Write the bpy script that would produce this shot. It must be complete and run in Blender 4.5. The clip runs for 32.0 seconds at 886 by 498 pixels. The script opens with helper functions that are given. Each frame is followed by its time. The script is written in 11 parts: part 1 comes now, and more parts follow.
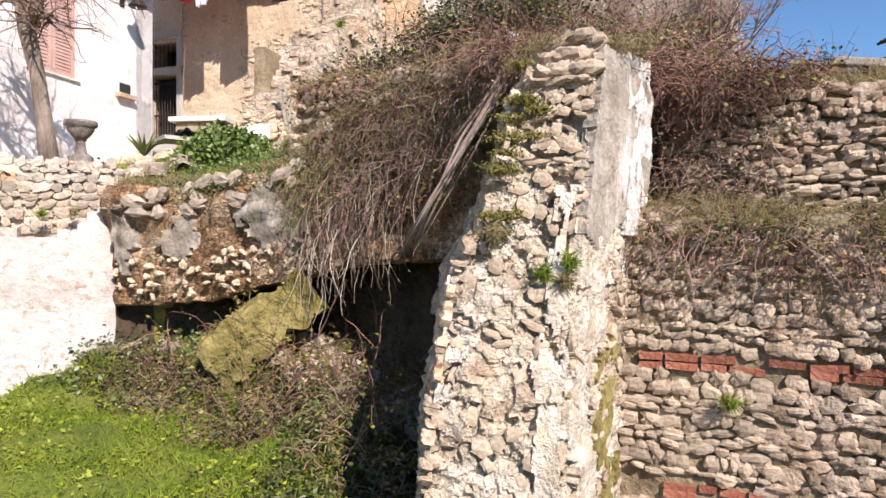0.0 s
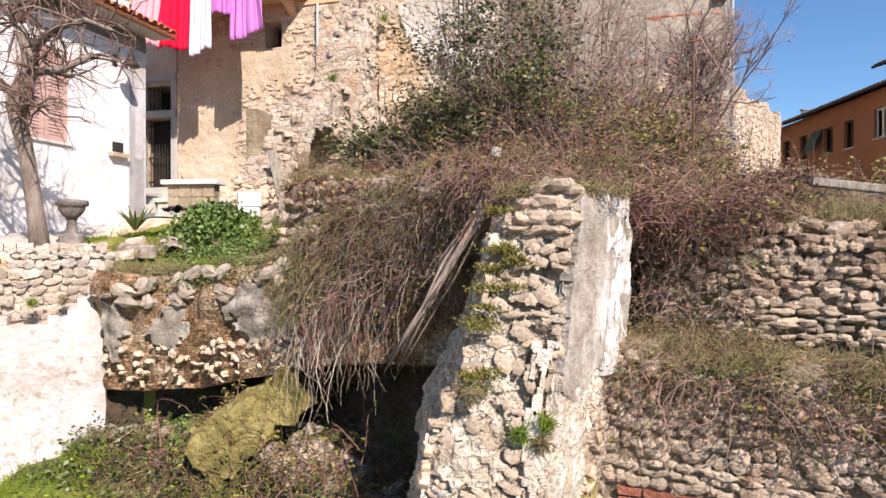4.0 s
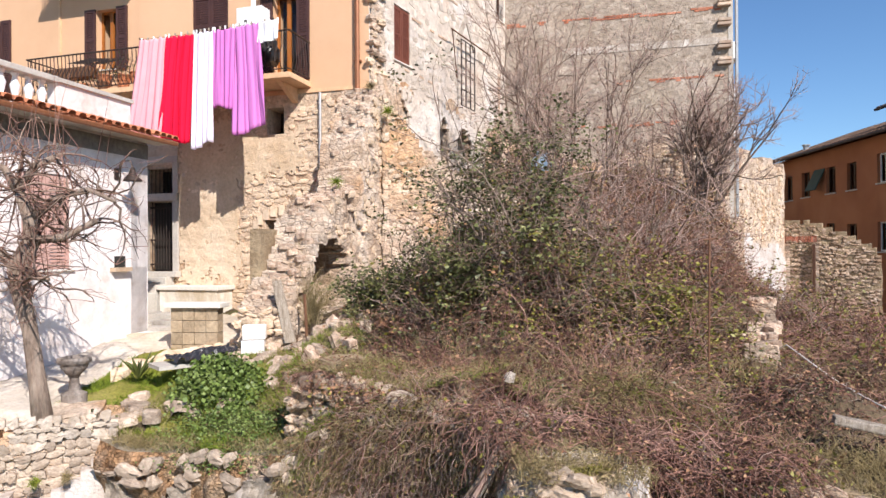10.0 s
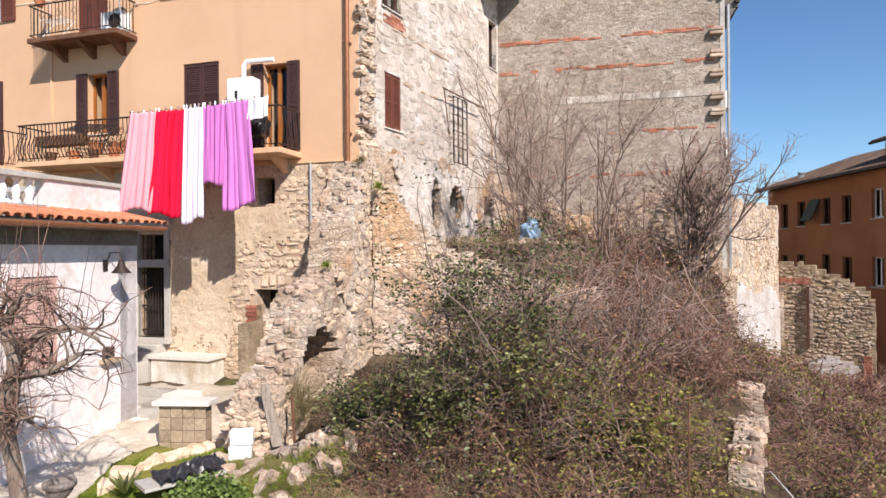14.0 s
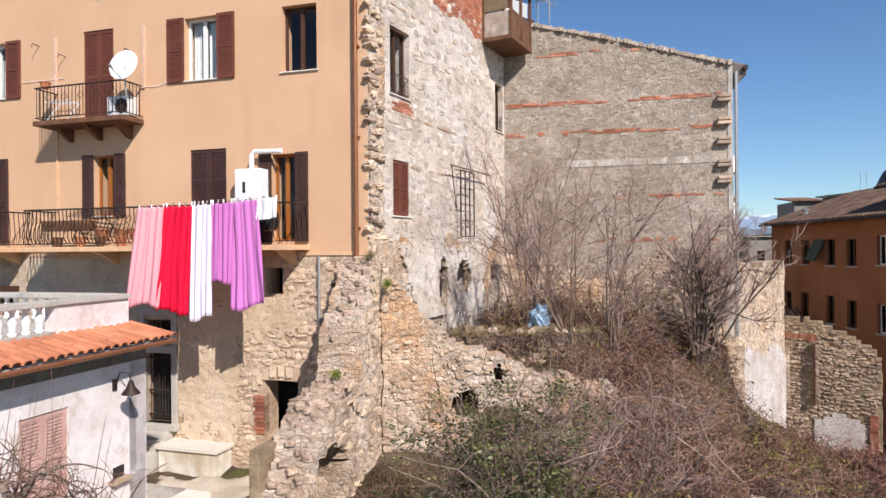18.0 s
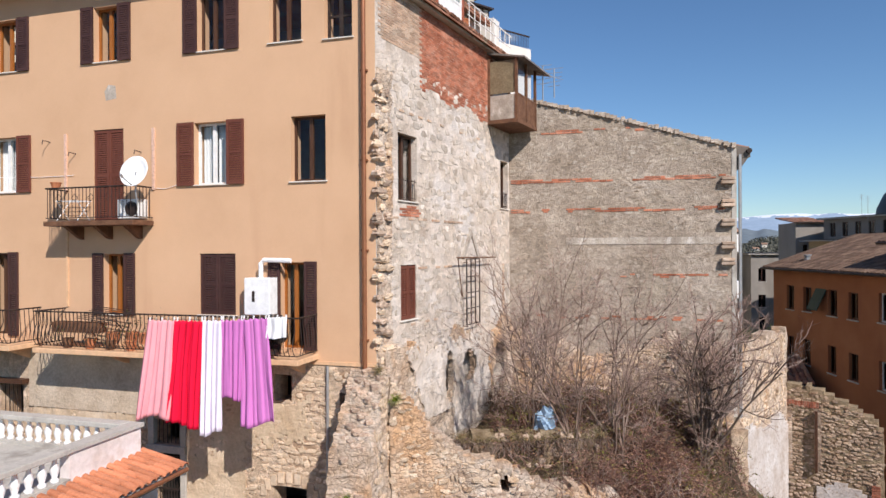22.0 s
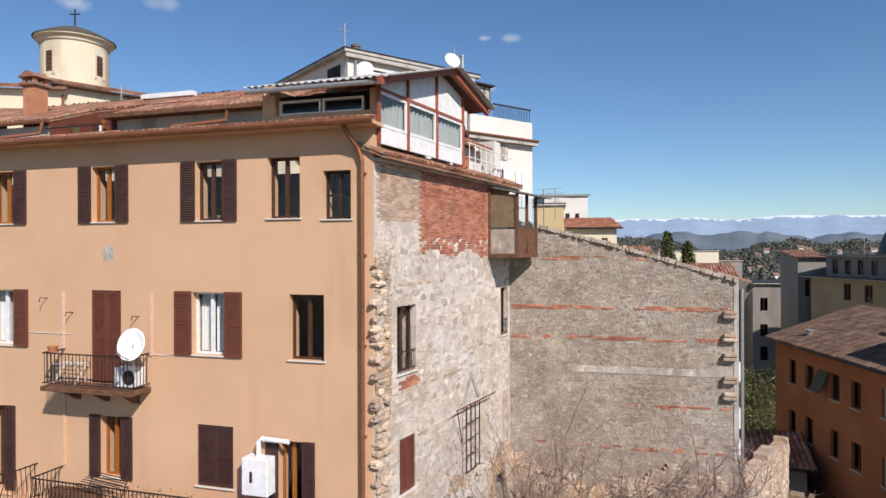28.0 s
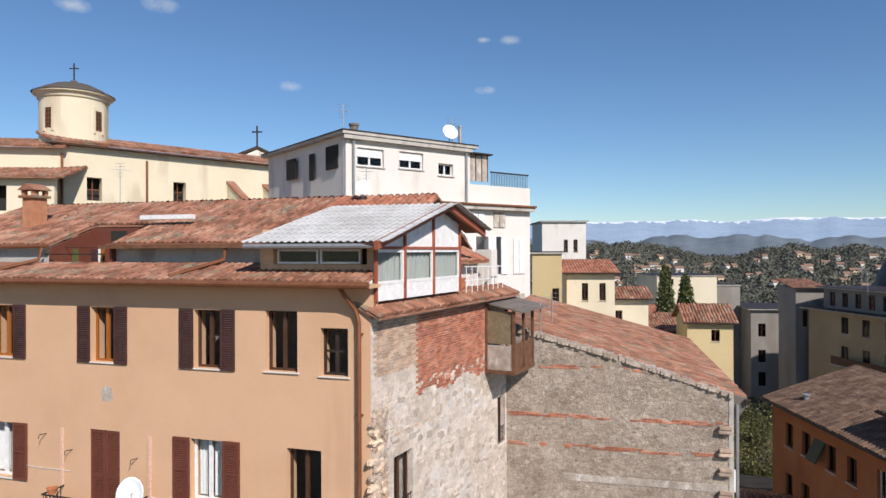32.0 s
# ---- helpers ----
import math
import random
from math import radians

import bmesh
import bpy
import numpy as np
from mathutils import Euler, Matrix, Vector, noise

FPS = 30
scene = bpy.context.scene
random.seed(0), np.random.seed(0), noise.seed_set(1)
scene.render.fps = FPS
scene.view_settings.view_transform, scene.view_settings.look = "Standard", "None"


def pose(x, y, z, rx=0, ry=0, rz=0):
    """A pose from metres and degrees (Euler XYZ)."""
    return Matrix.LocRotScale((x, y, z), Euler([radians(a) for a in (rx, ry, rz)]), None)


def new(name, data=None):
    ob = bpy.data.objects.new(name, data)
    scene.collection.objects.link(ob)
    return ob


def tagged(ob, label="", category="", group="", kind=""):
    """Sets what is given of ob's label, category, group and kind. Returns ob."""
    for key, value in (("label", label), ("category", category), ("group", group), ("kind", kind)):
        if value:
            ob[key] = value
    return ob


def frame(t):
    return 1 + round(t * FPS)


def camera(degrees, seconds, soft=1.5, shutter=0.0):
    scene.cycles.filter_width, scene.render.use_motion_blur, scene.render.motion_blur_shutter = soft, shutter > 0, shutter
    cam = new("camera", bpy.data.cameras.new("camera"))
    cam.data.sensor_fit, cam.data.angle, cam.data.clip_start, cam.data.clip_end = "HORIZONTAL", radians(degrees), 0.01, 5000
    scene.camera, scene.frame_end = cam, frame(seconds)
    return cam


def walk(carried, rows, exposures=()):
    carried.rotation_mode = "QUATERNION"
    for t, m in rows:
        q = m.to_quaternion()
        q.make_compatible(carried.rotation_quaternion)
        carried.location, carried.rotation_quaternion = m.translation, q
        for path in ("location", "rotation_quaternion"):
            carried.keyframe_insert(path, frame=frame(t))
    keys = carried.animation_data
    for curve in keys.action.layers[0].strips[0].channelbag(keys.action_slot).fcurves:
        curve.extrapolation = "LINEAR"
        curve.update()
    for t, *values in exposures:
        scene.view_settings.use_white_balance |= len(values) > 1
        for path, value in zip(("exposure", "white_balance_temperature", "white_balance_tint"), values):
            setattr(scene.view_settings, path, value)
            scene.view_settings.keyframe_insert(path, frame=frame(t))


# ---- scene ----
cam = camera(69.3, 32.0)
METRES, EYE, TILT, LEAN, TURN = 17.0, 2.0, 0.0, 0.0, 0.0
ROWS = [
    (0.0, 0.0, 0.0, 0.0, 0.0, 0.0, 0.0),
    (0.5, 0.0019, -0.0005, 0.0073, 0.03, 0.01, 0.01),
    (1.0, 0.0038, -0.0018, 0.0148, -0.01, 0.03, 0.03),
    (1.5, 0.0067, -0.003, 0.022, -0.01, 0.06, 0.04),
    (2.0, 0.0087, -0.004, 0.029, -0.02, 0.08, 0.05),
    (2.5, 0.0092, -0.0046, 0.0361, -0.05, 0.09, 0.06),
    (3.0, 0.0085, -0.0044, 0.0438, -0.08, 0.07, 0.08),
    (3.5, 0.0078, -0.0043, 0.0514, -0.08, 0.09, 0.08),
    (5.5, 0.0086, 0.0012, 0.0836, -0.12, 0.19, 0.12),
    (6.0, 0.0079, 0.0013, 0.0931, -0.14, 0.14, 0.18),
    (6.5, 0.0081, 0.0008, 0.1033, -0.13, 0.15, 0.2),
    (7.0, 0.009, 0.0002, 0.1136, -0.12, 0.19, 0.22),
    (7.5, 0.0097, -0.0006, 0.1244, -0.12, 0.21, 0.24),
    (8.0, 0.0097, -0.0002, 0.1349, -0.12, 0.21, 0.28),
    (8.5, 0.0076, 0.0002, 0.1447, -0.13, 0.22, 0.3),
    (9.0, 0.0048, 0.0006, 0.1554, -0.13, 0.2, 0.33),
    (9.5, 0.0021, 0.0017, 0.1658, -0.14, 0.21, 0.35),
    (10.0, 0.0016, 0.0037, 0.1766, -0.13, 0.22, 0.3),
    (10.5, 0.0031, 0.0046, 0.1877, -0.11, 0.23, 0.32),
    (11.0, 0.0054, 0.0042, 0.1992, -0.12, 0.24, 0.33),
    (11.5, 0.0083, 0.0034, 0.2105, -0.1, 0.25, 0.39),
    (12.0, 0.0108, 0.0026, 0.2216, -0.09, 0.26, 0.43),
    (12.5, 0.0121, 0.0019, 0.2329, -0.11, 0.25, 0.42),
    (13.0, 0.0127, 0.0019, 0.2445, -0.13, 0.27, 0.46),
    (13.5, 0.0136, 0.0021, 0.2569, -0.13, 0.27, 0.46),
    (14.0, 0.0137, 0.0025, 0.2697, -0.17, 0.25, 0.49),
    (14.5, 0.0136, 0.0028, 0.2833, -0.19, 0.2, 0.51),
    (16.5, 0.0096, 0.0036, 0.3435, -0.22, 0.07, 0.48),
    (17.0, 0.0052, 0.0046, 0.3605, -0.26, 0.09, 0.49),
    (17.5, 0.0032, 0.0056, 0.3779, -0.22, 0.08, 0.46),
    (18.0, 0.0021, 0.0064, 0.3958, -0.22, 0.05, 0.45),
    (18.5, 0.0015, 0.0066, 0.4133, -0.22, 0.03, 0.43),
    (19.0, 0.0003, 0.0064, 0.4314, -0.24, 0.01, 0.41),
    (19.5, -0.0013, 0.006, 0.4496, -0.27, 0.02, 0.39),
    (20.0, -0.0013, 0.0057, 0.4681, -0.25, 0.02, 0.39),
    (20.5, -0.0011, 0.0046, 0.487, -0.23, 0.02, 0.37),
    (21.0, -0.0021, 0.0028, 0.5062, -0.24, 0.01, 0.35),
    (21.5, -0.0038, -0.0001, 0.5243, -0.21, 0.03, 0.34),
    (22.0, -0.0065, -0.002, 0.5433, -0.19, 0.01, 0.32),
    (22.5, -0.0093, -0.0015, 0.5628, -0.2, 0.01, 0.3),
    (23.0, -0.0101, -0.0003, 0.5815, -0.18, 0.02, 0.27),
    (23.5, -0.0103, 0.0001, 0.6003, -0.17, 0.01, 0.26),
    (24.0, -0.0085, 0.0003, 0.6191, -0.14, 0.02, 0.24),
    (24.5, -0.0075, -0.0002, 0.6389, -0.14, -0.02, 0.23),
    (25.0, -0.0067, -0.0005, 0.6593, -0.08, -0.06, 0.22),
    (25.5, -0.0084, 0.0002, 0.6797, -0.1, -0.05, 0.23),
    (27.5, -0.0044, 0.0068, 0.7638, -0.07, -0.01, 0.19),
    (28.0, -0.0025, 0.0056, 0.7851, -0.05, 0.01, 0.18),
    (28.5, -0.0013, 0.0042, 0.8056, -0.04, 0.05, 0.2),
    (29.0, -0.0008, 0.0035, 0.8269, -0.07, 0.09, 0.19),
    (29.5, -0.0001, 0.0027, 0.8487, -0.09, 0.12, 0.2),
    (30.0, -0.0005, 0.0007, 0.8713, -0.12, 0.22, 0.22),
    (30.5, -0.0009, -0.0008, 0.9, -0.13, 0.2, 0.2),
    (31.0, -0.0006, -0.0022, 0.9298, -0.14, 0.19, 0.24),
    (31.5, 0.0004, -0.003, 0.961, -0.16, 0.17, 0.2),
    (32.0, 0.0016, -0.002, 0.9921, -0.14, 0.15, 0.19),
]
walk(cam, [(t, pose(0, 0, EYE, TILT, LEAN, TURN) @ pose(METRES * x, METRES * y, METRES * z, 90 + pitch, roll, yaw)) for t, x, y, z, yaw, pitch, roll in ROWS],
     exposures=[(0.0, 0.68), (6.0, 0.66), (13.0, 0.5), (19.0, 0.25), (25.0, 0.11), (32.0, 0.05)])

# ---- light ----
SUN = Vector((0.378, -0.688, 0.63)).normalized()
world = bpy.data.worlds.new("sky")
scene.world = world
world.use_nodes = True
wn, wl = world.node_tree.nodes, world.node_tree.links
wn.clear()
sky = wn.new("ShaderNodeTexSky")
sky.sky_type, sky.sun_disc = "NISHITA", False
sky.sun_elevation, sky.sun_rotation = math.asin(SUN.z), math.atan2(SUN.x, SUN.y)
sky.altitude, sky.air_density, sky.dust_density, sky.ozone_density = 300, 1.0, 0.05, 3.2
back = wn.new("ShaderNodeBackground")
back.inputs["Strength"].default_value = 0.076
wout = wn.new("ShaderNodeOutputWorld")
hs = wn.new("ShaderNodeHueSaturation")
hs.inputs["Saturation"].default_value, hs.inputs["Value"].default_value = 1.06, 1.28
wl.new(sky.outputs[0], hs.inputs["Color"])
tint = wn.new("ShaderNodeMix")
tint.data_type, tint.blend_type = "RGBA", "MULTIPLY"
tint.inputs[0].default_value, tint.inputs[7].default_value = 1.0, (0.87, 0.975, 1.08, 1)
wl.new(hs.outputs[0], tint.inputs[6])
seen = tint.outputs[2]
# a few small fair-weather clouds, each a soft ragged spot in one direction of the sky
wtc, wno = wn.new("ShaderNodeTexCoord"), wn.new("ShaderNodeTexNoise")
wno.inputs["Scale"].default_value, wno.inputs["Detail"].default_value = 70, 5
wl.new(wtc.outputs["Generated"], wno.inputs["Vector"])
for cx_, cy_, cz_, cr_ in ((-0.3781, 0.864, 0.3325, 0.022), (0.1026, 0.945, 0.3106, 0.014), (0.0637, 0.948, 0.3117, 0.009), (-0.2209, 0.9445, 0.243, 0.016), (0.0664, 0.9679, 0.2423, 0.014), (-0.4723, 0.8225, 0.3169, 0.02)):
    sub, mulv, lenv = wn.new("ShaderNodeVectorMath"), wn.new("ShaderNodeVectorMath"), wn.new("ShaderNodeVectorMath")
    sub.operation, mulv.operation, lenv.operation = "SUBTRACT", "MULTIPLY", "LENGTH"
    sub.inputs[1].default_value, mulv.inputs[1].default_value = (cx_, cy_, cz_), (1, 1, 2.4)
    wl.new(wtc.outputs["Generated"], sub.inputs[0])
    wl.new(sub.outputs[0], mulv.inputs[0])
    wl.new(mulv.outputs[0], lenv.inputs[0])
    mr_ = wn.new("ShaderNodeMapRange")
    mr_.inputs["From Min"].default_value, mr_.inputs["From Max"].default_value = cr_ * 1.5, 0.0
    wl.new(lenv.outputs["Value"], mr_.inputs["Value"])
    mm_ = wn.new("ShaderNodeMath")
    mm_.operation = "MULTIPLY"
    wl.new(mr_.outputs[0], mm_.inputs[0])
    wl.new(wno.outputs["Fac"], mm_.inputs[1])
    mr2 = wn.new("ShaderNodeMapRange")
    mr2.inputs["From Min"].default_value, mr2.inputs["From Max"].default_value, mr2.inputs["To Max"].default_value = 0.1, 0.7, 0.7
    wl.new(mm_.outputs[0], mr2.inputs["Value"])
    mx_ = wn.new("ShaderNodeMix")
    mx_.data_type = "RGBA"
    wl.new(mr2.outputs[0], mx_.inputs[0])
    wl.new(seen, mx_.inputs[6])
    mx_.inputs[7].default_value = (9.5, 9.8, 10.0, 1)
    seen = mx_.outputs[2]
wl.new(seen, back.inputs[0])
wl.new(back.outputs[0], wout.inputs[0])
sun = new("sun", bpy.data.lights.new("sun", "SUN"))
sun.data.energy, sun.data.angle, sun.data.color = 5.0, radians(0.5), (1.0, 0.925, 0.87)
sun.matrix_world = Matrix.Translation((30, -50, 60)) @ SUN.to_track_quat("Z", "Y").to_matrix().to_4x4()


# ---- materials ----
def material(name, colors, scale=1.5, fine=18.0, rough=0.9, bump=0.25, rnd=0.0, stretch=(1, 1, 1), metal=0.0, fine_mix=0.35, stains=None, island=0.0, spec=0.3, bscale=1.0, cells=None):
    """Colour ramp over a broad noise, finer grain over it, relief from both."""
    m = bpy.data.materials.new(name)
    m.use_nodes = True
    n, l = m.node_tree.nodes, m.node_tree.links
    b = n["Principled BSDF"]
    b.inputs["Roughness"].default_value, b.inputs["Metallic"].default_value = rough, metal
    b.inputs["Specular IOR Level"].default_value = spec
    tc, mp = n.new("ShaderNodeTexCoord"), n.new("ShaderNodeMapping")
    mp.inputs["Scale"].default_value = stretch
    l.new(tc.outputs["Object"], mp.inputs["Vector"])
    a = n.new("ShaderNodeTexNoise")
    a.inputs["Scale"].default_value, a.inputs["Detail"].default_value, a.inputs["Roughness"].default_value = scale, 5, 0.62
    l.new(mp.outputs[0], a.inputs["Vector"])
    ramp = n.new("ShaderNodeValToRGB")
    el = ramp.color_ramp.elements
    k = len(colors)
    el[0].position, el[0].color = 0.3, (*colors[0], 1)
    el[1].position, el[1].color = 0.7, (*colors[-1], 1)
    for i in range(1, k - 1):
        e = el.new(0.3 + 0.4 * i / (k - 1))
        e.color = (*colors[i], 1)
    l.new(a.outputs["Fac"], ramp.inputs["Fac"])
    f = n.new("ShaderNodeTexNoise")
    f.inputs["Scale"].default_value, f.inputs["Detail"].default_value, f.inputs["Roughness"].default_value = fine, 4, 0.7
    l.new(mp.outputs[0], f.inputs["Vector"])
    fr = n.new("ShaderNodeMapRange")
    fr.inputs["From Min"].default_value, fr.inputs["From Max"].default_value = 0.25, 0.75
    fr.inputs["To Min"].default_value, fr.inputs["To Max"].default_value = 1 - fine_mix, 1 + fine_mix
    l.new(f.outputs["Fac"], fr.inputs["Value"])
    out = ramp.outputs["Color"]
    if stains:
        colour, sscale, amount, sstretch = stains
        sm = n.new("ShaderNodeMapping")
        sm.inputs["Scale"].default_value = sstretch
        sm.inputs["Location"].default_value = (3.7, 1.9, 7.3)
        l.new(tc.outputs["Object"], sm.inputs["Vector"])
        s = n.new("ShaderNodeTexNoise")
        s.inputs["Scale"].default_value, s.inputs["Detail"].default_value = sscale, 6
        l.new(sm.outputs[0], s.inputs["Vector"])
        sr = n.new("ShaderNodeMapRange")
        sr.inputs["From Min"].default_value, sr.inputs["From Max"].default_value = 0.62 - 0.25 * amount, 0.72 - 0.2 * amount
        sr.inputs["To Max"].default_value = 0.85
        l.new(s.outputs["Fac"], sr.inputs["Value"])
        mx = n.new("ShaderNodeMix")
        mx.data_type = "RGBA"
        l.new(sr.outputs[0], mx.inputs[0])
        l.new(out, mx.inputs[6])
        mx.inputs[7].default_value = (*colour, 1)
        out = mx.outputs[2]
    mul = n.new("ShaderNodeMix")
    mul.data_type, mul.blend_type = "RGBA", "MULTIPLY"
    mul.inputs[0].default_value = 1.0
    l.new(out, mul.inputs[6])
    l.new(fr.outputs[0], mul.inputs[7])
    out = mul.outputs[2]
    edge = None
    if cells:
        # rubble: stones of uneven tone with sunken joints between them
        cscale, tone, joint = cells
        wob, vm = n.new("ShaderNodeTexNoise"), n.new("ShaderNodeVectorMath")
        wob.inputs["Scale"].default_value = cscale * 0.8
        vm.operation = "MULTIPLY_ADD"
        vm.inputs[1].default_value = (0.35 / cscale,) * 3
        cm = n.new("ShaderNodeMapping")
        cm.inputs["Scale"].default_value = (1, 1, 1.55)
        l.new(tc.outputs["Object"], wob.inputs["Vector"])
        l.new(wob.outputs["Color"], vm.inputs[0])
        l.new(tc.outputs["Object"], vm.inputs[2])
        l.new(vm.outputs[0], cm.inputs["Vector"])
        vc, ve = n.new("ShaderNodeTexVoronoi"), n.new("ShaderNodeTexVoronoi")
        ve.feature = "DISTANCE_TO_EDGE"
        for q in (vc, ve):
            q.inputs["Scale"].default_value = cscale
            l.new(cm.outputs[0], q.inputs["Vector"])
        sep, cr, er_ = n.new("ShaderNodeSeparateColor"), n.new("ShaderNodeMapRange"), n.new("ShaderNodeMapRange")
        l.new(vc.outputs["Color"], sep.inputs[0])
        cr.inputs["To Min"].default_value, cr.inputs["To Max"].default_value = 1 - tone, 1 + tone
        l.new(sep.outputs[0], cr.inputs["Value"])
        er_.inputs["From Max"].default_value = 0.12
        er_.inputs["To Min"].default_value = 1 - joint
        l.new(ve.outputs["Distance"], er_.inputs["Value"])
        edge = er_.outputs[0] if joint > 0.13 else None
        for src in (cr.outputs[0], er_.outputs[0]):
            m3 = n.new("ShaderNodeMix")
            m3.data_type, m3.blend_type = "RGBA", "MULTIPLY"
            m3.inputs[0].default_value = 1.0
            l.new(out, m3.inputs[6])
            l.new(src, m3.inputs[7])
            out = m3.outputs[2]
    if rnd or island:
        info = n.new("ShaderNodeObjectInfo") if rnd else n.new("ShaderNodeNewGeometry")
        rr = n.new("ShaderNodeMapRange")
        amt = rnd or island
        rr.inputs["To Min"].default_value, rr.inputs["To Max"].default_value = 1 - amt, 1 + amt
        l.new(info.outputs["Random" if rnd else "Random Per Island"], rr.inputs["Value"])
        m2 = n.new("ShaderNodeMix")
        m2.data_type, m2.blend_type = "RGBA", "MULTIPLY"
        m2.inputs[0].default_value = 1.0
        l.new(out, m2.inputs[6])
        l.new(rr.outputs[0], m2.inputs[7])
        out = m2.outputs[2]
    l.new(out, b.inputs["Base Color"])
    if bump:
        bp = n.new("ShaderNodeBump")
        bp.inputs["Strength"].default_value, bp.inputs["Distance"].default_value = min(1.0, bump * 2), 0.02 * bscale
        l.new(f.outputs["Fac"], bp.inputs["Height"])
        l.new(bp.outputs[0], b.inputs["Normal"])
        if edge:
            b2 = n.new("ShaderNodeBump")
            b2.inputs["Strength"].default_value, b2.inputs["Distance"].default_value = 0.9, 0.05
            l.new(edge, b2.inputs["Height"])
            l.new(bp.outputs[0], b2.inputs["Normal"])
            l.new(b2.outputs[0], b.inputs["Normal"])
    return m


def flat(name, c, rough=0.6, metal=0.0, vary=0.12, scale=6.0):
    lo = tuple(v * (1 - vary) for v in c)
    hi = tuple(min(0.95, v * (1 + vary)) for v in c)
    return material(name, [lo, hi], scale=scale, fine=40, rough=rough, bump=0.05, metal=metal, fine_mix=0.08)


def glass_mat(name, tint=(0.9, 0.95, 1.0), alpha=0.25):
    m = bpy.data.materials.new(name)
    m.use_nodes = True
    n, l = m.node_tree.nodes, m.node_tree.links
    b = n["Principled BSDF"]
    b.inputs["Base Color"].default_value = (*tint, 1)
    b.inputs["Roughness"].default_value = 0.04
    tr, mx, lw = n.new("ShaderNodeBsdfTransparent"), n.new("ShaderNodeMixShader"), n.new("ShaderNodeFresnel")
    gl = n.new("ShaderNodeBsdfGlossy")
    gl.inputs["Roughness"].default_value = 0.03
    lw.inputs["IOR"].default_value = 1.5
    tr.inputs["Color"].default_value = (*[v * 0.92 for v in tint], 1)
    l.new(lw.outputs[0], mx.inputs[0])
    l.new(tr.outputs[0], mx.inputs[1])
    l.new(gl.outputs[0], mx.inputs[2])
    l.new(mx.outputs[0], n["Material Output"].inputs["Surface"])
    return m


STUCCO = material("orange_stucco", [(0.585, 0.362, 0.218), (0.625, 0.392, 0.24), (0.655, 0.415, 0.256)], scale=0.5, fine=60, bump=0.12, fine_mix=0.06, stains=((0.55, 0.33, 0.20), 0.7, 0.15, (1, 1, 0.15)))
STUCCO_TRIM = flat("stucco_trim", (0.66, 0.42, 0.25), 0.9)
CREAM = material("cream_stucco", [(0.66, 0.58, 0.42), (0.72, 0.64, 0.48)], scale=0.4, fine=40, bump=0.1, fine_mix=0.07, stains=((0.55, 0.46, 0.33), 0.6, 0.3, (1, 1, 0.3)))
WHITE_STUCCO = material("white_stucco", [(0.66, 0.62, 0.555), (0.73, 0.69, 0.635)], scale=0.4, fine=40, bump=0.08, fine_mix=0.06, stains=((0.56, 0.51, 0.45), 0.8, 0.2, (1, 1, 0.25)))
WHITEWASH = material("whitewash", [(0.60, 0.52, 0.48), (0.74, 0.675, 0.65), (0.81, 0.77, 0.755)], scale=1.0, fine=9, bump=0.4, fine_mix=0.12, stains=((0.58, 0.48, 0.42), 2.2, 0.22, (1, 1, 1)))
LIMEWASH = material("limewash", [(0.42, 0.34, 0.285), (0.555, 0.495, 0.455), (0.63, 0.59, 0.565)], scale=1.6, fine=11, bump=0.6, fine_mix=0.2, bscale=1.5, stains=((0.38, 0.29, 0.22), 9.0, 0.22, (1, 1, 1)))
LIME_CREAM = material("cream_lime_mortar", [(0.52, 0.40, 0.29), (0.67, 0.57, 0.46), (0.76, 0.69, 0.60)], scale=4.0, fine=20, bump=0.9, fine_mix=0.3, bscale=3, stains=((0.50, 0.36, 0.22), 5.0, 0.25, (1, 1, 0.5)))
STUB_PLASTER = material("worn_grey_plaster", [(0.22, 0.175, 0.135), (0.33, 0.275, 0.22), (0.43, 0.37, 0.31)], scale=3.0, fine=24, bump=0.7, fine_mix=0.28, stains=((0.55, 0.48, 0.42), 6.0, 0.2, (1, 1, 0.3)))
PLASTER_OLD = material("old_plaster", [(0.55, 0.49, 0.40), (0.72, 0.68, 0.60), (0.80, 0.77, 0.72)], scale=1.2, fine=16, bump=0.4, fine_mix=0.15, stains=((0.42, 0.33, 0.22), 1.2, 0.4, (1, 1, 0.35)))
PLASTER_GREY = material("grey_plaster", [(0.30, 0.25, 0.205), (0.42, 0.36, 0.30), (0.52, 0.46, 0.40)], scale=3.0, fine=22, bump=0.6, fine_mix=0.25, stains=((0.66, 0.61, 0.56), 5.0, 0.22, (1, 1, 0.4)))
MORTAR = material("rubble_mortar", [(0.40, 0.265, 0.17), (0.56, 0.42, 0.30), (0.67, 0.54, 0.415)], scale=1.6, fine=14, bump=0.7, fine_mix=0.28, bscale=2.5, cells=(7.5, 0.16, 0.12))
CORE = material("mortar_core", [(0.46, 0.315, 0.20), (0.63, 0.50, 0.37), (0.76, 0.66, 0.54)], scale=3.4, fine=18, bump=1.0, fine_mix=0.34, bscale=5, cells=(9, 0.14, 0.14), stains=((0.76, 0.67, 0.57), 2.4, 0.34, (1, 1, 0.6)))
MORTAR_PALE = material("pale_mortar", [(0.46, 0.365, 0.285), (0.60, 0.51, 0.43), (0.70, 0.625, 0.56)], scale=1.0, fine=12, bump=0.5, fine_mix=0.18, bscale=2, cells=(3.4, 0.13, 0.0), stains=((0.66, 0.60, 0.55), 0.6, 0.4, (1, 1, 1)))
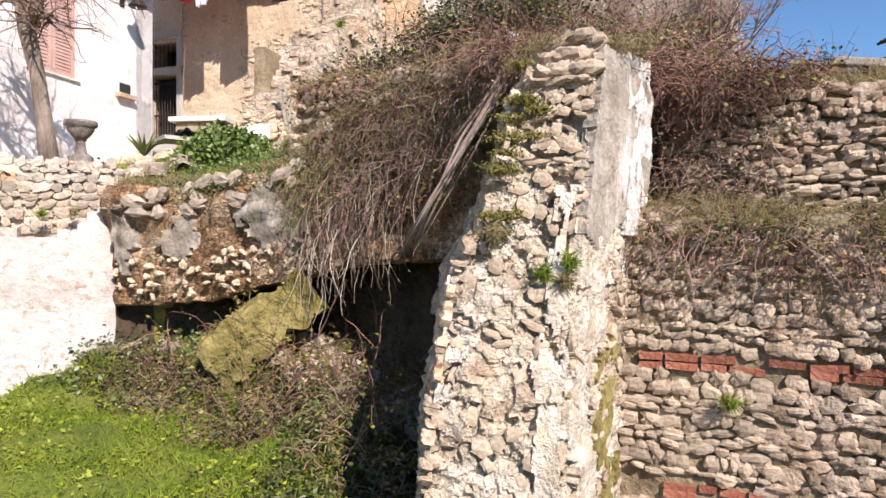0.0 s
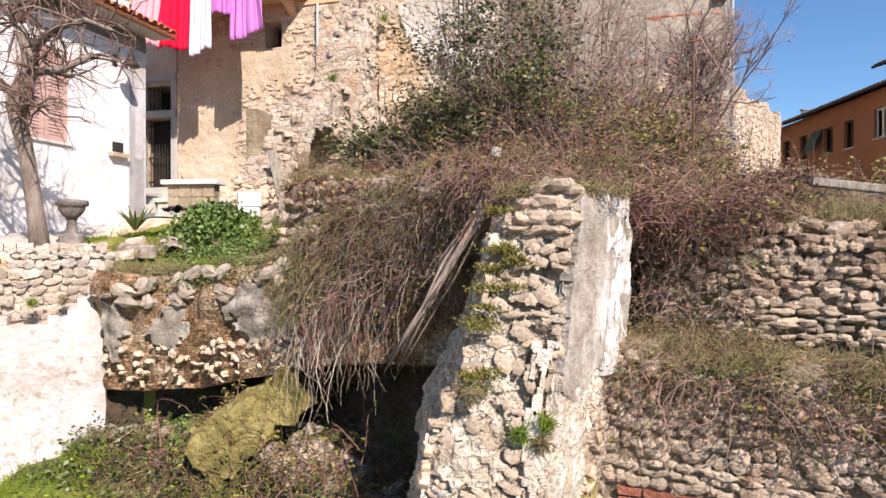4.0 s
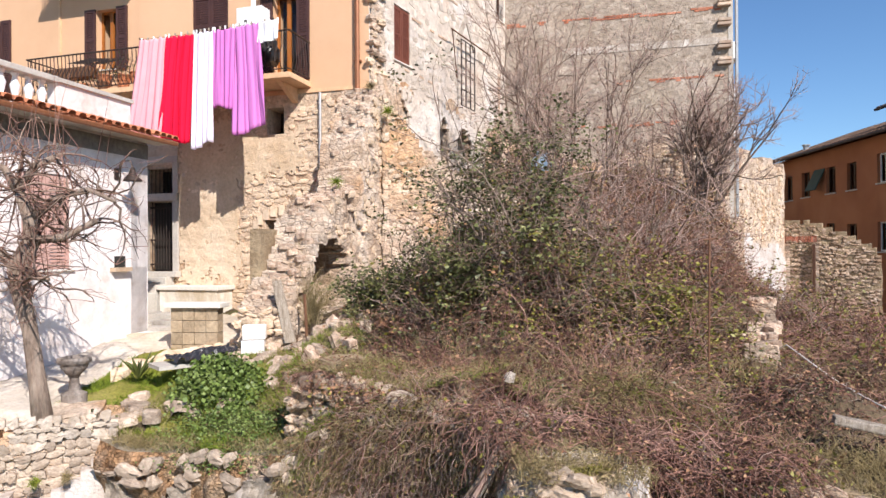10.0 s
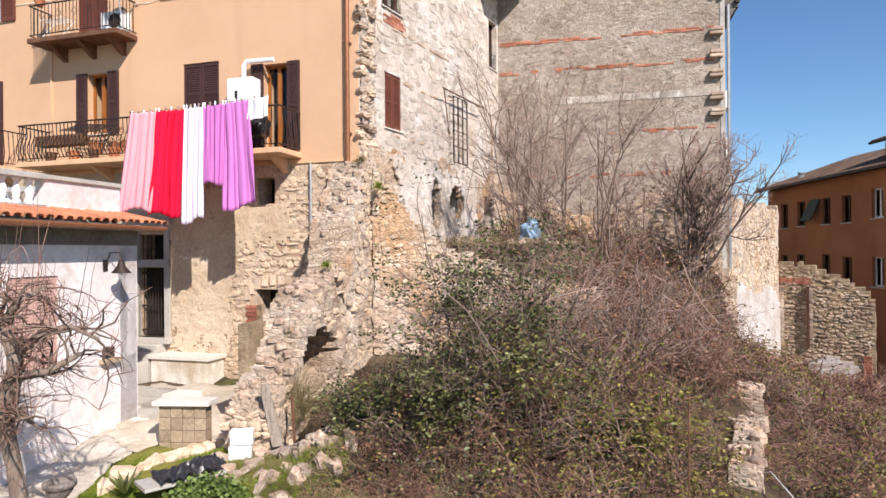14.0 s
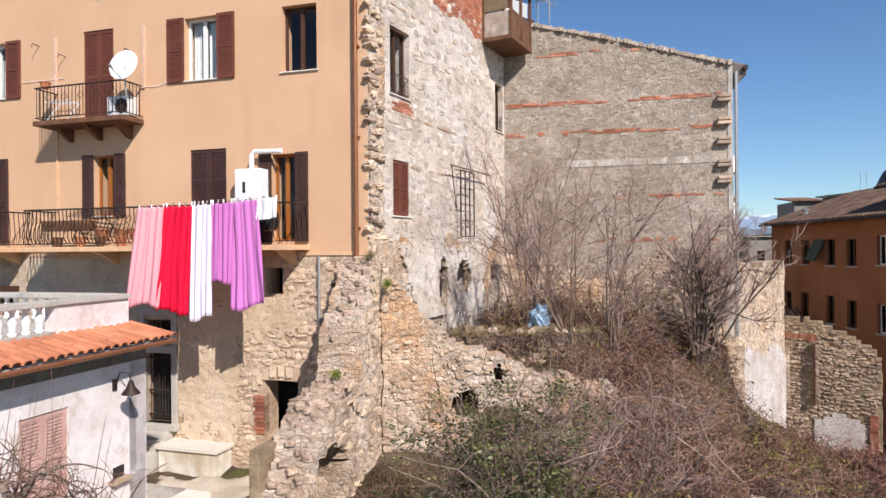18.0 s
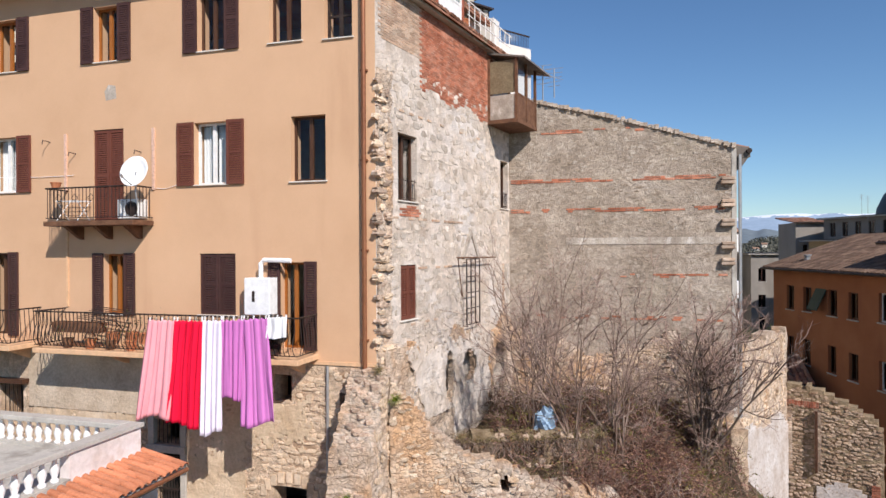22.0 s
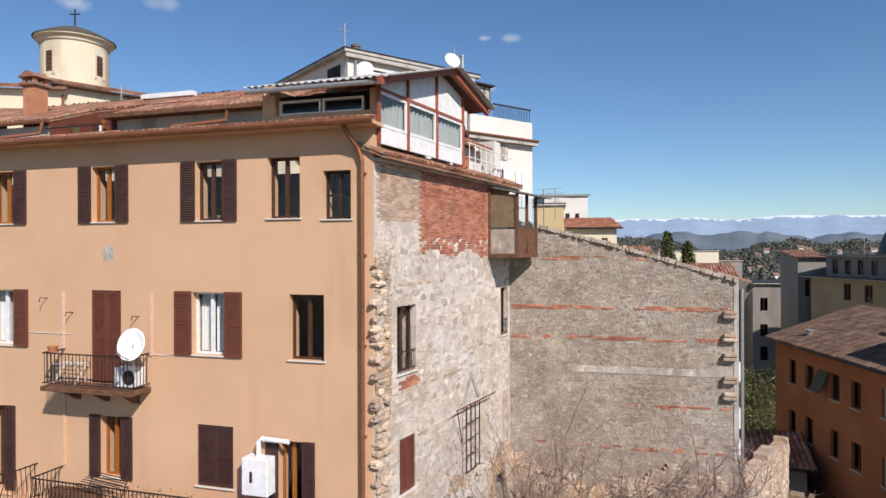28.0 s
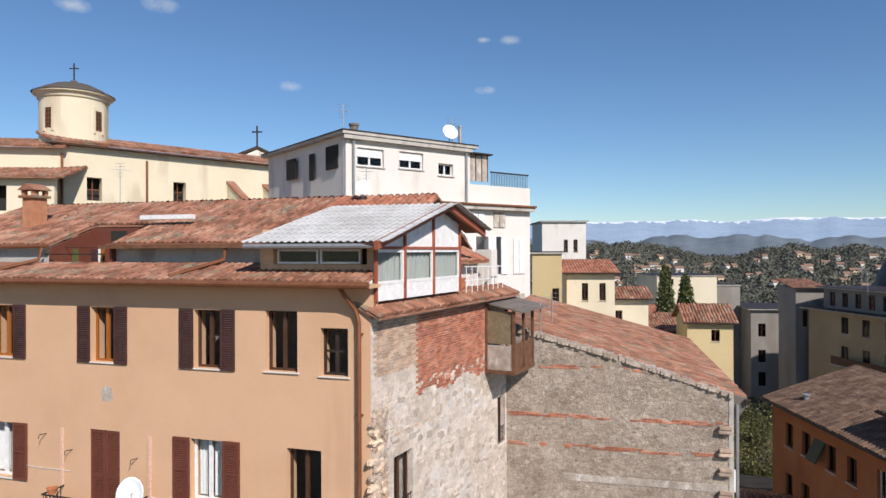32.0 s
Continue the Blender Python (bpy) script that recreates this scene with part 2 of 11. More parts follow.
RUIN = material("ruin_masonry", [(0.40, 0.28, 0.195), (0.575, 0.45, 0.345), (0.70, 0.59, 0.49)], scale=1.1, fine=14, bump=0.7, fine_mix=0.26, bscale=2.5, cells=(6.5, 0.16, 0.22), stains=((0.58, 0.35, 0.19), 0.8, 0.42, (1, 1, 0.45)))
DARK_BAND = material("dark_grey_brown", [(0.13, 0.11, 0.095), (0.22, 0.19, 0.165)], scale=2, fine=16, bump=0.4, fine_mix=0.25)
MORTAR_GREY = material("grey_mortar", [(0.31, 0.245, 0.19), (0.43, 0.355, 0.29), (0.53, 0.455, 0.385)], scale=0.8, fine=12, bump=0.5, fine_mix=0.2, bscale=2, cells=(4.6, 0.16, 0.0), stains=((0.50, 0.42, 0.33), 0.5, 0.35, (1, 1, 1)))
GABLE_MORTAR = material("dark_grey_mortar", [(0.265, 0.21, 0.16), (0.365, 0.30, 0.24), (0.465, 0.395, 0.33)], scale=0.8, fine=12, bump=0.6, fine_mix=0.3, bscale=2, cells=(4.6, 0.16, 0.0), stains=((0.36, 0.30, 0.23), 0.5, 0.3, (1, 1, 1)))
GABLE_STONE = material("gable_rubble", [(0.235, 0.18, 0.132), (0.385, 0.315, 0.25), (0.57, 0.495, 0.415)], scale=3, fine=22, bump=0.45, island=0.34, rnd=0.2, fine_mix=0.25, bscale=1.5)
EARTH = material("dry_earth", [(0.16, 0.11, 0.065), (0.27, 0.20, 0.125), (0.36, 0.28, 0.18)], scale=1.6, fine=14, bump=0.7, fine_mix=0.35, bscale=2)
STONE = material("limestone", [(0.45, 0.30, 0.185), (0.62, 0.475, 0.34), (0.74, 0.625, 0.50)], scale=1.1, fine=5, bump=0.5, rnd=0.22, fine_mix=0.3, bscale=0.35)
STONE_J = material("limestone_joined", [(0.43, 0.285, 0.175), (0.58, 0.44, 0.315), (0.69, 0.575, 0.455)], scale=3.5, fine=26, bump=0.6, island=0.24, fine_mix=0.3, bscale=1.5)
STONE_DARK_J = material("weathered_limestone_joined", [(0.26, 0.165, 0.105), (0.40, 0.285, 0.20), (0.55, 0.43, 0.33)], scale=3.5, fine=26, bump=0.6, island=0.3, fine_mix=0.3, bscale=1.5)
STONE_PALE = material("pale_limestone", [(0.42, 0.34, 0.265), (0.57, 0.49, 0.41), (0.70, 0.63, 0.56)], scale=3, fine=22, bump=0.4, island=0.24, fine_mix=0.18, bscale=1.5)
STONE_GREY = material("grey_limestone", [(0.30, 0.23, 0.17), (0.43, 0.355, 0.285), (0.59, 0.51, 0.435)], scale=3, fine=22, bump=0.45, island=0.28, fine_mix=0.2, bscale=1.5)
STONE_DARK = material("weathered_limestone", [(0.30, 0.195, 0.135), (0.455, 0.335, 0.25), (0.61, 0.50, 0.405)], scale=1.1, fine=5, bump=0.5, rnd=0.27, fine_mix=0.36, bscale=0.35, stains=((0.15, 0.105, 0.07), 1.6, 0.2, (1, 1, 1)))
STUB_PALE = material("pale_concrete", [(0.36, 0.30, 0.235), (0.48, 0.42, 0.35), (0.56, 0.51, 0.45)], scale=1.4, fine=18, bump=0.4, fine_mix=0.25)
STONE_WARM = material("cream_limestone", [(0.27, 0.185, 0.12), (0.43, 0.325, 0.235), (0.60, 0.495, 0.39)], scale=1.1, fine=5, bump=0.5, rnd=0.26, fine_mix=0.35, bscale=0.35, stains=((0.25, 0.18, 0.115), 1.8, 0.14, (1, 1, 1)))
STONE_GREYED = material("lichen_limestone", [(0.25, 0.18, 0.13), (0.39, 0.305, 0.235), (0.54, 0.455, 0.37)], scale=1.1, fine=5, bump=0.5, rnd=0.26, fine_mix=0.34, bscale=0.35, stains=((0.20, 0.16, 0.12), 1.8, 0.2, (1, 1, 1)))
BRICK = material("red_brick", [(0.26, 0.085, 0.05), (0.35, 0.13, 0.08), (0.43, 0.22, 0.155)], scale=4, fine=30, bump=0.5, rnd=0.35, fine_mix=0.3)
BRICK_J = material("red_brick_joined", [(0.34, 0.115, 0.065), (0.44, 0.17, 0.10), (0.50, 0.25, 0.17)], scale=2.5, fine=30, bump=0.4, island=0.3, fine_mix=0.2)
BRICK_PALE = material("pale_brick", [(0.40, 0.25, 0.17), (0.50, 0.35, 0.25), (0.56, 0.44, 0.34)], scale=2.5, fine=30, bump=0.4, island=0.25, fine_mix=0.2)
TILE = material("clay_tile", [(0.20, 0.082, 0.048), (0.305, 0.142, 0.088), (0.40, 0.235, 0.16)], scale=1.2, fine=20, bump=0.4, island=0.35, fine_mix=0.25, stains=((0.22, 0.18, 0.125), 1.5, 0.3, (1, 1, 1)))
TILE_OLD = material("brown_roof_tile", [(0.085, 0.05, 0.034), (0.135, 0.084, 0.058), (0.195, 0.13, 0.092)], scale=1.2, fine=20, bump=0.4, island=0.3, fine_mix=0.25)
TILE_RED = material("red_clay_tile", [(0.29, 0.10, 0.055), (0.41, 0.17, 0.10), (0.50, 0.28, 0.19)], scale=1.2, fine=20, bump=0.4, island=0.22, fine_mix=0.2)
TILE_PC = material("red_clay_pantile", [(0.44, 0.15, 0.07), (0.54, 0.21, 0.11), (0.57, 0.29, 0.18)], scale=2.0, fine=20, bump=0.4, rnd=0.22, fine_mix=0.2)
ROCK = material("conglomerate", [(0.22, 0.105, 0.045), (0.42, 0.25, 0.135), (0.56, 0.41, 0.27)], scale=3.0, fine=16, bump=0.9, fine_mix=0.45, bscale=4, stains=((0.40, 0.345, 0.29), 1.1, 0.3, (1, 1, 1)), cells=(16, 0.3, 0.35))
TUFF = material("mossy_tuff", [(0.13, 0.11, 0.035), (0.27, 0.21, 0.07), (0.40, 0.32, 0.13)], scale=2.2, fine=14, bump=0.7, fine_mix=0.35, bscale=3)
MOSS = material("moss", [(0.15, 0.13, 0.03), (0.24, 0.205, 0.05), (0.33, 0.28, 0.10)], scale=6, fine=40, bump=0.8, fine_mix=0.4)
SHUTTER = material("brown_shutter", [(0.05, 0.022, 0.02), (0.075, 0.035, 0.03)], scale=2, fine=40, rough=0.55, bump=0.1, fine_mix=0.12)
SHUTTER_RED = material("red_brown_shutter", [(0.13, 0.04, 0.025), (0.165, 0.055, 0.035)], scale=2, fine=40, rough=0.55, bump=0.1, fine_mix=0.12)
SHUTTER_PINK = material("faded_shutter", [(0.50, 0.30, 0.25), (0.58, 0.38, 0.33)], scale=2, fine=40, rough=0.7, bump=0.1, fine_mix=0.12)
WOOD = material("brown_wood", [(0.055, 0.024, 0.014), (0.095, 0.045, 0.026)], scale=3, fine=30, rough=0.5, bump=0.15, stretch=(6, 6, 1))
WOOD_ORANGE = material("varnished_wood", [(0.27, 0.085, 0.018), (0.37, 0.135, 0.03)], scale=3, fine=30, rough=0.4, bump=0.1, stretch=(6, 6, 1))
WOOD_GREY = material("weathered_wood", [(0.26, 0.20, 0.15), (0.42, 0.35, 0.28), (0.55, 0.48, 0.40)], scale=3, fine=24, bump=0.5, stretch=(8, 8, 1.2), fine_mix=0.3)
WHITE_PAINT = flat("white_paint", (0.78, 0.77, 0.75), 0.45)
IRON = flat("dark_iron", (0.05, 0.035, 0.03), 0.6, 0.4, 0.4)
RUST = material("rusty_iron", [(0.10, 0.045, 0.025), (0.2, 0.10, 0.055)], scale=5, fine=30, rough=0.75, bump=0.2)
COPPER = material("brown_pipe", [(0.20, 0.075, 0.035), (0.28, 0.12, 0.06)], scale=1.5, fine=30, rough=0.45, bump=0.08, metal=0.3, stretch=(1, 1, 0.3))
ZINC = flat("zinc", (0.42, 0.42, 0.42), 0.45, 0.6)
CONCRETE = material("concrete", [(0.40, 0.37, 0.33), (0.52, 0.49, 0.44)], scale=1.5, fine=24, bump=0.3, fine_mix=0.15, stains=((0.28, 0.25, 0.22), 1.5, 0.3, (1, 1, 0.5)))
PIPE_WHITE = flat("white_enamel", (0.82, 0.82, 0.82), 0.3)
# near-black for openings and unlit rooms, their darkness put into the colour
DARK = flat("painted_dark", (0.03, 0.028, 0.025), 0.9)
ROOM = flat("room_plaster", (0.35, 0.32, 0.28), 0.9)
GLASS = glass_mat("window_glass")
SILL = material("pale_sill", [(0.60, 0.56, 0.50), (0.70, 0.66, 0.60)], scale=2, fine=20, bump=0.15, fine_mix=0.12)
VCURTAIN = material("dull_curtain", [(0.34, 0.36, 0.33), (0.45, 0.47, 0.44)], scale=4, fine=50, bump=0.1, stretch=(8, 8, 0.6), fine_mix=0.1)
CURTAIN = material("net_curtain", [(0.72, 0.71, 0.68), (0.82, 0.81, 0.79)], scale=4, fine=50, bump=0.1, stretch=(8, 8, 0.6), fine_mix=0.08)


def cloth(name, c):
    return material(name, [tuple(v * 0.92 for v in c), c], scale=3, fine=70, rough=0.85, bump=0.08, fine_mix=0.06, spec=0.15)


GRASS = material("grass_blade", [(0.10, 0.15, 0.012), (0.17, 0.22, 0.02), (0.25, 0.27, 0.04)], scale=2.5, fine=9, rough=0.7, bump=0, island=0.35, fine_mix=0.1)
GRASS_DRY = material("dry_grass", [(0.17, 0.125, 0.055), (0.26, 0.20, 0.095), (0.36, 0.295, 0.165)], scale=2.5, fine=9, rough=0.8, bump=0, island=0.3, fine_mix=0.1)
LEAF = material("leaf_green", [(0.045, 0.055, 0.016), (0.085, 0.10, 0.028), (0.155, 0.16, 0.055)], scale=2.0, fine=8, rough=0.45, bump=0, island=0.5, fine_mix=0.1, spec=0.5)
LEAF_EVER = material("leaf_evergreen", [(0.042, 0.048, 0.015), (0.095, 0.10, 0.034), (0.19, 0.19, 0.08)], scale=2.0, fine=8, rough=0.5, bump=0, island=0.6, fine_mix=0.1, spec=0.3)
LEAF_BRIGHT = material("leaf_bright", [(0.065, 0.105, 0.02), (0.125, 0.175, 0.042), (0.215, 0.265, 0.085)], scale=3, fine=8, rough=0.5, bump=0, island=0.45, fine_mix=0.1, spec=0.4)
LEAF_YG = material("leaf_clover", [(0.13, 0.17, 0.01), (0.22, 0.25, 0.02), (0.30, 0.29, 0.05)], scale=2, fine=8, rough=0.6, bump=0, island=0.4, fine_mix=0.1)
LEAF_BRIAR = material("leaf_briar", [(0.11, 0.11, 0.018), (0.18, 0.165, 0.03), (0.27, 0.22, 0.06)], scale=3, fine=8, rough=0.5, bump=0, island=0.4, fine_mix=0.1)
LEAF_DRY = material("leaf_dry", [(0.13, 0.06, 0.032), (0.235, 0.125, 0.07), (0.37, 0.225, 0.135)], scale=2, fine=8, rough=0.8, bump=0, island=0.5, fine_mix=0.1)
TWIG = material("bramble_stem", [(0.095, 0.04, 0.03), (0.22, 0.112, 0.085), (0.42, 0.26, 0.205)], scale=1.2, fine=8, rough=0.8, bump=0, island=0.5, fine_mix=0.15)
TWIG_GREY = material("grey_twig", [(0.11, 0.07, 0.055), (0.19, 0.13, 0.10), (0.32, 0.24, 0.195)], scale=1.2, fine=8, rough=0.8, bump=0, island=0.35, fine_mix=0.15)
TWIG_PINK = material("pinkish_twig", [(0.21, 0.13, 0.105), (0.33, 0.225, 0.185), (0.46, 0.35, 0.30)], scale=1.2, fine=8, rough=0.8, bump=0, island=0.35, fine_mix=0.15)
VINE = material("pale_vine", [(0.36, 0.26, 0.19), (0.50, 0.40, 0.31), (0.60, 0.52, 0.43)], scale=1.5, fine=8, rough=0.8, bump=0, island=0.3, fine_mix=0.15)
BARK_DARK = material("dark_bark", [(0.085, 0.06, 0.045), (0.15, 0.11, 0.085), (0.24, 0.185, 0.15)], scale=5, fine=22, rough=0.9, bump=0.6, stretch=(2, 2, 0.4), fine_mix=0.3)
BARK = material("bark", [(0.17, 0.12, 0.09), (0.28, 0.21, 0.165), (0.38, 0.31, 0.25)], scale=5, fine=22, rough=0.9, bump=0.8, stretch=(2, 2, 0.4), fine_mix=0.3, bscale=1.5)

# ---- helpers of this scene ----
rng = np.random.default_rng(7)


class Frame:
    """A wall's own axes: u along it, o out of it, z up."""

    def __init__(self, x, y, dx, dy, flip=False):
        k = math.hypot(dx, dy)
        self.x, self.y, self.dx, self.dy = x, y, dx / k, dy / k
        self.s = -1 if flip else 1

    def p(self, u, o, z):
        return (self.x + self.dx * u - self.s * self.dy * o, self.y + self.dy * u + self.s * self.dx * o, z)

    def axes(self):
        return Vector((self.dx, self.dy, 0)), Vector((-self.s * self.dy, self.s * self.dx, 0)), Vector((0, 0, 1))


WORLD = Frame(0, 0, 1, 0)


class Mesh:
    def __init__(self):
        self.v, self.f = [], []

    def quad(self, *pts):
        i = len(self.v)
        self.v += [tuple(p) for p in pts]
        self.f.append(tuple(range(i, i + len(pts))))
        return self

    def box(self, fr, u0, u1, o0, o1, z0, z1):
        i = len(self.v)
        self.v += [fr.p(u, o, z) for z in (z0, z1) for o in (o0, o1) for u in (u0, u1)]
        q = [(0, 1, 5, 4), (3, 2, 6, 7), (1, 3, 7, 5), (2, 0, 4, 6), (4, 5, 7, 6), (2, 3, 1, 0)]
        self.f += [tuple(i + k for k in (f if fr.s > 0 else f[::-1])) for f in q]
        return self

    def pane(self, fr, u0, u1, o, z0, z1):
        q = (fr.p(u0, o, z0), fr.p(u1, o, z0), fr.p(u1, o, z1), fr.p(u0, o, z1))
        return self.quad(*(q if fr.s < 0 else q[::-1]))

    def tube(self, pts, r, n=6, caps=True):
        pts = [Vector(p) for p in pts]
        rs = r if hasattr(r, "__len__") else [r] * len(pts)
        base = len(self.v)
        for k, p in enumerate(pts):
            t = (pts[min(k + 1, len(pts) - 1)] - pts[max(k - 1, 0)]).normalized()
            a = t.orthogonal().normalized() if k == 0 else (a - t * a.dot(t)).normalized()
            b = t.cross(a)
            for j in range(n):
                w = 2 * math.pi * j / n
                self.v.append(tuple(p + (a * math.cos(w) + b * math.sin(w)) * rs[k]))
        for k in range(len(pts) - 1):
            for j in range(n):
                i0, i1 = base + k * n + j, base + k * n + (j + 1) % n
                self.f.append((i0, i1, i1 + n, i0 + n))
        if caps:
            self.f.append(tuple(base + j for j in reversed(range(n))))
            self.f.append(tuple(base + (len(pts) - 1) * n + j for j in range(n)))
        return self

    def prism(self, fr, poly, o0, o1):
        """A polygon of (u, z), counter-clockwise seen from outside, with thickness from o0 (back) to o1 (front)."""
        i, k = len(self.v), len(poly)
        self.v += [fr.p(u, o1, z) for u, z in poly] + [fr.p(u, o0, z) for u, z in poly]
        self.f.append(tuple(range(i, i + k)))
        self.f.append(tuple(range(i + 2 * k - 1, i + k - 1, -1)))
        for j in range(k):
            m = (j + 1) % k
            self.f.append((i + m, i + j, i + k + j, i + k + m))
        return self

    def lathe(self, cx, cy, prof, n=12):
        base = len(self.v)
        for r, z in prof:
            for j in range(n):
                w = 2 * math.pi * j / n
                self.v.append((cx + r * math.cos(w), cy + r * math.sin(w), z))
        for k in range(len(prof) - 1):
            for j in range(n):
                i0, i1 = base + k * n + j, base + k * n + (j + 1) % n
                self.f.append((i0, i1, i1 + n, i0 + n))
        self.f.append(tuple(base + j for j in reversed(range(n))))
        self.f.append(tuple(base + (len(prof) - 1) * n + j for j in range(n)))
        return self


def link(name, mesh, mat, parent=None, label="", smooth=False, fix=False, bevel=0.0):
    me = bpy.data.meshes.new(name)
    if isinstance(mesh, Mesh):
        me.from_pydata(mesh.v, [], mesh.f)
    else:
        v, f = mesh
        me.from_pydata(v, [], f)
    if fix:
        bm = bmesh.new()
        bm.from_mesh(me)
        bmesh.ops.recalc_face_normals(bm, faces=bm.faces)
        bm.to_mesh(me)
        bm.free()
    me.materials.append(mat)
    if smooth:
        me.polygons.foreach_set("use_smooth", [True] * len(me.polygons))
    me.update()
    ob = new(name, me)
    if parent:
        ob.parent = parent
    if label:
        ob["label"] = label
    if bevel:
        md = ob.modifiers.new("bevel", "BEVEL")
        md.width, md.segments, md.limit_method = bevel, 2, "ANGLE"
    return ob


def thing(name, label, category, group="", kind=""):
    return tagged(new(name), label, category, group, kind)


def wall_mesh(fr, u0, u1, z0, z1, thick, openings=()):
    """A wall with openings right through it; its outer face lies at o = 0."""
    us = sorted({u0, u1, *[c for a in openings for c in a[:2]]})
    zs = sorted({z0, z1, *[c for a in openings for c in a[2:4]]})
    us, zs = [u for u in us if u0 <= u <= u1], [z for z in zs if z0 <= z <= z1]

    def solid(i, j):
        if not (0 <= i < len(us) - 1 and 0 <= j < len(zs) - 1):
            return False
        u, z = (us[i] + us[i + 1]) / 2, (zs[j] + zs[j + 1]) / 2
        return not any(a[0] < u < a[1] and a[2] < z < a[3] for a in openings)
    m = Mesh()
    P = fr.p

    def q(*p):
        m.quad(*(p if fr.s < 0 else p[::-1]))
    for i in range(len(us) - 1):
        for j in range(len(zs) - 1):
            if not solid(i, j):
                continue
            a, b, c, d = us[i], us[i + 1], zs[j], zs[j + 1]
            q(P(a, 0, c), P(b, 0, c), P(b, 0, d), P(a, 0, d))
            q(P(b, -thick, c), P(a, -thick, c), P(a, -thick, d), P(b, -thick, d))
            if not solid(i - 1, j):
                q(P(a, -thick, c), P(a, 0, c), P(a, 0, d), P(a, -thick, d))
            if not solid(i + 1, j):
                q(P(b, 0, c), P(b, -thick, c), P(b, -thick, d), P(b, 0, d))
            if not solid(i, j - 1):
                q(P(a, -thick, c), P(b, -thick, c), P(b, 0, c), P(a, 0, c))
            if not solid(i, j + 1):
                q(P(a, 0, d), P(b, 0, d), P(b, -thick, d), P(a, -thick, d))
    return m


# ---- the large buildings ----
FA = Frame(-1.55, 14.2, -0.958, 0.287)
SW = Frame(-1.55, 14.2, 0.4596, 0.8881, flip=True)
GW = Frame(2.15, 21.42, 0.9705, -0.2408, flip=True)


def shutter(fr, u0, u1, o, z0, z1, mat, parent):
    """A louvred leaf, flat against the wall or in its opening."""
    s = link("shutter", Mesh().box(fr, u0, u0 + 0.06, o, o + 0.045, z0, z1).box(fr, u1 - 0.06, u1, o, o + 0.045, z0, z1)
             .box(fr, u0 + 0.06, u1 - 0.06, o, o + 0.045, z0, z0 + 0.09).box(fr, u0 + 0.06, u1 - 0.06, o, o + 0.045, z1 - 0.08, z1)
             .box(fr, u0 + 0.06, u1 - 0.06, o, o + 0.045, (z0 + z1) / 2 - 0.03, (z0 + z1) / 2 + 0.03), mat, parent)
    m = Mesh()
    z = z0 + 0.1
    while z < z1 - 0.1:
        m.box(fr, u0 + 0.06, u1 - 0.06, o + 0.012, o + 0.034, z, z + 0.042)
        z += 0.055
    link("louvres", m, mat, s)
    return s


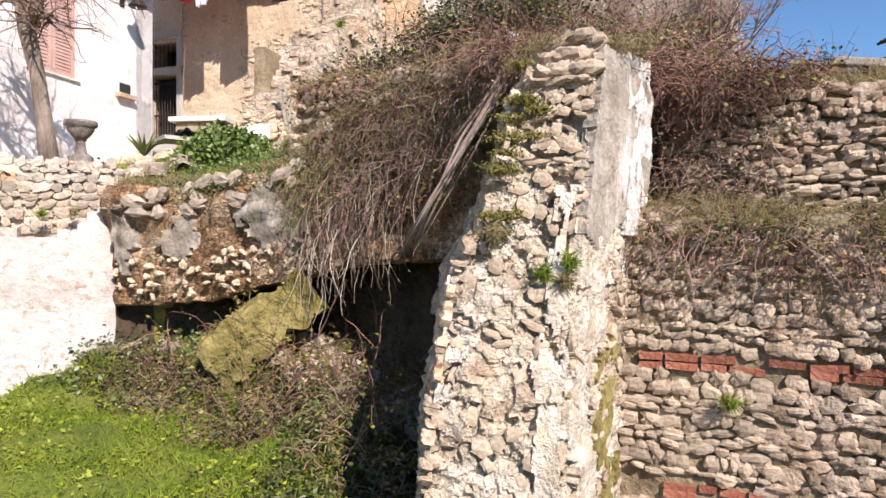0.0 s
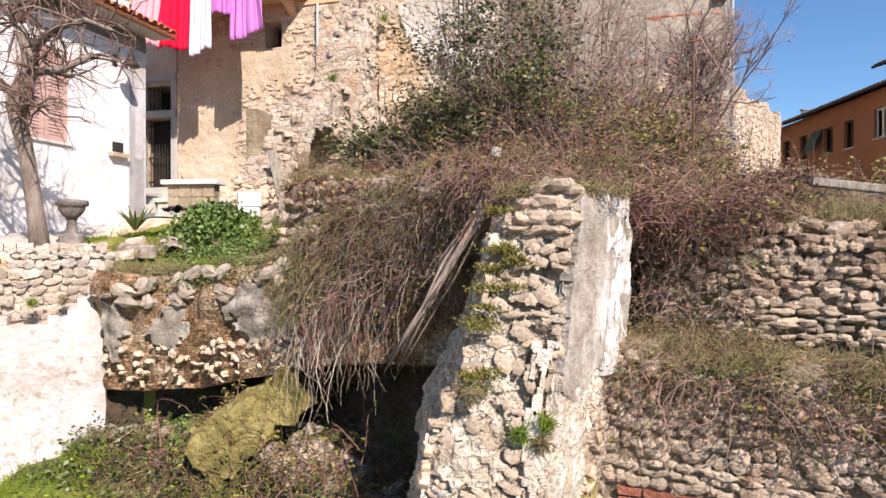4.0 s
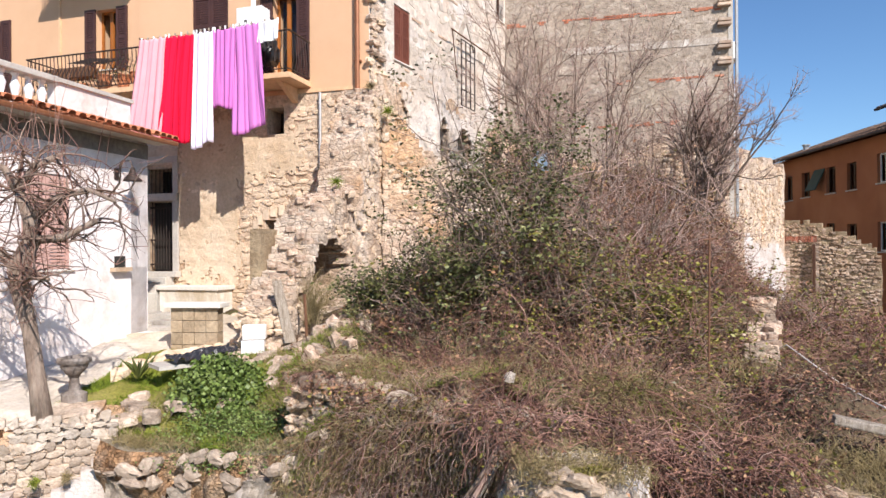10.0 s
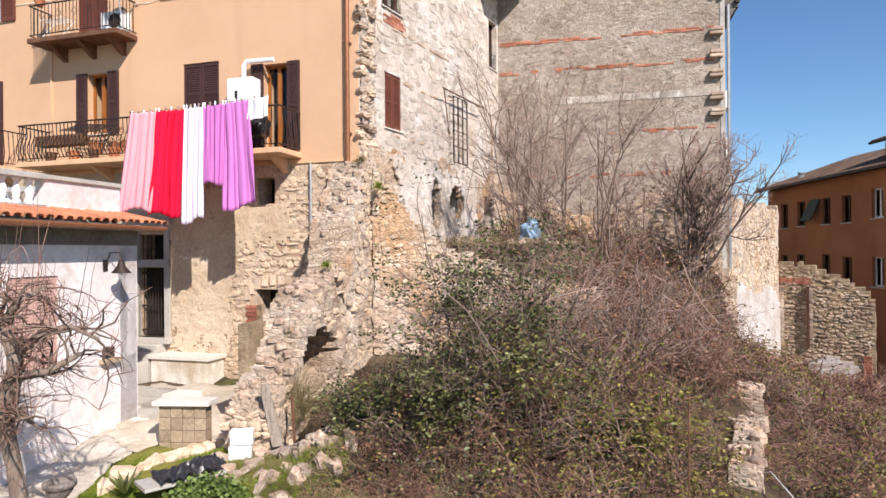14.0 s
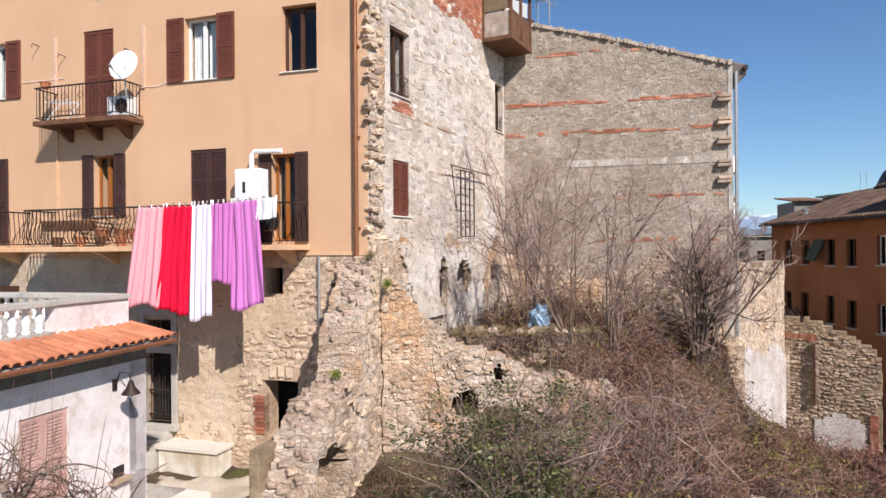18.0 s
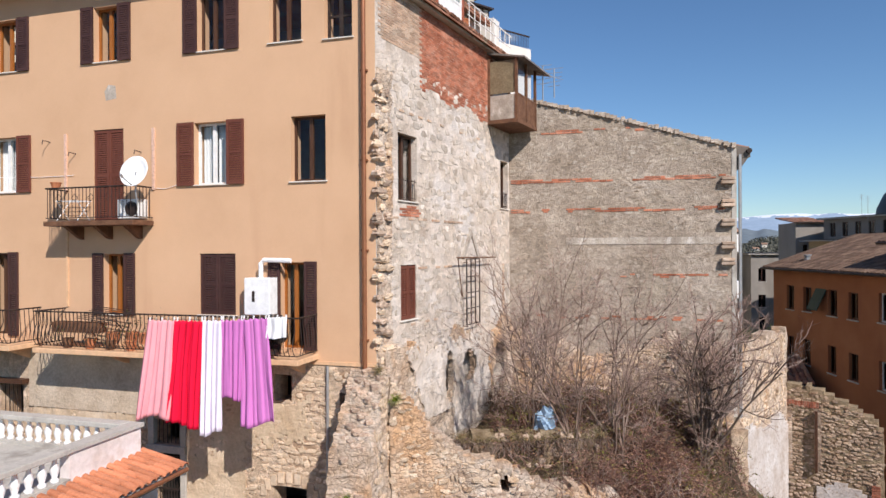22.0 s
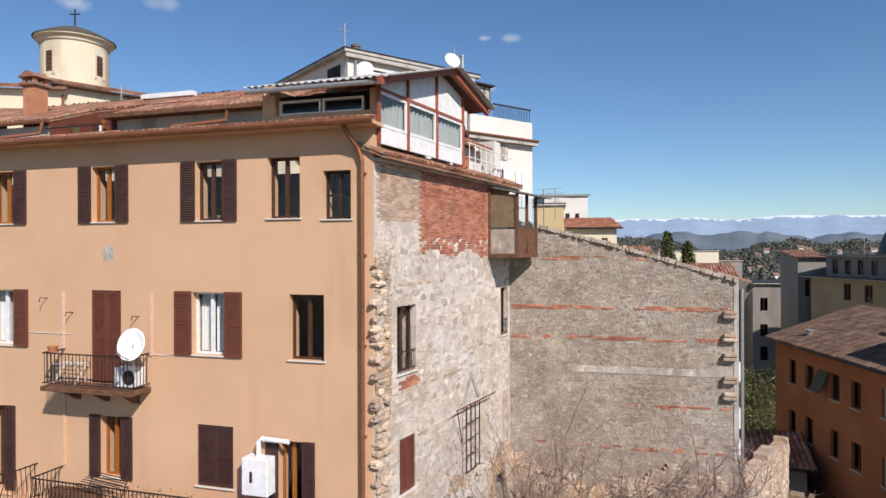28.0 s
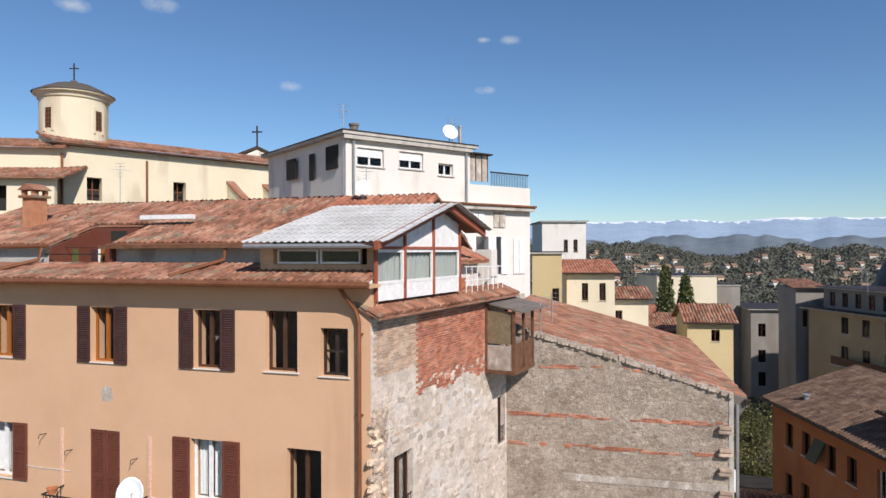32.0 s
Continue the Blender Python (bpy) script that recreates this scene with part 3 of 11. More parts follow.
def window(fr, u0, u1, z0, z1, frame_mat=WOOD, leaves="", shut_mat=SHUTTER, sill=True, deep=0.16, curtain=None, label="", cross=False, grille=False, blind=0.0):
    """A casement set into its opening, with its leaves, sill, curtain and shutters. leaves: o(pen), c(losed) or nothing."""
    t = thing("window", label or "timber casement window with a stone sill in a wall", "window", kind="structure")
    t["name_hint"] = "window"
    f = Mesh()
    um, w = (u0 + u1) / 2, 0.055
    f.box(fr, u0, u0 + w, -deep - 0.06, -deep, z0, z1).box(fr, u1 - w, u1, -deep - 0.06, -deep, z0, z1)
    f.box(fr, u0 + w, u1 - w, -deep - 0.06, -deep, z1 - w, z1).box(fr, u0 + w, u1 - w, -deep - 0.06, -deep, z0, z0 + w)
    f.box(fr, um - 0.045, um + 0.045, -deep - 0.06, -deep + 0.006, z0 + w, z1 - w)
    if cross:
        zc = z0 + (z1 - z0) * 0.5
        f.box(fr, u0 + w, um - 0.045, -deep - 0.05, -deep - 0.005, zc - 0.025, zc + 0.025)
        f.box(fr, um + 0.045, u1 - w, -deep - 0.05, -deep - 0.005, zc - 0.025, zc + 0.025)
    link("frame", f, frame_mat, t)
    for a, b in ((u0 + w, um - 0.045), (um + 0.045, u1 - w)):
        g = link("pane", Mesh().pane(fr, a, b, -deep - 0.03, z0 + w, z1 - w), GLASS, t)
        g.visible_shadow = False
    if sill:
        link("sill", Mesh().box(fr, u0 - 0.05, u1 + 0.05, -0.1, 0.045, z0 - 0.035, z0 - 0.002), SILL, t, "pale stone sill", bevel=0.008)
    if curtain:
        for a, b in ((u0 + 0.06, um - 0.03), (um + 0.03, u1 - 0.06)):
            c, k = Mesh(), 14
            for j in range(k):
                x0, x1 = a + (b - a) * j / k, a + (b - a) * (j + 1) / k
                d0, d1 = 0.025 * math.sin(j * 1.9), 0.025 * math.sin((j + 1) * 1.9)
                c.quad(fr.p(x0, -deep - 0.16 + d0, z0 + 0.05), fr.p(x1, -deep - 0.16 + d1, z0 + 0.05), fr.p(x1, -deep - 0.16 + d1, z1 - 0.05), fr.p(x0, -deep - 0.16 + d0, z1 - 0.05))
            link("curtain", c, curtain, t, "hanging curtain")
    w2 = (u1 - u0) / 2
    if leaves == "o":
        for a, b in ((u0 - w2 - 0.02, u0 - 0.01), (u1 + 0.01, u1 + w2 + 0.02)):
            shutter(fr, a, b, 0.01, z0 - 0.02, z1 + 0.02, shut_mat, t)
    elif leaves == "c":
        for a, b in ((u0 + 0.01, um - 0.005), (um + 0.005, u1 - 0.01)):
            shutter(fr, a, b, -0.07, z0 + 0.01, z1 - 0.01, shut_mat, t)
    if blind:
        link("roller_blind", Mesh().box(fr, u0 + w, u1 - w, -deep - 0.02, -deep + 0.004, z1 - w - (z1 - z0) * blind, z1 - w), WHITE_PAINT, t)
    if grille:
        g = Mesh()
        for k in range(7):
            u = u0 + (u1 - u0) * (k + 0.5) / 7
            g.tube([fr.p(u, -0.03, z0), fr.p(u, -0.03, z0 + 0.55)], 0.008, 4)
        g.tube([fr.p(u0, -0.03, z0 + 0.5), fr.p(u1, -0.03, z0 + 0.5)], 0.012, 4).tube([fr.p(u0, -0.03, z0 + 0.08), fr.p(u1, -0.03, z0 + 0.08)], 0.012, 4)
        link("grille", g, IRON, t, "low iron window guard")
    return t


def open_shutter_window(fr, u0, u1, z0, z1, **k):
    """u0..u1 spans both open leaves; the opening is the middle half."""
    q = (u1 - u0) / 4
    return (u0 + q, u1 - q, z0, z1), dict(leaves="o", **k)


house = thing("apartment_house", "four-storey apartment house with peach stucco front over a rubble base", "house")
wins = []
FT = 18.05
ops = []
for a, k in [
    (open_shutter_window(FA, 9.9, 11.5, 16.06, 17.45, frame_mat=WOOD_ORANGE)), (open_shutter_window(FA, 6.61, 8.12, 16.06, 17.46, frame_mat=WOOD_ORANGE)),
    (open_shutter_window(FA, 3.49, 5.0, 16.05, 17.46)), ((1.82, 2.65, 16.07, 17.48), dict(leaves="", frame_mat=WOOD)), ((0.55, 1.23, 16.03, 17.12), dict(leaves="", frame_mat=IRON, cross=True)),
    (open_shutter_window(FA, 9.85, 11.7, 12.83, 14.3, shut_mat=SHUTTER_RED, frame_mat=WHITE_PAINT, curtain=CURTAIN)), ((6.84, 7.78, 11.98, 14.33), dict(leaves="c", shut_mat=SHUTTER_RED, sill=False)),
    (open_shutter_window(FA, 3.36, 5.19, 12.83, 14.33, shut_mat=SHUTTER_RED, frame_mat=WHITE_PAINT, curtain=CURTAIN)), ((1.22, 2.1, 12.82, 14.32), dict(leaves="", frame_mat=WOOD)),
    (open_shutter_window(FA, 10.3, 11.6, 9.0, 11.2, sill=False)), (open_shutter_window(FA, 6.51, 7.78, 9.64, 11.16, frame_mat=WOOD_ORANGE)), ((3.6, 4.6, 9.69, 11.16), dict(leaves="c")),
    (open_shutter_window(FA, 1.47, 2.68, 8.95, 10.95, sill=False, frame_mat=WOOD_ORANGE)),
    ((13.2, 14.0, 16.06, 17.45), dict(leaves="o")), ((13.2, 14.0, 12.83, 14.3), dict(leaves="o", shut_mat=SHUTTER_RED)),
]:
    ops.append(a)
    window(FA, *a, label="brown timber window of the stucco front" + {"o": " with louvred shutters folded open", "c": " behind closed louvred shutters", "": ""}[k["leaves"]], **k)
tagged(link("front_wall", wall_mesh(FA, 0.0, 16.0, 8.66, FT, 0.45, ops), STUCCO, house), "peach stucco")
base_ops = [(5.16, 5.94, 4.55, 6.26), (5.19, 5.97, 6.46, 7.07), (2.12, 2.56, 7.73, 8.34), (0.62, 0.9, 7.48, 8.0), (1.75, 2.62, 4.4, 5.75), (10.15, 10.95, 6.76, 7.72)]
link("base_wall", wall_mesh(FA, 0.0, 16.0, 2.5, 8.66, 0.6, base_ops), MORTAR, house, "rubble and flaking plaster")
# stucco's lower lip over the stone
link("drip_edge", Mesh().box(FA, 0.0, 16.0, 0.0, 0.03, 8.62, 8.7), STUCCO_TRIM, house)
side_ops = [(0.96, 1.86, 12.4, 14.0), (1.06, 1.81, 9.54, 10.86), (7.35, 8.0, 12.55, 14.1), (2.95, 3.55, 7.1, 8.6), (4.0, 5.0, 7.4, 8.5), (6.4, 7.6, 6.7, 8.4)]
link("side_wall", wall_mesh(SW, 0.0, 8.15, 2.5, 17.55, 0.5, side_ops), MORTAR_PALE, house, "pale patched masonry")
back_w = Mesh().box(FA, 0.6, 16.0, -9.5, -9.0, 2.5, 17.5).box(FA, 15.5, 16.0, -9.0, -0.6, 2.5, 17.5)
link("back_wall", back_w, MORTAR_PALE, house)
fl = Mesh()
for z in (8.5, 11.75, 15.1):
    fl.quad(FA.p(0.4, -0.65, z), FA.p(15.4, -0.65, z), FA.p(15.4, -7.0, z), FA.p(-0.6, -7.0, z))
link("floor_slab", fl, ROOM, house)
link("partition", Mesh().box(FA, 0.3, 15.4, -3.2, -3.1, 2.5, 17.5), ROOM, house)
for a, k in [(side_ops[0], dict(frame_mat=WOOD, grille=True)), (side_ops[1], dict(leaves="c", shut_mat=SHUTTER_RED)), (side_ops[2], dict(frame_mat=WOOD, grille=True))]:
    window(SW, *a, sill=True, label="small brown window in the patched side wall", **k)

# eaves and gutter of the front
eave = Mesh().box(FA, -0.15, 16.0, -0.2, 0.42, 18.05, 18.13)
link("eave_board", eave, STUCCO_TRIM, house)
g = Mesh()
for o, z in ((0.42, 18.12),):
    pts = []
    g.tube([FA.p(-0.15, o + 0.05, z), FA.p(16, o + 0.05, z)], 0.075, 8)
link("gutter", g, COPPER, house, "brown metal gutter")
dp = Mesh()
dp.tube([FA.p(0.55, 0.4, 18.05), FA.p(0.5, 0.3, 17.9), FA.p(0.32, 0.1, 17.55), FA.p(0.25, 0.08, 17.3), FA.p(0.25, 0.08, 7.9)], 0.055, 8)
link("downpipe", dp, COPPER, house, "brown metal downpipe")
for z in (9.2, 11.2, 13.2, 15.2, 17.0):
    link("pipe_clip", Mesh().box(FA, 0.17, 0.33, 0.0, 0.09, z, z + 0.04), COPPER, house)


def tiles(fr, u0, u1, o0, o1, z0, z1, mat, name, parent, w=0.2, length=0.36, seed=1, skip=None):
    """Barrel tiles up a slope that rises from (o0, z0) to (o1, z1)."""
    r = np.random.default_rng(seed)
    ln = math.hypot(o1 - o0, z1 - z0)
    rows, cols = max(1, int(ln / (length * 0.8))), max(1, int((u1 - u0) / w))
    ang = np.linspace(0, math.pi, 6)
    V, F = [], []
    do, dz = (o1 - o0) / ln, (z1 - z0) / ln
    no, nz = -dz, do
    if nz < 0:
        no, nz = -no, -nz
    for c in range(cols):
        for k in range(rows):
            u, s = u0 + (c + 0.5) * (u1 - u0) / cols + r.normal(0, 0.012), k * ln / rows + r.normal(0, 0.015)
            if skip and skip(u, s / ln):
                continue
            i = len(V)
            lift = r.uniform(0, 0.012)
            tw = r.normal(0, 0.02)
            for e, (ss, rad, up) in enumerate(((s, w * 0.53, 0.0 + lift), (s + ln / rows * 1.2, w * 0.42, 0.018))):
                for a in ang:
                    uu = u + math.cos(a) * rad + tw * e
                    h = math.sin(a) * rad * 0.75 + up + 0.01
                    V.append(fr.p(uu, o0 + do * ss + no * h, z0 + dz * ss + nz * h))
            n = len(ang)
            for j in range(n - 1):
                F.append((i + j, i + j + 1, i + n + j + 1, i + n + j))
            F.append(tuple(i + j for j in range(n)))
    sl = link(name, (V, F), mat, parent, smooth=False)
    sl["kind"] = "stuff"
    th = 0.06
    b = Mesh()
    b.quad(fr.p(u0, o0, z0), fr.p(u1, o0, z0), fr.p(u1, o1, z1), fr.p(u0, o1, z1))
    b.quad(fr.p(u0, o0, z0 - th), fr.p(u1, o0, z0 - th), fr.p(u1, o1, z1 - th), fr.p(u0, o1, z1 - th))
    b.quad(fr.p(u0, o0, z0 - th), fr.p(u1, o0, z0 - th), fr.p(u1, o0, z0), fr.p(u0, o0, z0))
    b.quad(fr.p(u0, o0, z0 - th), fr.p(u0, o1, z1 - th), fr.p(u0, o1, z1), fr.p(u0, o0, z0))
    b.quad(fr.p(u1, o0, z0 - th), fr.p(u1, o1, z1 - th), fr.p(u1, o1, z1), fr.p(u1, o0, z0))
    link("roof_deck", b, TILE, parent, fix=True)
    return sl


# roof of the stucco house: a low pent strip, a parapet of attic, then the main slope
tiles(FA, 3.2, 16.0, 0.42, -1.1, 18.16, 18.5, TILE, "roof_tiles", house, seed=2, w=0.17, length=0.32)
tiles(FA, 0.0, 3.2, 0.42, -0.45, 18.16, 18.35, TILE, "roof_tiles", house, seed=6, w=0.17, length=0.32)
link("red_tile_strip", Mesh().box(FA, 7.6, 10.4, -1.05, -0.75, 18.47, 18.53), TILE_RED, house, "row of newer red tiles")
for ua, ub in ((3.2, 8.4), (10.5, 16.0)):
    link("attic_gutter", Mesh().tube([FA.p(ua, -1.2, 19.03), FA.p(ub, -1.2, 19.03)], 0.06, 8), COPPER, house, "brown metal gutter")
for u in (4.5, 10.6):
    link("roof_pipe", Mesh().tube([FA.p(u, -1.1, 18.98), FA.p(u, -1.0, 18.65), FA.p(u + 0.6, 0.3, 18.28)], 0.05, 6), COPPER, house)
link("attic_wall", Mesh().box(FA, 3.4, 8.4, -1.7, -1.4, 18.3, 18.95), CONCRETE, house, "grey rendered attic wall")
link("attic_cap", Mesh().box(FA, 3.3, 8.5, -1.5, -1.0, 18.95, 19.05), RUST, house)
link("attic_wall", Mesh().box(FA, 10.5, 16.0, -1.7, -1.4, 18.3, 18.95), CONCRETE, house, "grey rendered attic wall")
link("terrace_recess", Mesh().box(FA, 8.4, 10.5, -2.9, -2.8, 18.35, 19.6), SHUTTER_RED, house)
link("recess_floor", Mesh().box(FA, 8.4, 10.5, -2.8, -1.1, 18.3, 18.36), CONCRETE, house)
link("recess_rail", Mesh().tube([FA.p(8.4, -1.12, 18.8), FA.p(10.5, -1.12, 18.8)], 0.02, 5), IRON, house)
for k, (ua, ub, fr_) in enumerate(((3.2, 8.3, 0.0), (8.3, 10.6, 0.44), (10.6, 16.0, 0.0))):
    tiles(FA, ua, ub, -1.25 - 3.95 * fr_, -5.2, 19.06 + 1.44 * fr_, 20.5, TILE, "main_roof_tiles", house, seed=3 + 20 * k, w=0.18, length=0.34)
for u in (8.35, 10.5):
    link("recess_cheek", Mesh().prism(Frame(*FA.p(u, 0, 0)[:2], FA.dy, -FA.dx, flip=True), [(1.25, 18.36), (2.95, 18.36), (2.95, 19.62), (1.25, 18.98)], 0.0, 0.08), SHUTTER_RED, house, "dark red boarded cheek", fix=True)
tiles(FA, 0.0, 3.2, -3.2, -5.2, 19.8, 20.5, TILE_RED, "main_roof_tiles", house, seed=4)
tiles(FA, 0.0, 16.0, -9.4, -5.2, 18.9, 20.5, TILE, "main_roof_tiles", house, seed=5)
# flat box painted near-black as the shade inside a doorway
link("recess_door", Mesh().box(FA, 9.2, 9.75, -2.8, -2.76, 18.36, 19.5), DARK, house, "flat near-black box for the unlit doorway")
link("recess_post", Mesh().box(FA, 8.75, 8.83, -1.5, -1.42, 18.36, 19.05), WOOD_ORANGE, house)
for u, c_ in ((9.0, WHITE_PAINT), (9.25, SHUTTER), (9.95, LEAF)):
    rg = link("garment", Mesh().box(FA, u, u + 0.22, -1.75, -1.72, 18.45, 18.95), c_, house, "garment hung in the roof recess", bevel=0.01)
link("recess_line", Mesh().tube([FA.p(8.4, -1.73, 18.97), FA.p(10.5, -1.73, 19.0)], 0.012, 4), IRON, house)
# loft dormer recess with a white beam
link("loft_beam", Mesh().box(FA, 6.7, 8.5, -2.75, -2.55, 19.82, 19.95), WHITE_PAINT, house)

# a repaired patch, thin cables and line hooks on the front
link("patch", Mesh().prism(FA, [(7.05, 15.1), (7.38, 15.06), (7.42, 15.3), (7.3, 15.46), (7.08, 15.42)], -0.02, 0.004), PLASTER_GREY, house, "patch of paler render", fix=True)
for a_, b_ in (((8.4, 13.2), (12.5, 13.35)), ((5.2, 12.86), (5.9, 12.8))):
    link("cable", Mesh().tube([FA.p(a_[0] + (b_[0] - a_[0]) * k / 8, 0.02, a_[1] + (b_[1] - a_[1]) * k / 8 - 0.06 * math.sin(math.pi * k / 8)) for k in range(9)], 0.007, 4), PIPE_WHITE, house)
for u_, z_ in ((8.35, 13.75), (6.3, 13.7), (9.2, 14.1)):
    link("line_hook", Mesh().tube([FA.p(u_, 0.0, z_), FA.p(u_ + 0.02, 0.2, z_ + 0.02), FA.p(u_ + 0.02, 0.22, z_ - 0.08)], 0.012, 5), IRON, house, "rusty line hook")
# glazed veranda with its own gable at the house corner
RED_TIMBER = material("red_timber", [(0.27, 0.075, 0.04), (0.36, 0.115, 0.065)], scale=3, fine=30, rough=0.55, bump=0.1, stretch=(6, 6, 1))
ver = thing("roof_veranda", "glazed rooftop veranda with white panels, red timber and corrugated roof", "veranda")
VB, VE = 17.72, 18.98
posts = [0.2, 1.47, 2.95, 4.53]
for u in posts:
    top = {0.2: 19.05, 1.47: 19.44, 2.95: 19.88, 4.53: 19.62}[u]
    link("post", Mesh().box(SW, u - 0.032, u + 0.032, -0.02, 0.05, VB, top), RED_TIMBER, ver, "red-brown timber post")
for k in range(3):
    a, b = posts[k] + 0.032, posts[k + 1] - 0.032
    link("panel", Mesh().box(SW, a, b, -0.04, 0.0, VB, VB + 0.38), WHITE_PAINT, ver, "white panel")
    fw = Mesh()
    for p in ((a, a + 0.06, VB + 0.38, 18.9), (b - 0.06, b, VB + 0.38, 18.9), (a + 0.06, b - 0.06, VB + 0.38, VB + 0.45), (a + 0.06, b - 0.06, 18.83, 18.9)):
        fw.box(SW, p[0], p[1], -0.04, 0.01, p[2], p[3])
    link("window_frame", fw, WHITE_PAINT, ver)
    gl = link("pane", Mesh().pane(SW, a + 0.06, b - 0.06, -0.018, VB + 0.45, 18.83), GLASS, ver)
    gl.visible_shadow = False
    cur, kk = Mesh(), 26
    for j in range(kk):
        x0, x1 = a + (b - a) * j / kk, a + (b - a) * (j + 1) / kk
        d0, d1 = 0.04 * math.sin(j * 1.7 + k), 0.04 * math.sin((j + 1) * 1.7 + k)
        cur.quad(SW.p(x0, -0.1 + d0, VB + 0.3), SW.p(x1, -0.1 + d1, VB + 0.3), SW.p(x1, -0.1 + d1, 18.85), SW.p(x0, -0.1 + d0, 18.85))
    link("curtain", cur, VCURTAIN, ver)
    link("rail", Mesh().box(SW, a, b, -0.03, 0.03, 18.9, 18.97), RED_TIMBER, ver)
link("gable_panel", Mesh().prism(SW, [(0.2, 18.97), (4.53, 18.97), (4.53, 19.62), (3.3, 19.97), (0.2, 19.05)], -0.05, -0.01), WHITE_PAINT, ver, "white gable panel")
FIBRE = material("fibre_cement", [(0.36, 0.35, 0.335), (0.47, 0.465, 0.45), (0.56, 0.555, 0.545)], scale=1.0, fine=20, bump=0.1, fine_mix=0.15)
# roof sheets: ridge along the facade
VLEN = 3.1
for s0, s1, z0, z1, nm in ((-0.25, 3.3, 19.06, 20.12, "roof_sheet"), (3.3, 5.6, 20.12, 19.45, "roof_sheet")):
    sheet = Mesh()
    for k in range(80):
        u0, u1 = -0.55 + k * (VLEN + 0.55) / 80, -0.55 + (k + 1) * (VLEN + 0.55) / 80
        b0, b1 = 0.022 * math.sin(k * 1.5708 + 0.8), 0.022 * math.sin((k + 1) * 1.5708 + 0.8)
        def rp(u, s, z):
            q = SW.p(s, 0, z)
            return (q[0] + FA.dx * u, q[1] + FA.dy * u, z)
        for q in range(10):
            # ten overlapping rows, the lower edge of each lying on the one below
            fa, fb = q / 10, (q + 1) / 10
            la, lb = (0.012, 0.0) if z1 > z0 else (0.0, 0.012)
            sa, sb, za, zb = s0 + (s1 - s0) * fa, s0 + (s1 - s0) * fb, z0 + (z1 - z0) * fa + la, z0 + (z1 - z0) * fb + lb
            sheet.quad(rp(u0, sa, za + b0), rp(u1, sa, za + b1), rp(u1, sb, zb + b1), rp(u0, sb, zb + b0))
    sh = link(nm, sheet, FIBRE, ver, "pale corrugated roof sheet")
    md = sh.modifiers.new("thick", "SOLIDIFY")
    md.thickness = 0.012
    edge = Mesh().prism(SW, [(s0, z0 - 0.17), (s1, z1 - 0.17), (s1, z1 + 0.01), (s0, z0 + 0.01)], 0.25, 0.36)
    link("bargeboard", edge, RED_TIMBER, ver, "red-brown bargeboard")
    link("soffit", Mesh().prism(SW, [(s0, z0 - 0.06), (s1, z1 - 0.06), (s1, z1 - 0.02), (s0, z0 - 0.02)], -0.3, 0.25), WOOD, ver)
vf = Mesh().box(FA, 0.05, 0.3, -0.72, -0.5, 18.3, 19.05).box(FA, 0.3, 3.1, -0.72, -0.5, 18.3, 18.55).box(FA, 2.75, 3.1, -0.72, -0.5, 18.55, 19.05)
link("front_wall", vf, STUCCO_TRIM, ver, "rendered wall")
for a, b in ((0.5, 1.55), (1.6, 2.7)):
    fw = Mesh().box(FA, a, b, -0.7, -0.6, 18.56, 18.61).box(FA, a, b, -0.7, -0.6, 18.86, 18.91).box(FA, a, a + 0.05, -0.7, -0.6, 18.61, 18.86).box(FA, b - 0.05, b, -0.7, -0.6, 18.61, 18.86)
    link("window_frame", fw, WHITE_PAINT, ver)
    link("pane", Mesh().pane(FA, a + 0.05, b - 0.05, -0.65, 18.61, 18.86), GLASS, ver)
link("gutter", Mesh().tube([FA.p(-0.2, 0.2, 18.98), FA.p(3.1, 0.2, 18.98)], 0.06, 8), ZINC, ver)
# near-black sheet added behind the panes as the unlit room
link("veranda_backing", Mesh().box(FA, 0.3, 3.1, -1.0, -0.95, 18.3, 19.1), DARK, ver)
link("end_wall", Mesh().box(FA, 3.05, 3.2, -4.2, -0.75, 18.3, 19.4), STUCCO_TRIM, ver)

# pent tiles along the head of the side wall
tiles(SW, -0.1, 8.6, 0.3, -0.35, 17.4, 17.66, TILE, "side_eave_tiles", house, seed=8)
link("side_eave_soffit", Mesh().box(SW, 0.0, 8.6, -0.3, 0.2, 17.3, 17.36), CONCRETE, house)

# enclosed balcony at the far end of the side wall
enc = thing("enclosed_balcony", "rusty glazed iron balcony enclosure with a tiled pent roof", "balcony")
link("slab", Mesh().box(SW, 6.3, 8.1, 0.0, 1.0, 15.08, 15.2), RUST, enc)
for u, o in ((6.35, 0.95), (8.05, 0.95), (7.2, 0.95), (6.35, 0.05), (8.05, 0.05)):
    link("post", Mesh().box(SW, u - 0.04, u + 0.04, o - 0.04, o + 0.04, 15.2, 17.1), RUST, enc)
for u0, u1 in ((6.39, 7.16), (7.24, 8.01)):
    link("panel", Mesh().box(SW, u0, u1, 0.93, 0.96, 15.2, 15.95), RUST, enc, "weathered panel")
    pa = link("pane", Mesh().pane(SW, u0, u1, 0.95, 16.0, 16.95), GLASS, enc)
    pa.visible_shadow = False
    link("rail", Mesh().box(SW, u0, u1, 0.92, 0.97, 15.94, 16.0), RUST, enc)
link("side_panel", Mesh().box(SW, 6.34, 6.37, 0.09, 0.91, 15.2, 15.95), PLASTER_GREY, enc, "weathered sheet panel")
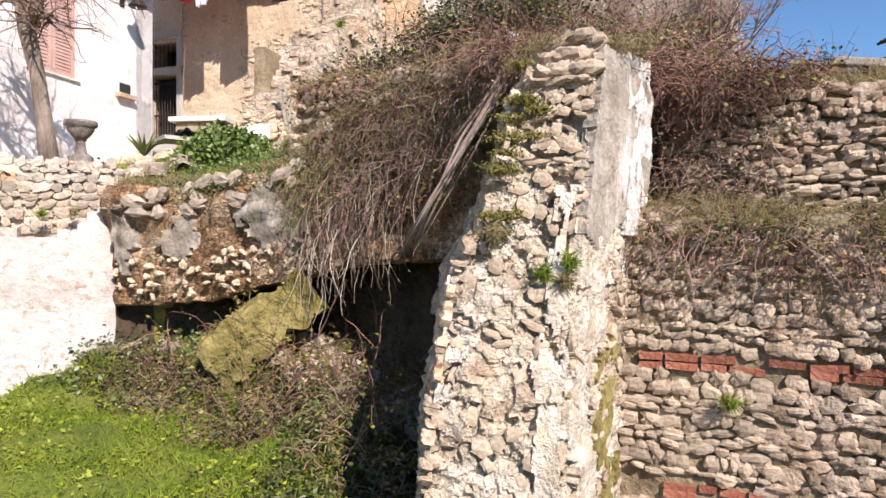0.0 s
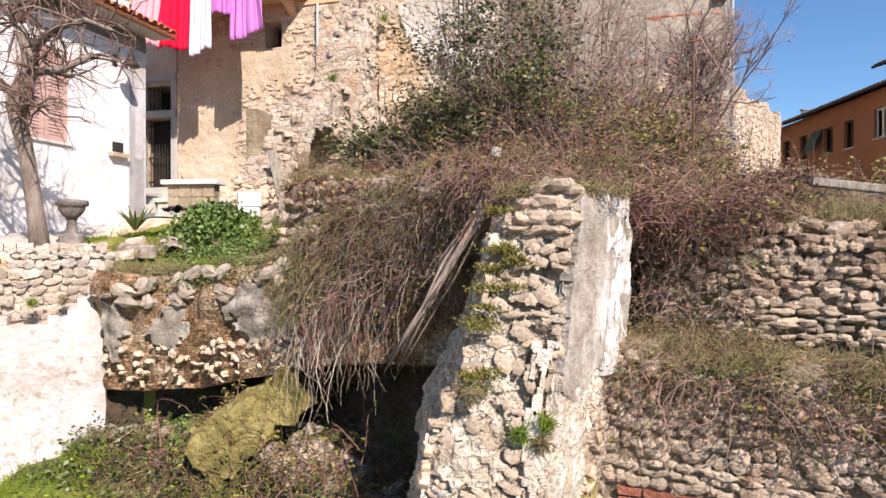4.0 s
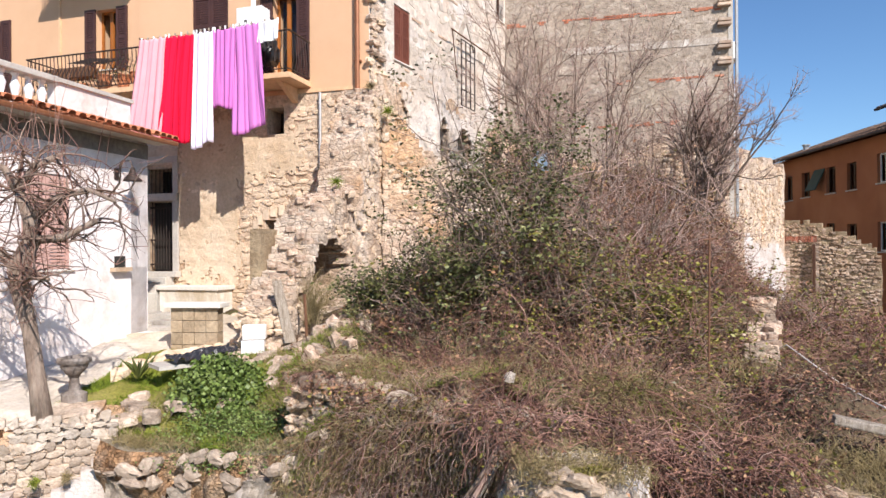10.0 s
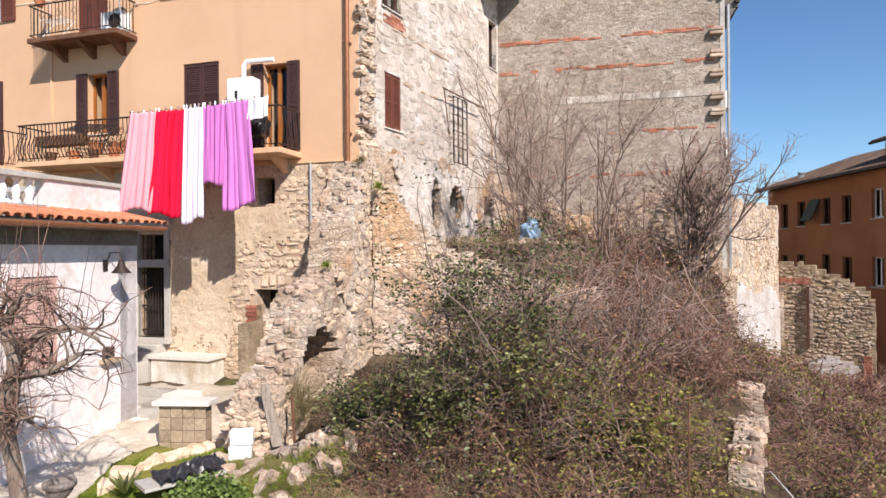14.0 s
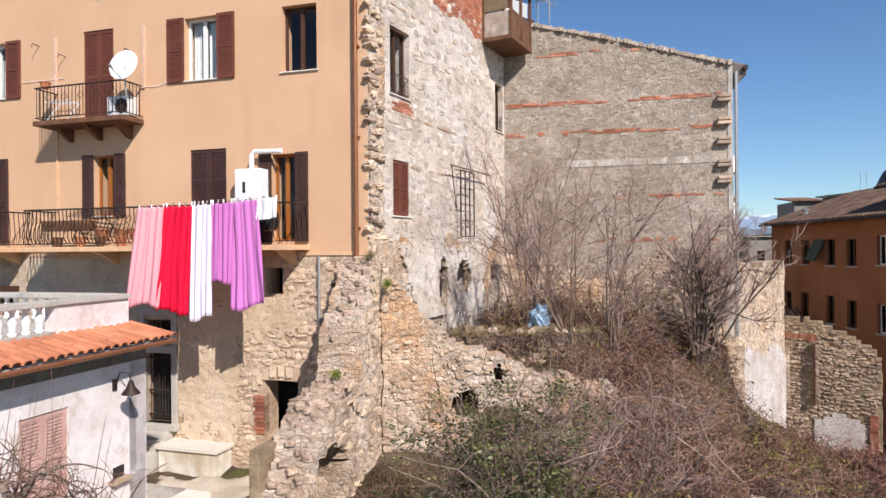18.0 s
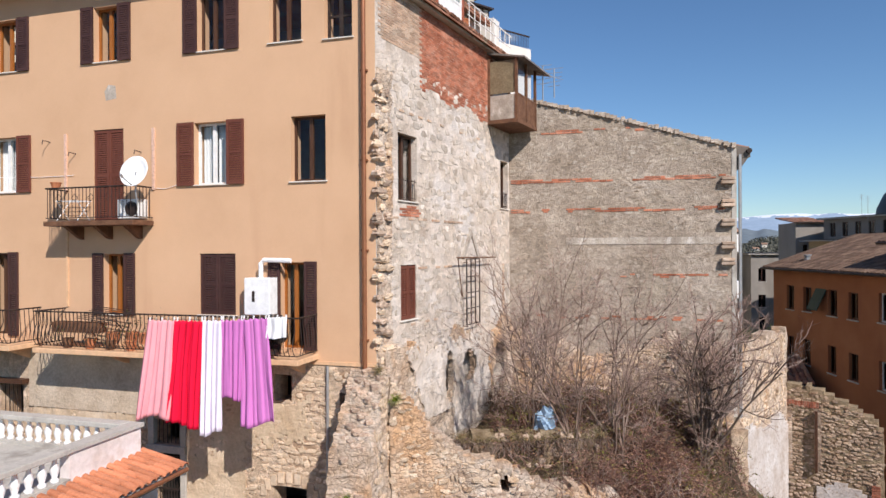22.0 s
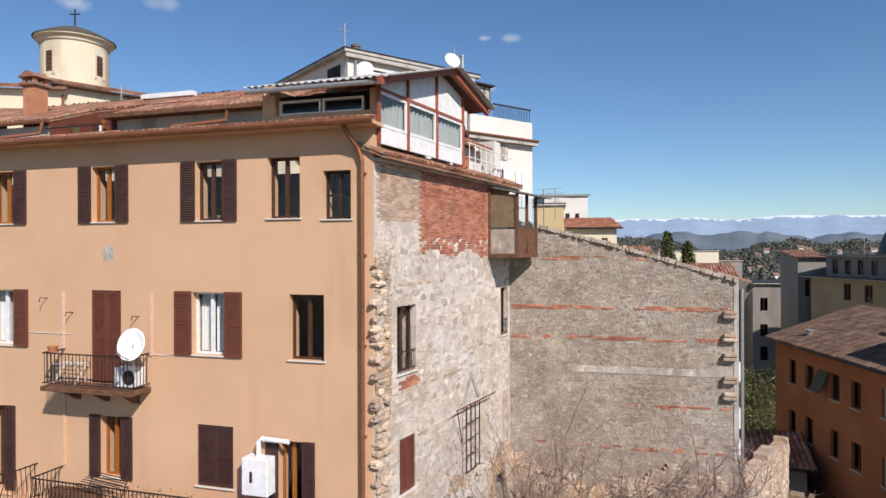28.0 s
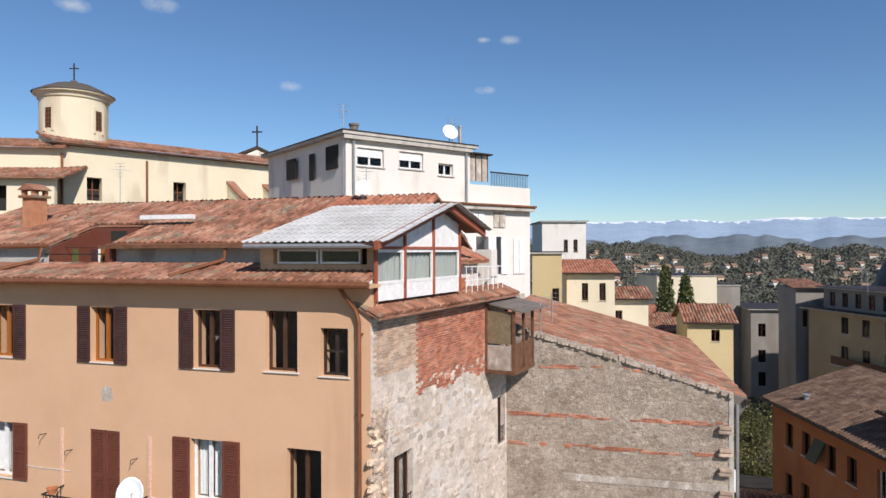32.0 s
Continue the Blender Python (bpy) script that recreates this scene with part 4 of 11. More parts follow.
link("side_pane", Mesh().box(SW, 6.35, 6.36, 0.09, 0.91, 16.0, 17.0), material("dusty_glass", [(0.17, 0.13, 0.08), (0.27, 0.22, 0.14)], scale=2, fine=20, rough=0.25), enc, "dusty pane")
link("roof", Mesh().prism(Frame(*SW.p(8.75, 0, 0)[:2], SW.dy, -SW.dx, flip=True), [(0.0, 17.24), (1.25, 16.98), (1.25, 17.03), (0.0, 17.3)], 0.0, 2.5), DARK_BAND, enc, "dark sheet roof", fix=True)

# ---- gable wall of the rear house ----
rear = thing("rear_house", "old rubble house with brick bands and a sloping tiled roof", "house")
GL = 7.06
gtop = lambda u: 16.28 - (16.28 - 14.35) * (u / GL) ** 1.15
poly = [(0, 2.5), (GL, 2.5)] + [(u, gtop(u)) for u in np.linspace(GL, 0, 14)]
link("gable_wall", Mesh().prism(GW, poly, -0.6, 0.0), GABLE_MORTAR, rear, "grey rubble gable with thin brick bands", fix=True)
FS = Frame(*GW.p(GL, 0, 0)[:2], 0.2408, 0.9705, flip=True)
link("flank_wall", Mesh().box(FS, 0.62, 13.2, -0.6, 0.0, -2.0, 14.2), PLASTER_GREY, rear, "grey rendered flank")
RW = Frame(*GW.p(0, 0, 0)[:2], GW.dx, GW.dy, flip=True)
V, F = [], []
# roof slope falls to the right, seen over the gable
for part_k, (ua, ub) in enumerate(((-0.4, GL + 0.35),)):
    RF = Frame(*GW.p(0, -0.1, 0)[:2], 0.2408, 0.9705)
    # RF: u runs back from the gable, o runs towards the left; the slope rises towards the left
    tiles(RF, 0.0, 13.5, -(GL + 0.42), 0.5, 14.26, 16.4, TILE, "roof_tiles", rear, seed=11, w=0.21)
vr = np.random.default_rng(88)
for k in range(60):
    u = GL * (k + 0.5) / 60
    ob = new("verge_stone", bpy.data.meshes.new("verge_stone"))
    ob.data.from_pydata(*(lambda m: (m.v, [], m.f))(Mesh().box(GW, u - vr.uniform(0.04, 0.075), u + vr.uniform(0.04, 0.075), -0.5, vr.uniform(0.02, 0.13), gtop(u) - 0.06, gtop(u) + vr.uniform(0.03, 0.1))))
    ob.data.materials.append(STONE_GREY)
    ob.parent = rear
# soffit and bracket carry the overhang's shade in their dark colour
link("eave_soffit", Mesh().box(FS, 0.0, 13.0, 0.0, 0.42, 14.02, 14.16), DARK_BAND, rear, "dark timber eave with the overhang's shade in its colour")
link("eave_end", Mesh().prism(GW, [(GL + 0.03, 13.6), (GL + 0.2, 13.75), (GL + 0.42, 14.1), (GL + 0.42, 14.3), (GL + 0.03, 14.4)], -0.3, -0.02), DARK_BAND, rear, "dark eave bracket toned for the overhang's shade", fix=True)
link("eave_gutter", Mesh().tube([GW.p(GL + 0.38, 0.1, 14.2), FS.p(13.3, 0.38, 14.2)], 0.08, 8), IRON, rear)
link("downpipe", Mesh().tube([GW.p(GL + 0.12, 0.02, 14.1), GW.p(GL + 0.1, 0.05, 6.0)], 0.05, 6), ZINC, rear)
link("corner_render", Mesh().box(GW, GL - 0.12, GL + 0.02, -0.3, 0.02, 6, 14.3), CONCRETE, rear)


# ---- balconies and fittings of the stucco front ----
def belly(fr, u, o, z0, z1, out=True, along=None):
    """A bellied baluster as a bent bar."""
    pts = []
    for k, (h, b) in enumerate(((0, 0.02), (0.18, 0.10), (0.38, 0.09), (0.65, 0.0), (1, 0.02))):
        z = z0 + (z1 - z0) * h
        pts.append(fr.p(u + (b if along == "u" else 0), o + (b if along != "u" else 0), z))
    return Mesh().tube(pts, 0.011, 4)


def balcony(fr, u0, u1, depth, z, rail_h, step, bellied, label, slab_mat=STUCCO_TRIM):
    b = thing("balcony", label, "balcony")
    link("slab", Mesh().box(fr, u0, u1, 0.0, depth, z - 0.12, z), slab_mat, b, bevel=0.012)
    for u in np.arange(u0 + 0.4, u1 - 0.2, max(0.9, (u1 - u0) / 3)):
        link("bracket", Mesh().prism(Frame(*fr.p(u, 0, 0)[:2], -fr.s * fr.dy, fr.s * fr.dx, flip=True), [(0, z - 0.45), (0.1, z - 0.42), (depth * 0.8, z - 0.12), (0, z - 0.12)], -0.06, 0.06), slab_mat, b, fix=True)
    rt = [fr.p(u0 + 0.04, 0.0, z + rail_h), fr.p(u0 + 0.04, depth - 0.04, z + rail_h), fr.p(u1 - 0.04, depth - 0.04, z + rail_h), fr.p(u1 - 0.04, 0.0, z + rail_h)]
    for k in range(3):
        link("handrail", Mesh().tube([rt[k], rt[k + 1]], 0.02, 6), IRON, b)
        lo = [Vector(p) - Vector((0, 0, rail_h - 0.08)) for p in (rt[k], rt[k + 1])]
        link("bottom_rail", Mesh().tube(lo, 0.014, 4), IRON, b)
    for u in np.arange(u0 + 0.1, u1 - 0.05, step):
        m = belly(fr, u, depth - 0.05, z + 0.08, z + rail_h) if bellied else Mesh().tube([fr.p(u, depth - 0.04, z + 0.08), fr.p(u, depth - 0.04, z + rail_h)], 0.009, 4)
        link("baluster", m, IRON, b)
    for o in np.arange(0.1, depth - 0.05, step):
        for u in (u0 + 0.04, u1 - 0.04):
            m = Mesh().tube([fr.p(u, o, z + 0.08), fr.p(u + (0.05 if bellied and u > u0 + 1 else -0.05 if bellied else 0), o, z + 0.08 + 0.25 * rail_h), fr.p(u, o, z + rail_h)], 0.01, 4)
            link("baluster", m, IRON, b)
    return b


bal3 = balcony(FA, 5.93, 8.66, 0.70, 11.98, 0.82, 0.11, False, "small balcony with thin iron rails on the stucco front", RUST)
for k in range(5):
    u = 6.15 + 0.5 * k
    link("scroll", Mesh().tube([FA.p(u, 0.62, 12.55), FA.p(u + 0.1, 0.62, 12.65), FA.p(u + 0.2, 0.62, 12.55), FA.p(u + 0.1, 0.62, 12.47), FA.p(u, 0.62, 12.55)], 0.008, 4), IRON, bal3)
bal2 = balcony(FA, 1.42, 8.75, 0.95, 8.86, 0.9, 0.115, True, "long balcony with bellied iron balusters above the rubble base")
bal2b = balcony(FA, 9.5, 12.8, 0.95, 8.86, 0.9, 0.13, True, "balcony with bellied iron balusters and flower boxes")

dish = thing("satellite_dish", "white round satellite dish on a balcony bracket", "satellite dish")
dm = Mesh()
cu, co, cz, rr = 5.86, 0.72, 13.12, 0.35
ax = Vector(FA.p(-0.12, 1, 0.3)) - Vector(FA.p(0, 0, 0))
ax.normalize()
e1 = ax.cross(Vector((0, 0, 1))).normalized()
e2 = ax.cross(e1)
cc = Vector(FA.p(cu, co, cz))
rings = [(0.02, -0.07), (0.15, -0.055), (0.28, -0.02), (rr, 0.03), (rr + 0.01, 0.025), (0.28, -0.035), (0.02, -0.085)]
for r, h in rings:
    for j in range(24):
        w = j * math.pi / 12
        dm.v.append(tuple(cc + e1 * r * math.cos(w) + e2 * r * 1.08 * math.sin(w) + ax * h))
for k in range(len(rings) - 1):
    for j in range(24):
        dm.f.append((k * 24 + j, k * 24 + (j + 1) % 24, (k + 1) * 24 + (j + 1) % 24, (k + 1) * 24 + j))
link("reflector", dm, PIPE_WHITE, dish, smooth=True, fix=True)
link("arm", Mesh().tube([cc - e2 * -rr, cc + e2 * 0.3 + ax * 0.38], 0.012, 5), IRON, dish)
link("receiver", Mesh().tube([cc + e2 * 0.3 + ax * 0.34, cc + e2 * 0.26 + ax * 0.44], 0.03, 8), ZINC, dish)
link("bracket", Mesh().tube([cc - ax * 0.05, cc - ax * 0.05 + Vector((0, 0, -0.5)), Vector(FA.p(5.86, 0.62, 12.3))], 0.02, 6), ZINC, dish)

boiler = thing("wall_boiler", "white wall-hung gas boiler with a white flue", "boiler")
link("casing", Mesh().box(FA, 2.45, 3.12, 0.0, 0.38, 9.75, 10.6), PIPE_WHITE, boiler, bevel=0.02)
link("door_slot", Mesh().box(FA, 2.84, 2.91, 0.38, 0.386, 10.05, 10.3), IRON, boiler, "small dark window")
link("flue", Mesh().tube([FA.p(2.8, 0.18, 10.6), FA.p(2.8, 0.18, 10.92), FA.p(2.72, 0.18, 11.01), FA.p(2.02, 0.18, 10.99)], 0.055, 8), PIPE_WHITE, boiler, "white flue pipe")
for u in (2.6, 2.95):
    link("pipe", Mesh().tube([FA.p(u, 0.1, 9.75), FA.p(u, 0.1, 9.3)], 0.012, 5), ZINC, boiler)

for u in (8.67, 5.92):
    pp = thing("cable_duct", "thin pinkish vertical duct on the stucco front", "duct")
    link("duct", Mesh().box(FA, u - 0.035, u + 0.035, 0.0, 0.04, 12.75, 14.28), material("pink_duct", [(0.62, 0.40, 0.30), (0.7, 0.48, 0.38)], rough=0.6), pp)
link("patch", Mesh().box(FA, 8.6, 8.66, 0.0, 0.035, 9.8, 11.9), STUCCO_TRIM, house)

# pots and clutter on the balconies
def pot(fr, u, o, z, r, h, mat, label, plant=None, seed=0):
    t = thing("plant_pot", label, "plant pot", "balcony pots")
    q = fr.p(u, o, z)
    link("pot", Mesh().lathe(q[0], q[1], [(r * 0.7, z), (r, z + h * 0.9), (r * 1.1, z + h * 0.9), (r * 1.1, z + h), (r * 0.9, z + h), (r * 0.85, z + h * 0.85)], 12), mat, t, smooth=False)
    if plant:
        r2 = np.random.default_rng(seed)
        c = np.array(q) + r2.normal(0, 1, (70, 3)) * (r * 1.0, r * 1.0, r * 0.8) + (0, 0, h + r)
        leaf_mesh("foliage", c, 0.05, plant, t, seed)
    return t


TERRA = flat("terracotta", (0.45, 0.17, 0.08), 0.85)


def leaf_mesh(name, c, size, mat, parent=None, seed=0, flat_=0.35, aspect=0.55, smooth=False):
    """Many small folded leaves, each of two triangles."""
    r = np.random.default_rng(seed)
    n = len(c)
    d = r.normal(0, 1, (n, 3))
    d[:, 2] *= flat_
    d /= np.linalg.norm(d, axis=1)[:, None]
    s = r.normal(0, 1, (n, 3))
    s = np.cross(d, s)
    s /= np.linalg.norm(s, axis=1)[:, None]
    up = np.cross(d, s)
    sz = (size * r.uniform(0.6, 1.4, n))[:, None]
    v = np.stack([c, c + d * sz * 0.5 + s * sz * aspect * 0.5 + up * sz * 0.12, c + d * sz, c + d * sz * 0.5 - s * sz * aspect * 0.5 + up * sz * 0.12], 1).reshape(-1, 3)
    me = bpy.data.meshes.new(name)
    me.vertices.add(n * 4)
    me.vertices.foreach_set("co", v.ravel().astype(np.float32))
    me.loops.add(n * 4)
    me.loops.foreach_set("vertex_index", np.arange(n * 4, dtype=np.int32))
    me.polygons.add(n)
    me.polygons.foreach_set("loop_start", np.arange(0, n * 4, 4, dtype=np.int32))
    me.materials.append(mat)
    me.update(calc_edges=True)
    ob = new(name, me)
    ob.parent = parent
    ob["kind"] = "stuff"
    return ob


for k, u in enumerate((7.9, 7.2, 5.3, 6.0, 6.6)):
    pot(FA, u, 0.7, 8.86, 0.13, 0.24, TERRA if k % 2 else RUST, "small clay pot with a plant on the long balcony", LEAF, k)
pot(FA, 8.4, 0.56, 12.8, 0.12, 0.16, TERRA, "red clay pot on the small balcony rail")
unit = thing("air_conditioner", "grey air conditioner unit standing on the small balcony", "air conditioner")
link("casing", Mesh().box(FA, 6.0, 6.65, 0.12, 0.42, 12.02, 12.5), WHITE_PAINT, unit, bevel=0.02)
link("fan_grille", Mesh().tube([FA.p(6.22, 0.42, 12.26), FA.p(6.22, 0.435, 12.26)], 0.18, 16), IRON, unit)
stand = thing("clothes_rack", "white folding clothes rack on the small balcony", "clothes rack")
for k in range(5):
    link("bar", Mesh().tube([FA.p(7.75, 0.12 + 0.09 * k, 12.5), FA.p(8.5, 0.12 + 0.09 * k, 12.5)], 0.008, 4), PIPE_WHITE, stand)
for u in (7.8, 8.45):
    link("leg", Mesh().tube([FA.p(u, 0.1, 12.0), FA.p(u, 0.5, 12.5)], 0.01, 4), PIPE_WHITE, stand)
    link("leg", Mesh().tube([FA.p(u, 0.5, 12.0), FA.p(u, 0.1, 12.5)], 0.01, 4), PIPE_WHITE, stand)
fan_bag = thing("black_bag", "black bin bag heaped on the long balcony behind the laundry", "bag")
bmm = bmesh.new()
bmesh.ops.create_icosphere(bmm, subdivisions=3, radius=0.34)
for v in bmm.verts:
    v.co *= 1 + 0.35 * noise.noise(v.co * 4)
    v.co.z = max(v.co.z, -0.28)
me = bpy.data.meshes.new("bag")
bmm.to_mesh(me)
bmm.free()
me.materials.append(flat("black_plastic", (0.02, 0.02, 0.022), 0.35))
ob = new("bag", me)
ob.parent = fan_bag
ob.location = FA.p(2.2, 0.6, 9.45)
box1 = thing("flower_trough", "long dark flower trough on the long balcony", "flower box")
link("trough", Mesh().box(FA, 6.9, 8.3, 0.5, 0.8, 9.25, 9.5), RUST, box1, bevel=0.01)

# ---- laundry ----
LA, LB = Vector((-6.62, 14.25, 9.72)), Vector((-3.45, 13.4, 9.85))
rack = thing("washing_line", "washing line on iron arms above the courtyard", "washing line")
link("line", Mesh().tube([LA, (LA + LB) / 2 - Vector((0, 0, 0.05)), LB], 0.006, 4), IRON, rack)
for u, e in ((5.2, LA), (1.75, LB)):
    link("arm", Mesh().tube([Vector(FA.p(u, 0.9, 9.7)), e + (e - Vector(FA.p(u, 0.9, 9.7))) * 0.15], 0.015, 5), IRON, rack)


def hanging(name, label, a, b, length, colour, folds, seed, flare=1.0, skew=0.0, split=None):
    """A cloth pegged along the line from a to b (shares of it), falling in folds; the lower hem flares or skews."""
    t = thing(name, label, "laundry", "laundry on the line")
    r = np.random.default_rng(seed)
    d = (LB - LA).normalized()
    n = Vector((-d.y, d.x, 0)) * -1
    cols, rws = 60, 26
    ph = r.uniform(0, 6, 5)
    V, F = [], []
    w = (b - a) * (LB - LA).length
    for j in range(rws + 1):
        h = j / rws
        for i in range(cols + 1):
            x = i / cols
            xx = x + 0.09 * noise.noise(Vector((x * 3, h * 1.2, seed)))
            wav = (abs(math.sin(xx * folds * 1.9 + ph[0])) ** 0.6 + 0.7 * noise.noise(Vector((x * folds * 1.3, h * 0.8, seed * 3))) + 0.25 * math.sin(xx * folds * 7 + ph[1])) * (0.04 + 0.05 * h)
            ux = x + 0.012 * math.sin(x * 40 + ph[3])
            px = a * (LB - LA).length + (0.5 + (ux - 0.5) * (1 + (flare - 1) * h)) * w + skew * h
            sag = -0.045 * math.sin(math.pi * max(0, min(1, px / (LB - LA).length)))
            drop = length * h * (1 + 0.03 * math.sin(x * 5 + ph[4])) + (0.035 * abs(math.sin(x * folds * 3.1)) if j == 0 else 0)
            V.append(tuple(LA + (LB - LA).normalized() * px + n * wav + Vector((0, 0, sag - drop + (LB.z - LA.z) * 0))))
    for j in range(rws):
        for i in range(cols):
            q = j * (cols + 1) + i
            F.append((q, q + 1, q + cols + 2, q + cols + 1))
    c = link("cloth", (V, F), cloth(name + "_cloth", colour), t, smooth=True)
    md = c.modifiers.new("thick", "SOLIDIFY")
    md.thickness = 0.008
    for k in range(5):
        x = a + (b - a) * (0.06 + 0.22 * k)
        p = LA + (LB - LA) * x
        link("peg", Mesh().box(Frame(p.x, p.y, d.x, d.y), -0.012, 0.012, -0.015, 0.015, p.z - 0.09, p.z + 0.03), WOOD_GREY if k % 2 else PIPE_WHITE, t)
    return t


hanging("pink_curtain", "pale pink curtain hanging in folds from the line", 0.0, 0.215, 2.2, (0.85, 0.36, 0.40), 5, 1, 1.25, -0.24)
hanging("red_curtain", "bright red curtain hanging in folds from the line", 0.215, 0.43, 2.3, (0.75, 0.008, 0.045), 7, 2, 1.2, -0.16)
hanging("white_cloth", "white and lilac cloth hanging on the line", 0.43, 0.57, 2.45, (0.80, 0.72, 0.85), 3, 3, 1.1, -0.04)
hanging("purple_curtain", "purple curtain bunched into a loop on the line", 0.565, 0.74, 1.7, (0.55, 0.175, 0.47), 4, 4, 0.85, 0.0)
hanging("purple_curtain", "purple curtain hanging long and wind-blown from the line", 0.70, 0.90, 2.25, (0.58, 0.195, 0.50), 5, 5, 1.3, 0.12)
hanging("white_garment", "small white garments pegged at the end of the line", 0.90, 1.04, 0.45, (0.82, 0.82, 0.83), 2, 6, 1.1, 0.0)
for k, (u, o) in enumerate(((4.3, 0.55), (4.75, 0.6), (5.3, 0.55), (5.7, 0.62), (6.15, 0.5), (6.6, 0.62))):
    pot(FA, u, o, 9.0 + 0.02, 0.13 + 0.02 * (k % 3), 0.26, TERRA, "clay flower pot on the long balcony", LEAF_DRY if k % 2 else LEAF, 60 + k)
air = thing("clothes_airer", "black tilted clothes airer on the long balcony", "airer")
for k in range(9):
    link("rod", Mesh().tube([FA.p(6.3 + 0.02 * k, 0.3 + 0.06 * k, 9.75 - 0.03 * k), FA.p(7.4 + 0.02 * k, 0.3 + 0.06 * k, 9.85 - 0.03 * k)], 0.012, 4), IRON, air)
for u in (6.35, 7.4):
    link("leg", Mesh().tube([FA.p(u, 0.3, 9.8), FA.p(u, 0.75, 9.0)], 0.014, 4), IRON, air)
    link("leg", Mesh().tube([FA.p(u, 0.8, 9.55), FA.p(u, 0.25, 9.0)], 0.014, 4), IRON, air)

# ---- ground-floor door and low windows of the rubble base ----
door = thing("door_1", "dark iron-grille door in a pale stone surround under a transom", "door", kind="structure")
sur = [(5.0, 5.16, 4.5, 7.2), (5.94, 6.1, 4.5, 7.2)]
for a in sur:
    link("jamb", Mesh().box(FA, a[0], a[1], -0.1, 0.05, a[2], a[3]), CONCRETE, door, "pale stone jamb", bevel=0.01)
link("lintel", Mesh().box(FA, 5.0, 6.1, -0.1, 0.07, 7.2, 7.36), CONCRETE, door, bevel=0.01)
link("transom_bar", Mesh().box(FA, 5.0, 6.12, -0.1, 0.09, 6.27, 6.45), CONCRETE, door, bevel=0.01)
link("leaf", Mesh().box(FA, 5.18, 5.92, -0.32, -0.27, 4.56, 6.25), DARK, door, "dark door leaf")
for k in range(9):
    u = 5.22 + k * 0.0825
    link("bar", Mesh().tube([FA.p(u, -0.12, 4.58), FA.p(u, -0.12, 6.25)], 0.01, 5), IRON, door)
for z in (4.7, 5.3, 6.1):
    link("rail", Mesh().box(FA, 5.17, 5.93, -0.14, -0.1, z, z + 0.04), IRON, door)
for k in range(6):
    u = 5.28 + k * 0.12
    link("transom_grille_bar", Mesh().tube([FA.p(u, -0.1, 6.47), FA.p(u, -0.1, 7.06)], 0.009, 5), IRON, door)
link("sill", Mesh().box(FA, 4.95, 6.15, -0.2, 0.18, 4.42, 4.55), CONCRETE, door, bevel=0.01)
link("lintel_stone", Mesh().box(FA, 9.95, 11.2, -0.05, 0.2, 7.74, 7.86), WOOD, house)
for k in range(6):
    link("window_bar", Mesh().tube([FA.p(10.2 + k * 0.14, -0.1, 6.76), FA.p(10.2 + k * 0.14, -0.1, 7.72)], 0.009, 5), IRON, house)

# brick jamb and voussoirs of the low arched window
arch = thing("arched_opening", "low dark opening with a rubble arch and red brick jamb", "opening", kind="structure")
for k in range(9):
    a = math.pi * (0.12 + 0.76 * k / 8)
    q = (2.18 + 0.72 * math.cos(a), 5.42 + 0.55 * math.sin(a))
    link("voussoir", Mesh().box(FA, q[0] - 0.07, q[0] + 0.07, -0.1, 0.04, q[1] - 0.12, q[1] + 0.12), STONE, arch)
for k in range(10):
    link("brick", Mesh().box(FA, 2.62, 2.85 + 0.05 * (k % 2), -0.2, 0.03, 4.5 + k * 0.09, 4.575 + k * 0.09), BRICK, arch)
vp = thing("vertical_pipe", "pale grey pipe down the rubble base wall", "pipe")
link("pipe", Mesh().tube([FA.p(1.18, 0.05, 8.6), FA.p(1.18, 0.05, 5.6)], 0.035, 8), ZINC, vp)

# iron grating box on the side wall
gr = thing("window_cage", "rusty iron cage over a bricked window on the side wall", "grille")
for u in (4.35, 4.65, 4.95, 5.25):
    link("bar", Mesh().tube([SW.p(u, 0.18, 9.1), SW.p(u, 0.18, 10.95)], 0.02, 5), IRON, gr)
for z in (9.1, 9.55, 10.0, 10.45, 10.95):
    link("crossbar", Mesh().tube([SW.p(4.35, 0.18, z), SW.p(5.25, 0.18, z)], 0.016, 5), IRON, gr)
for u, z in ((4.45, 9.05), (5.35, 9.05), (4.45, 10.85), (5.35, 10.85)):
    link("tie", Mesh().tube([SW.p(u, 0.0, z), SW.p(u, 0.18, z)], 0.012, 5), RUST, gr)
link("top_bar", Mesh().tube([SW.p(3.6, 0.25, 11.0), SW.p(6.3, 0.25, 10.98)], 0.022, 6), RUST, gr)
link("strut", Mesh().tube([SW.p(4.4, 0.02, 9.9), SW.p(3.65, 0.25, 11.0)], 0.016, 5), RUST, gr)

hood = thing("chimney_scar", "pale gabled scar of an old flue above the window cage", "wall scar")
link("slope", Mesh().prism(SW, [(4.35, 10.98), (4.55, 10.98), (5.0, 11.62), (5.45, 10.98), (5.65, 10.98), (5.05, 11.8), (4.95, 11.8)], -0.02, 0.05), PLASTER_GREY, hood, fix=True)
link("fill", Mesh().prism(SW, [(4.55, 10.98), (5.45, 10.98), (5.0, 11.62)], -0.02, 0.015), MORTAR_PALE, hood, fix=True)
bo = thing("bricked_doorway", "narrow walled-up doorway with a brick edge in the side wall", "doorway", kind="structure")
link("infill", Mesh().box(SW, 7.58, 8.02, -0.02, 0.012, 9.1, 10.75), PLASTER_GREY, bo)
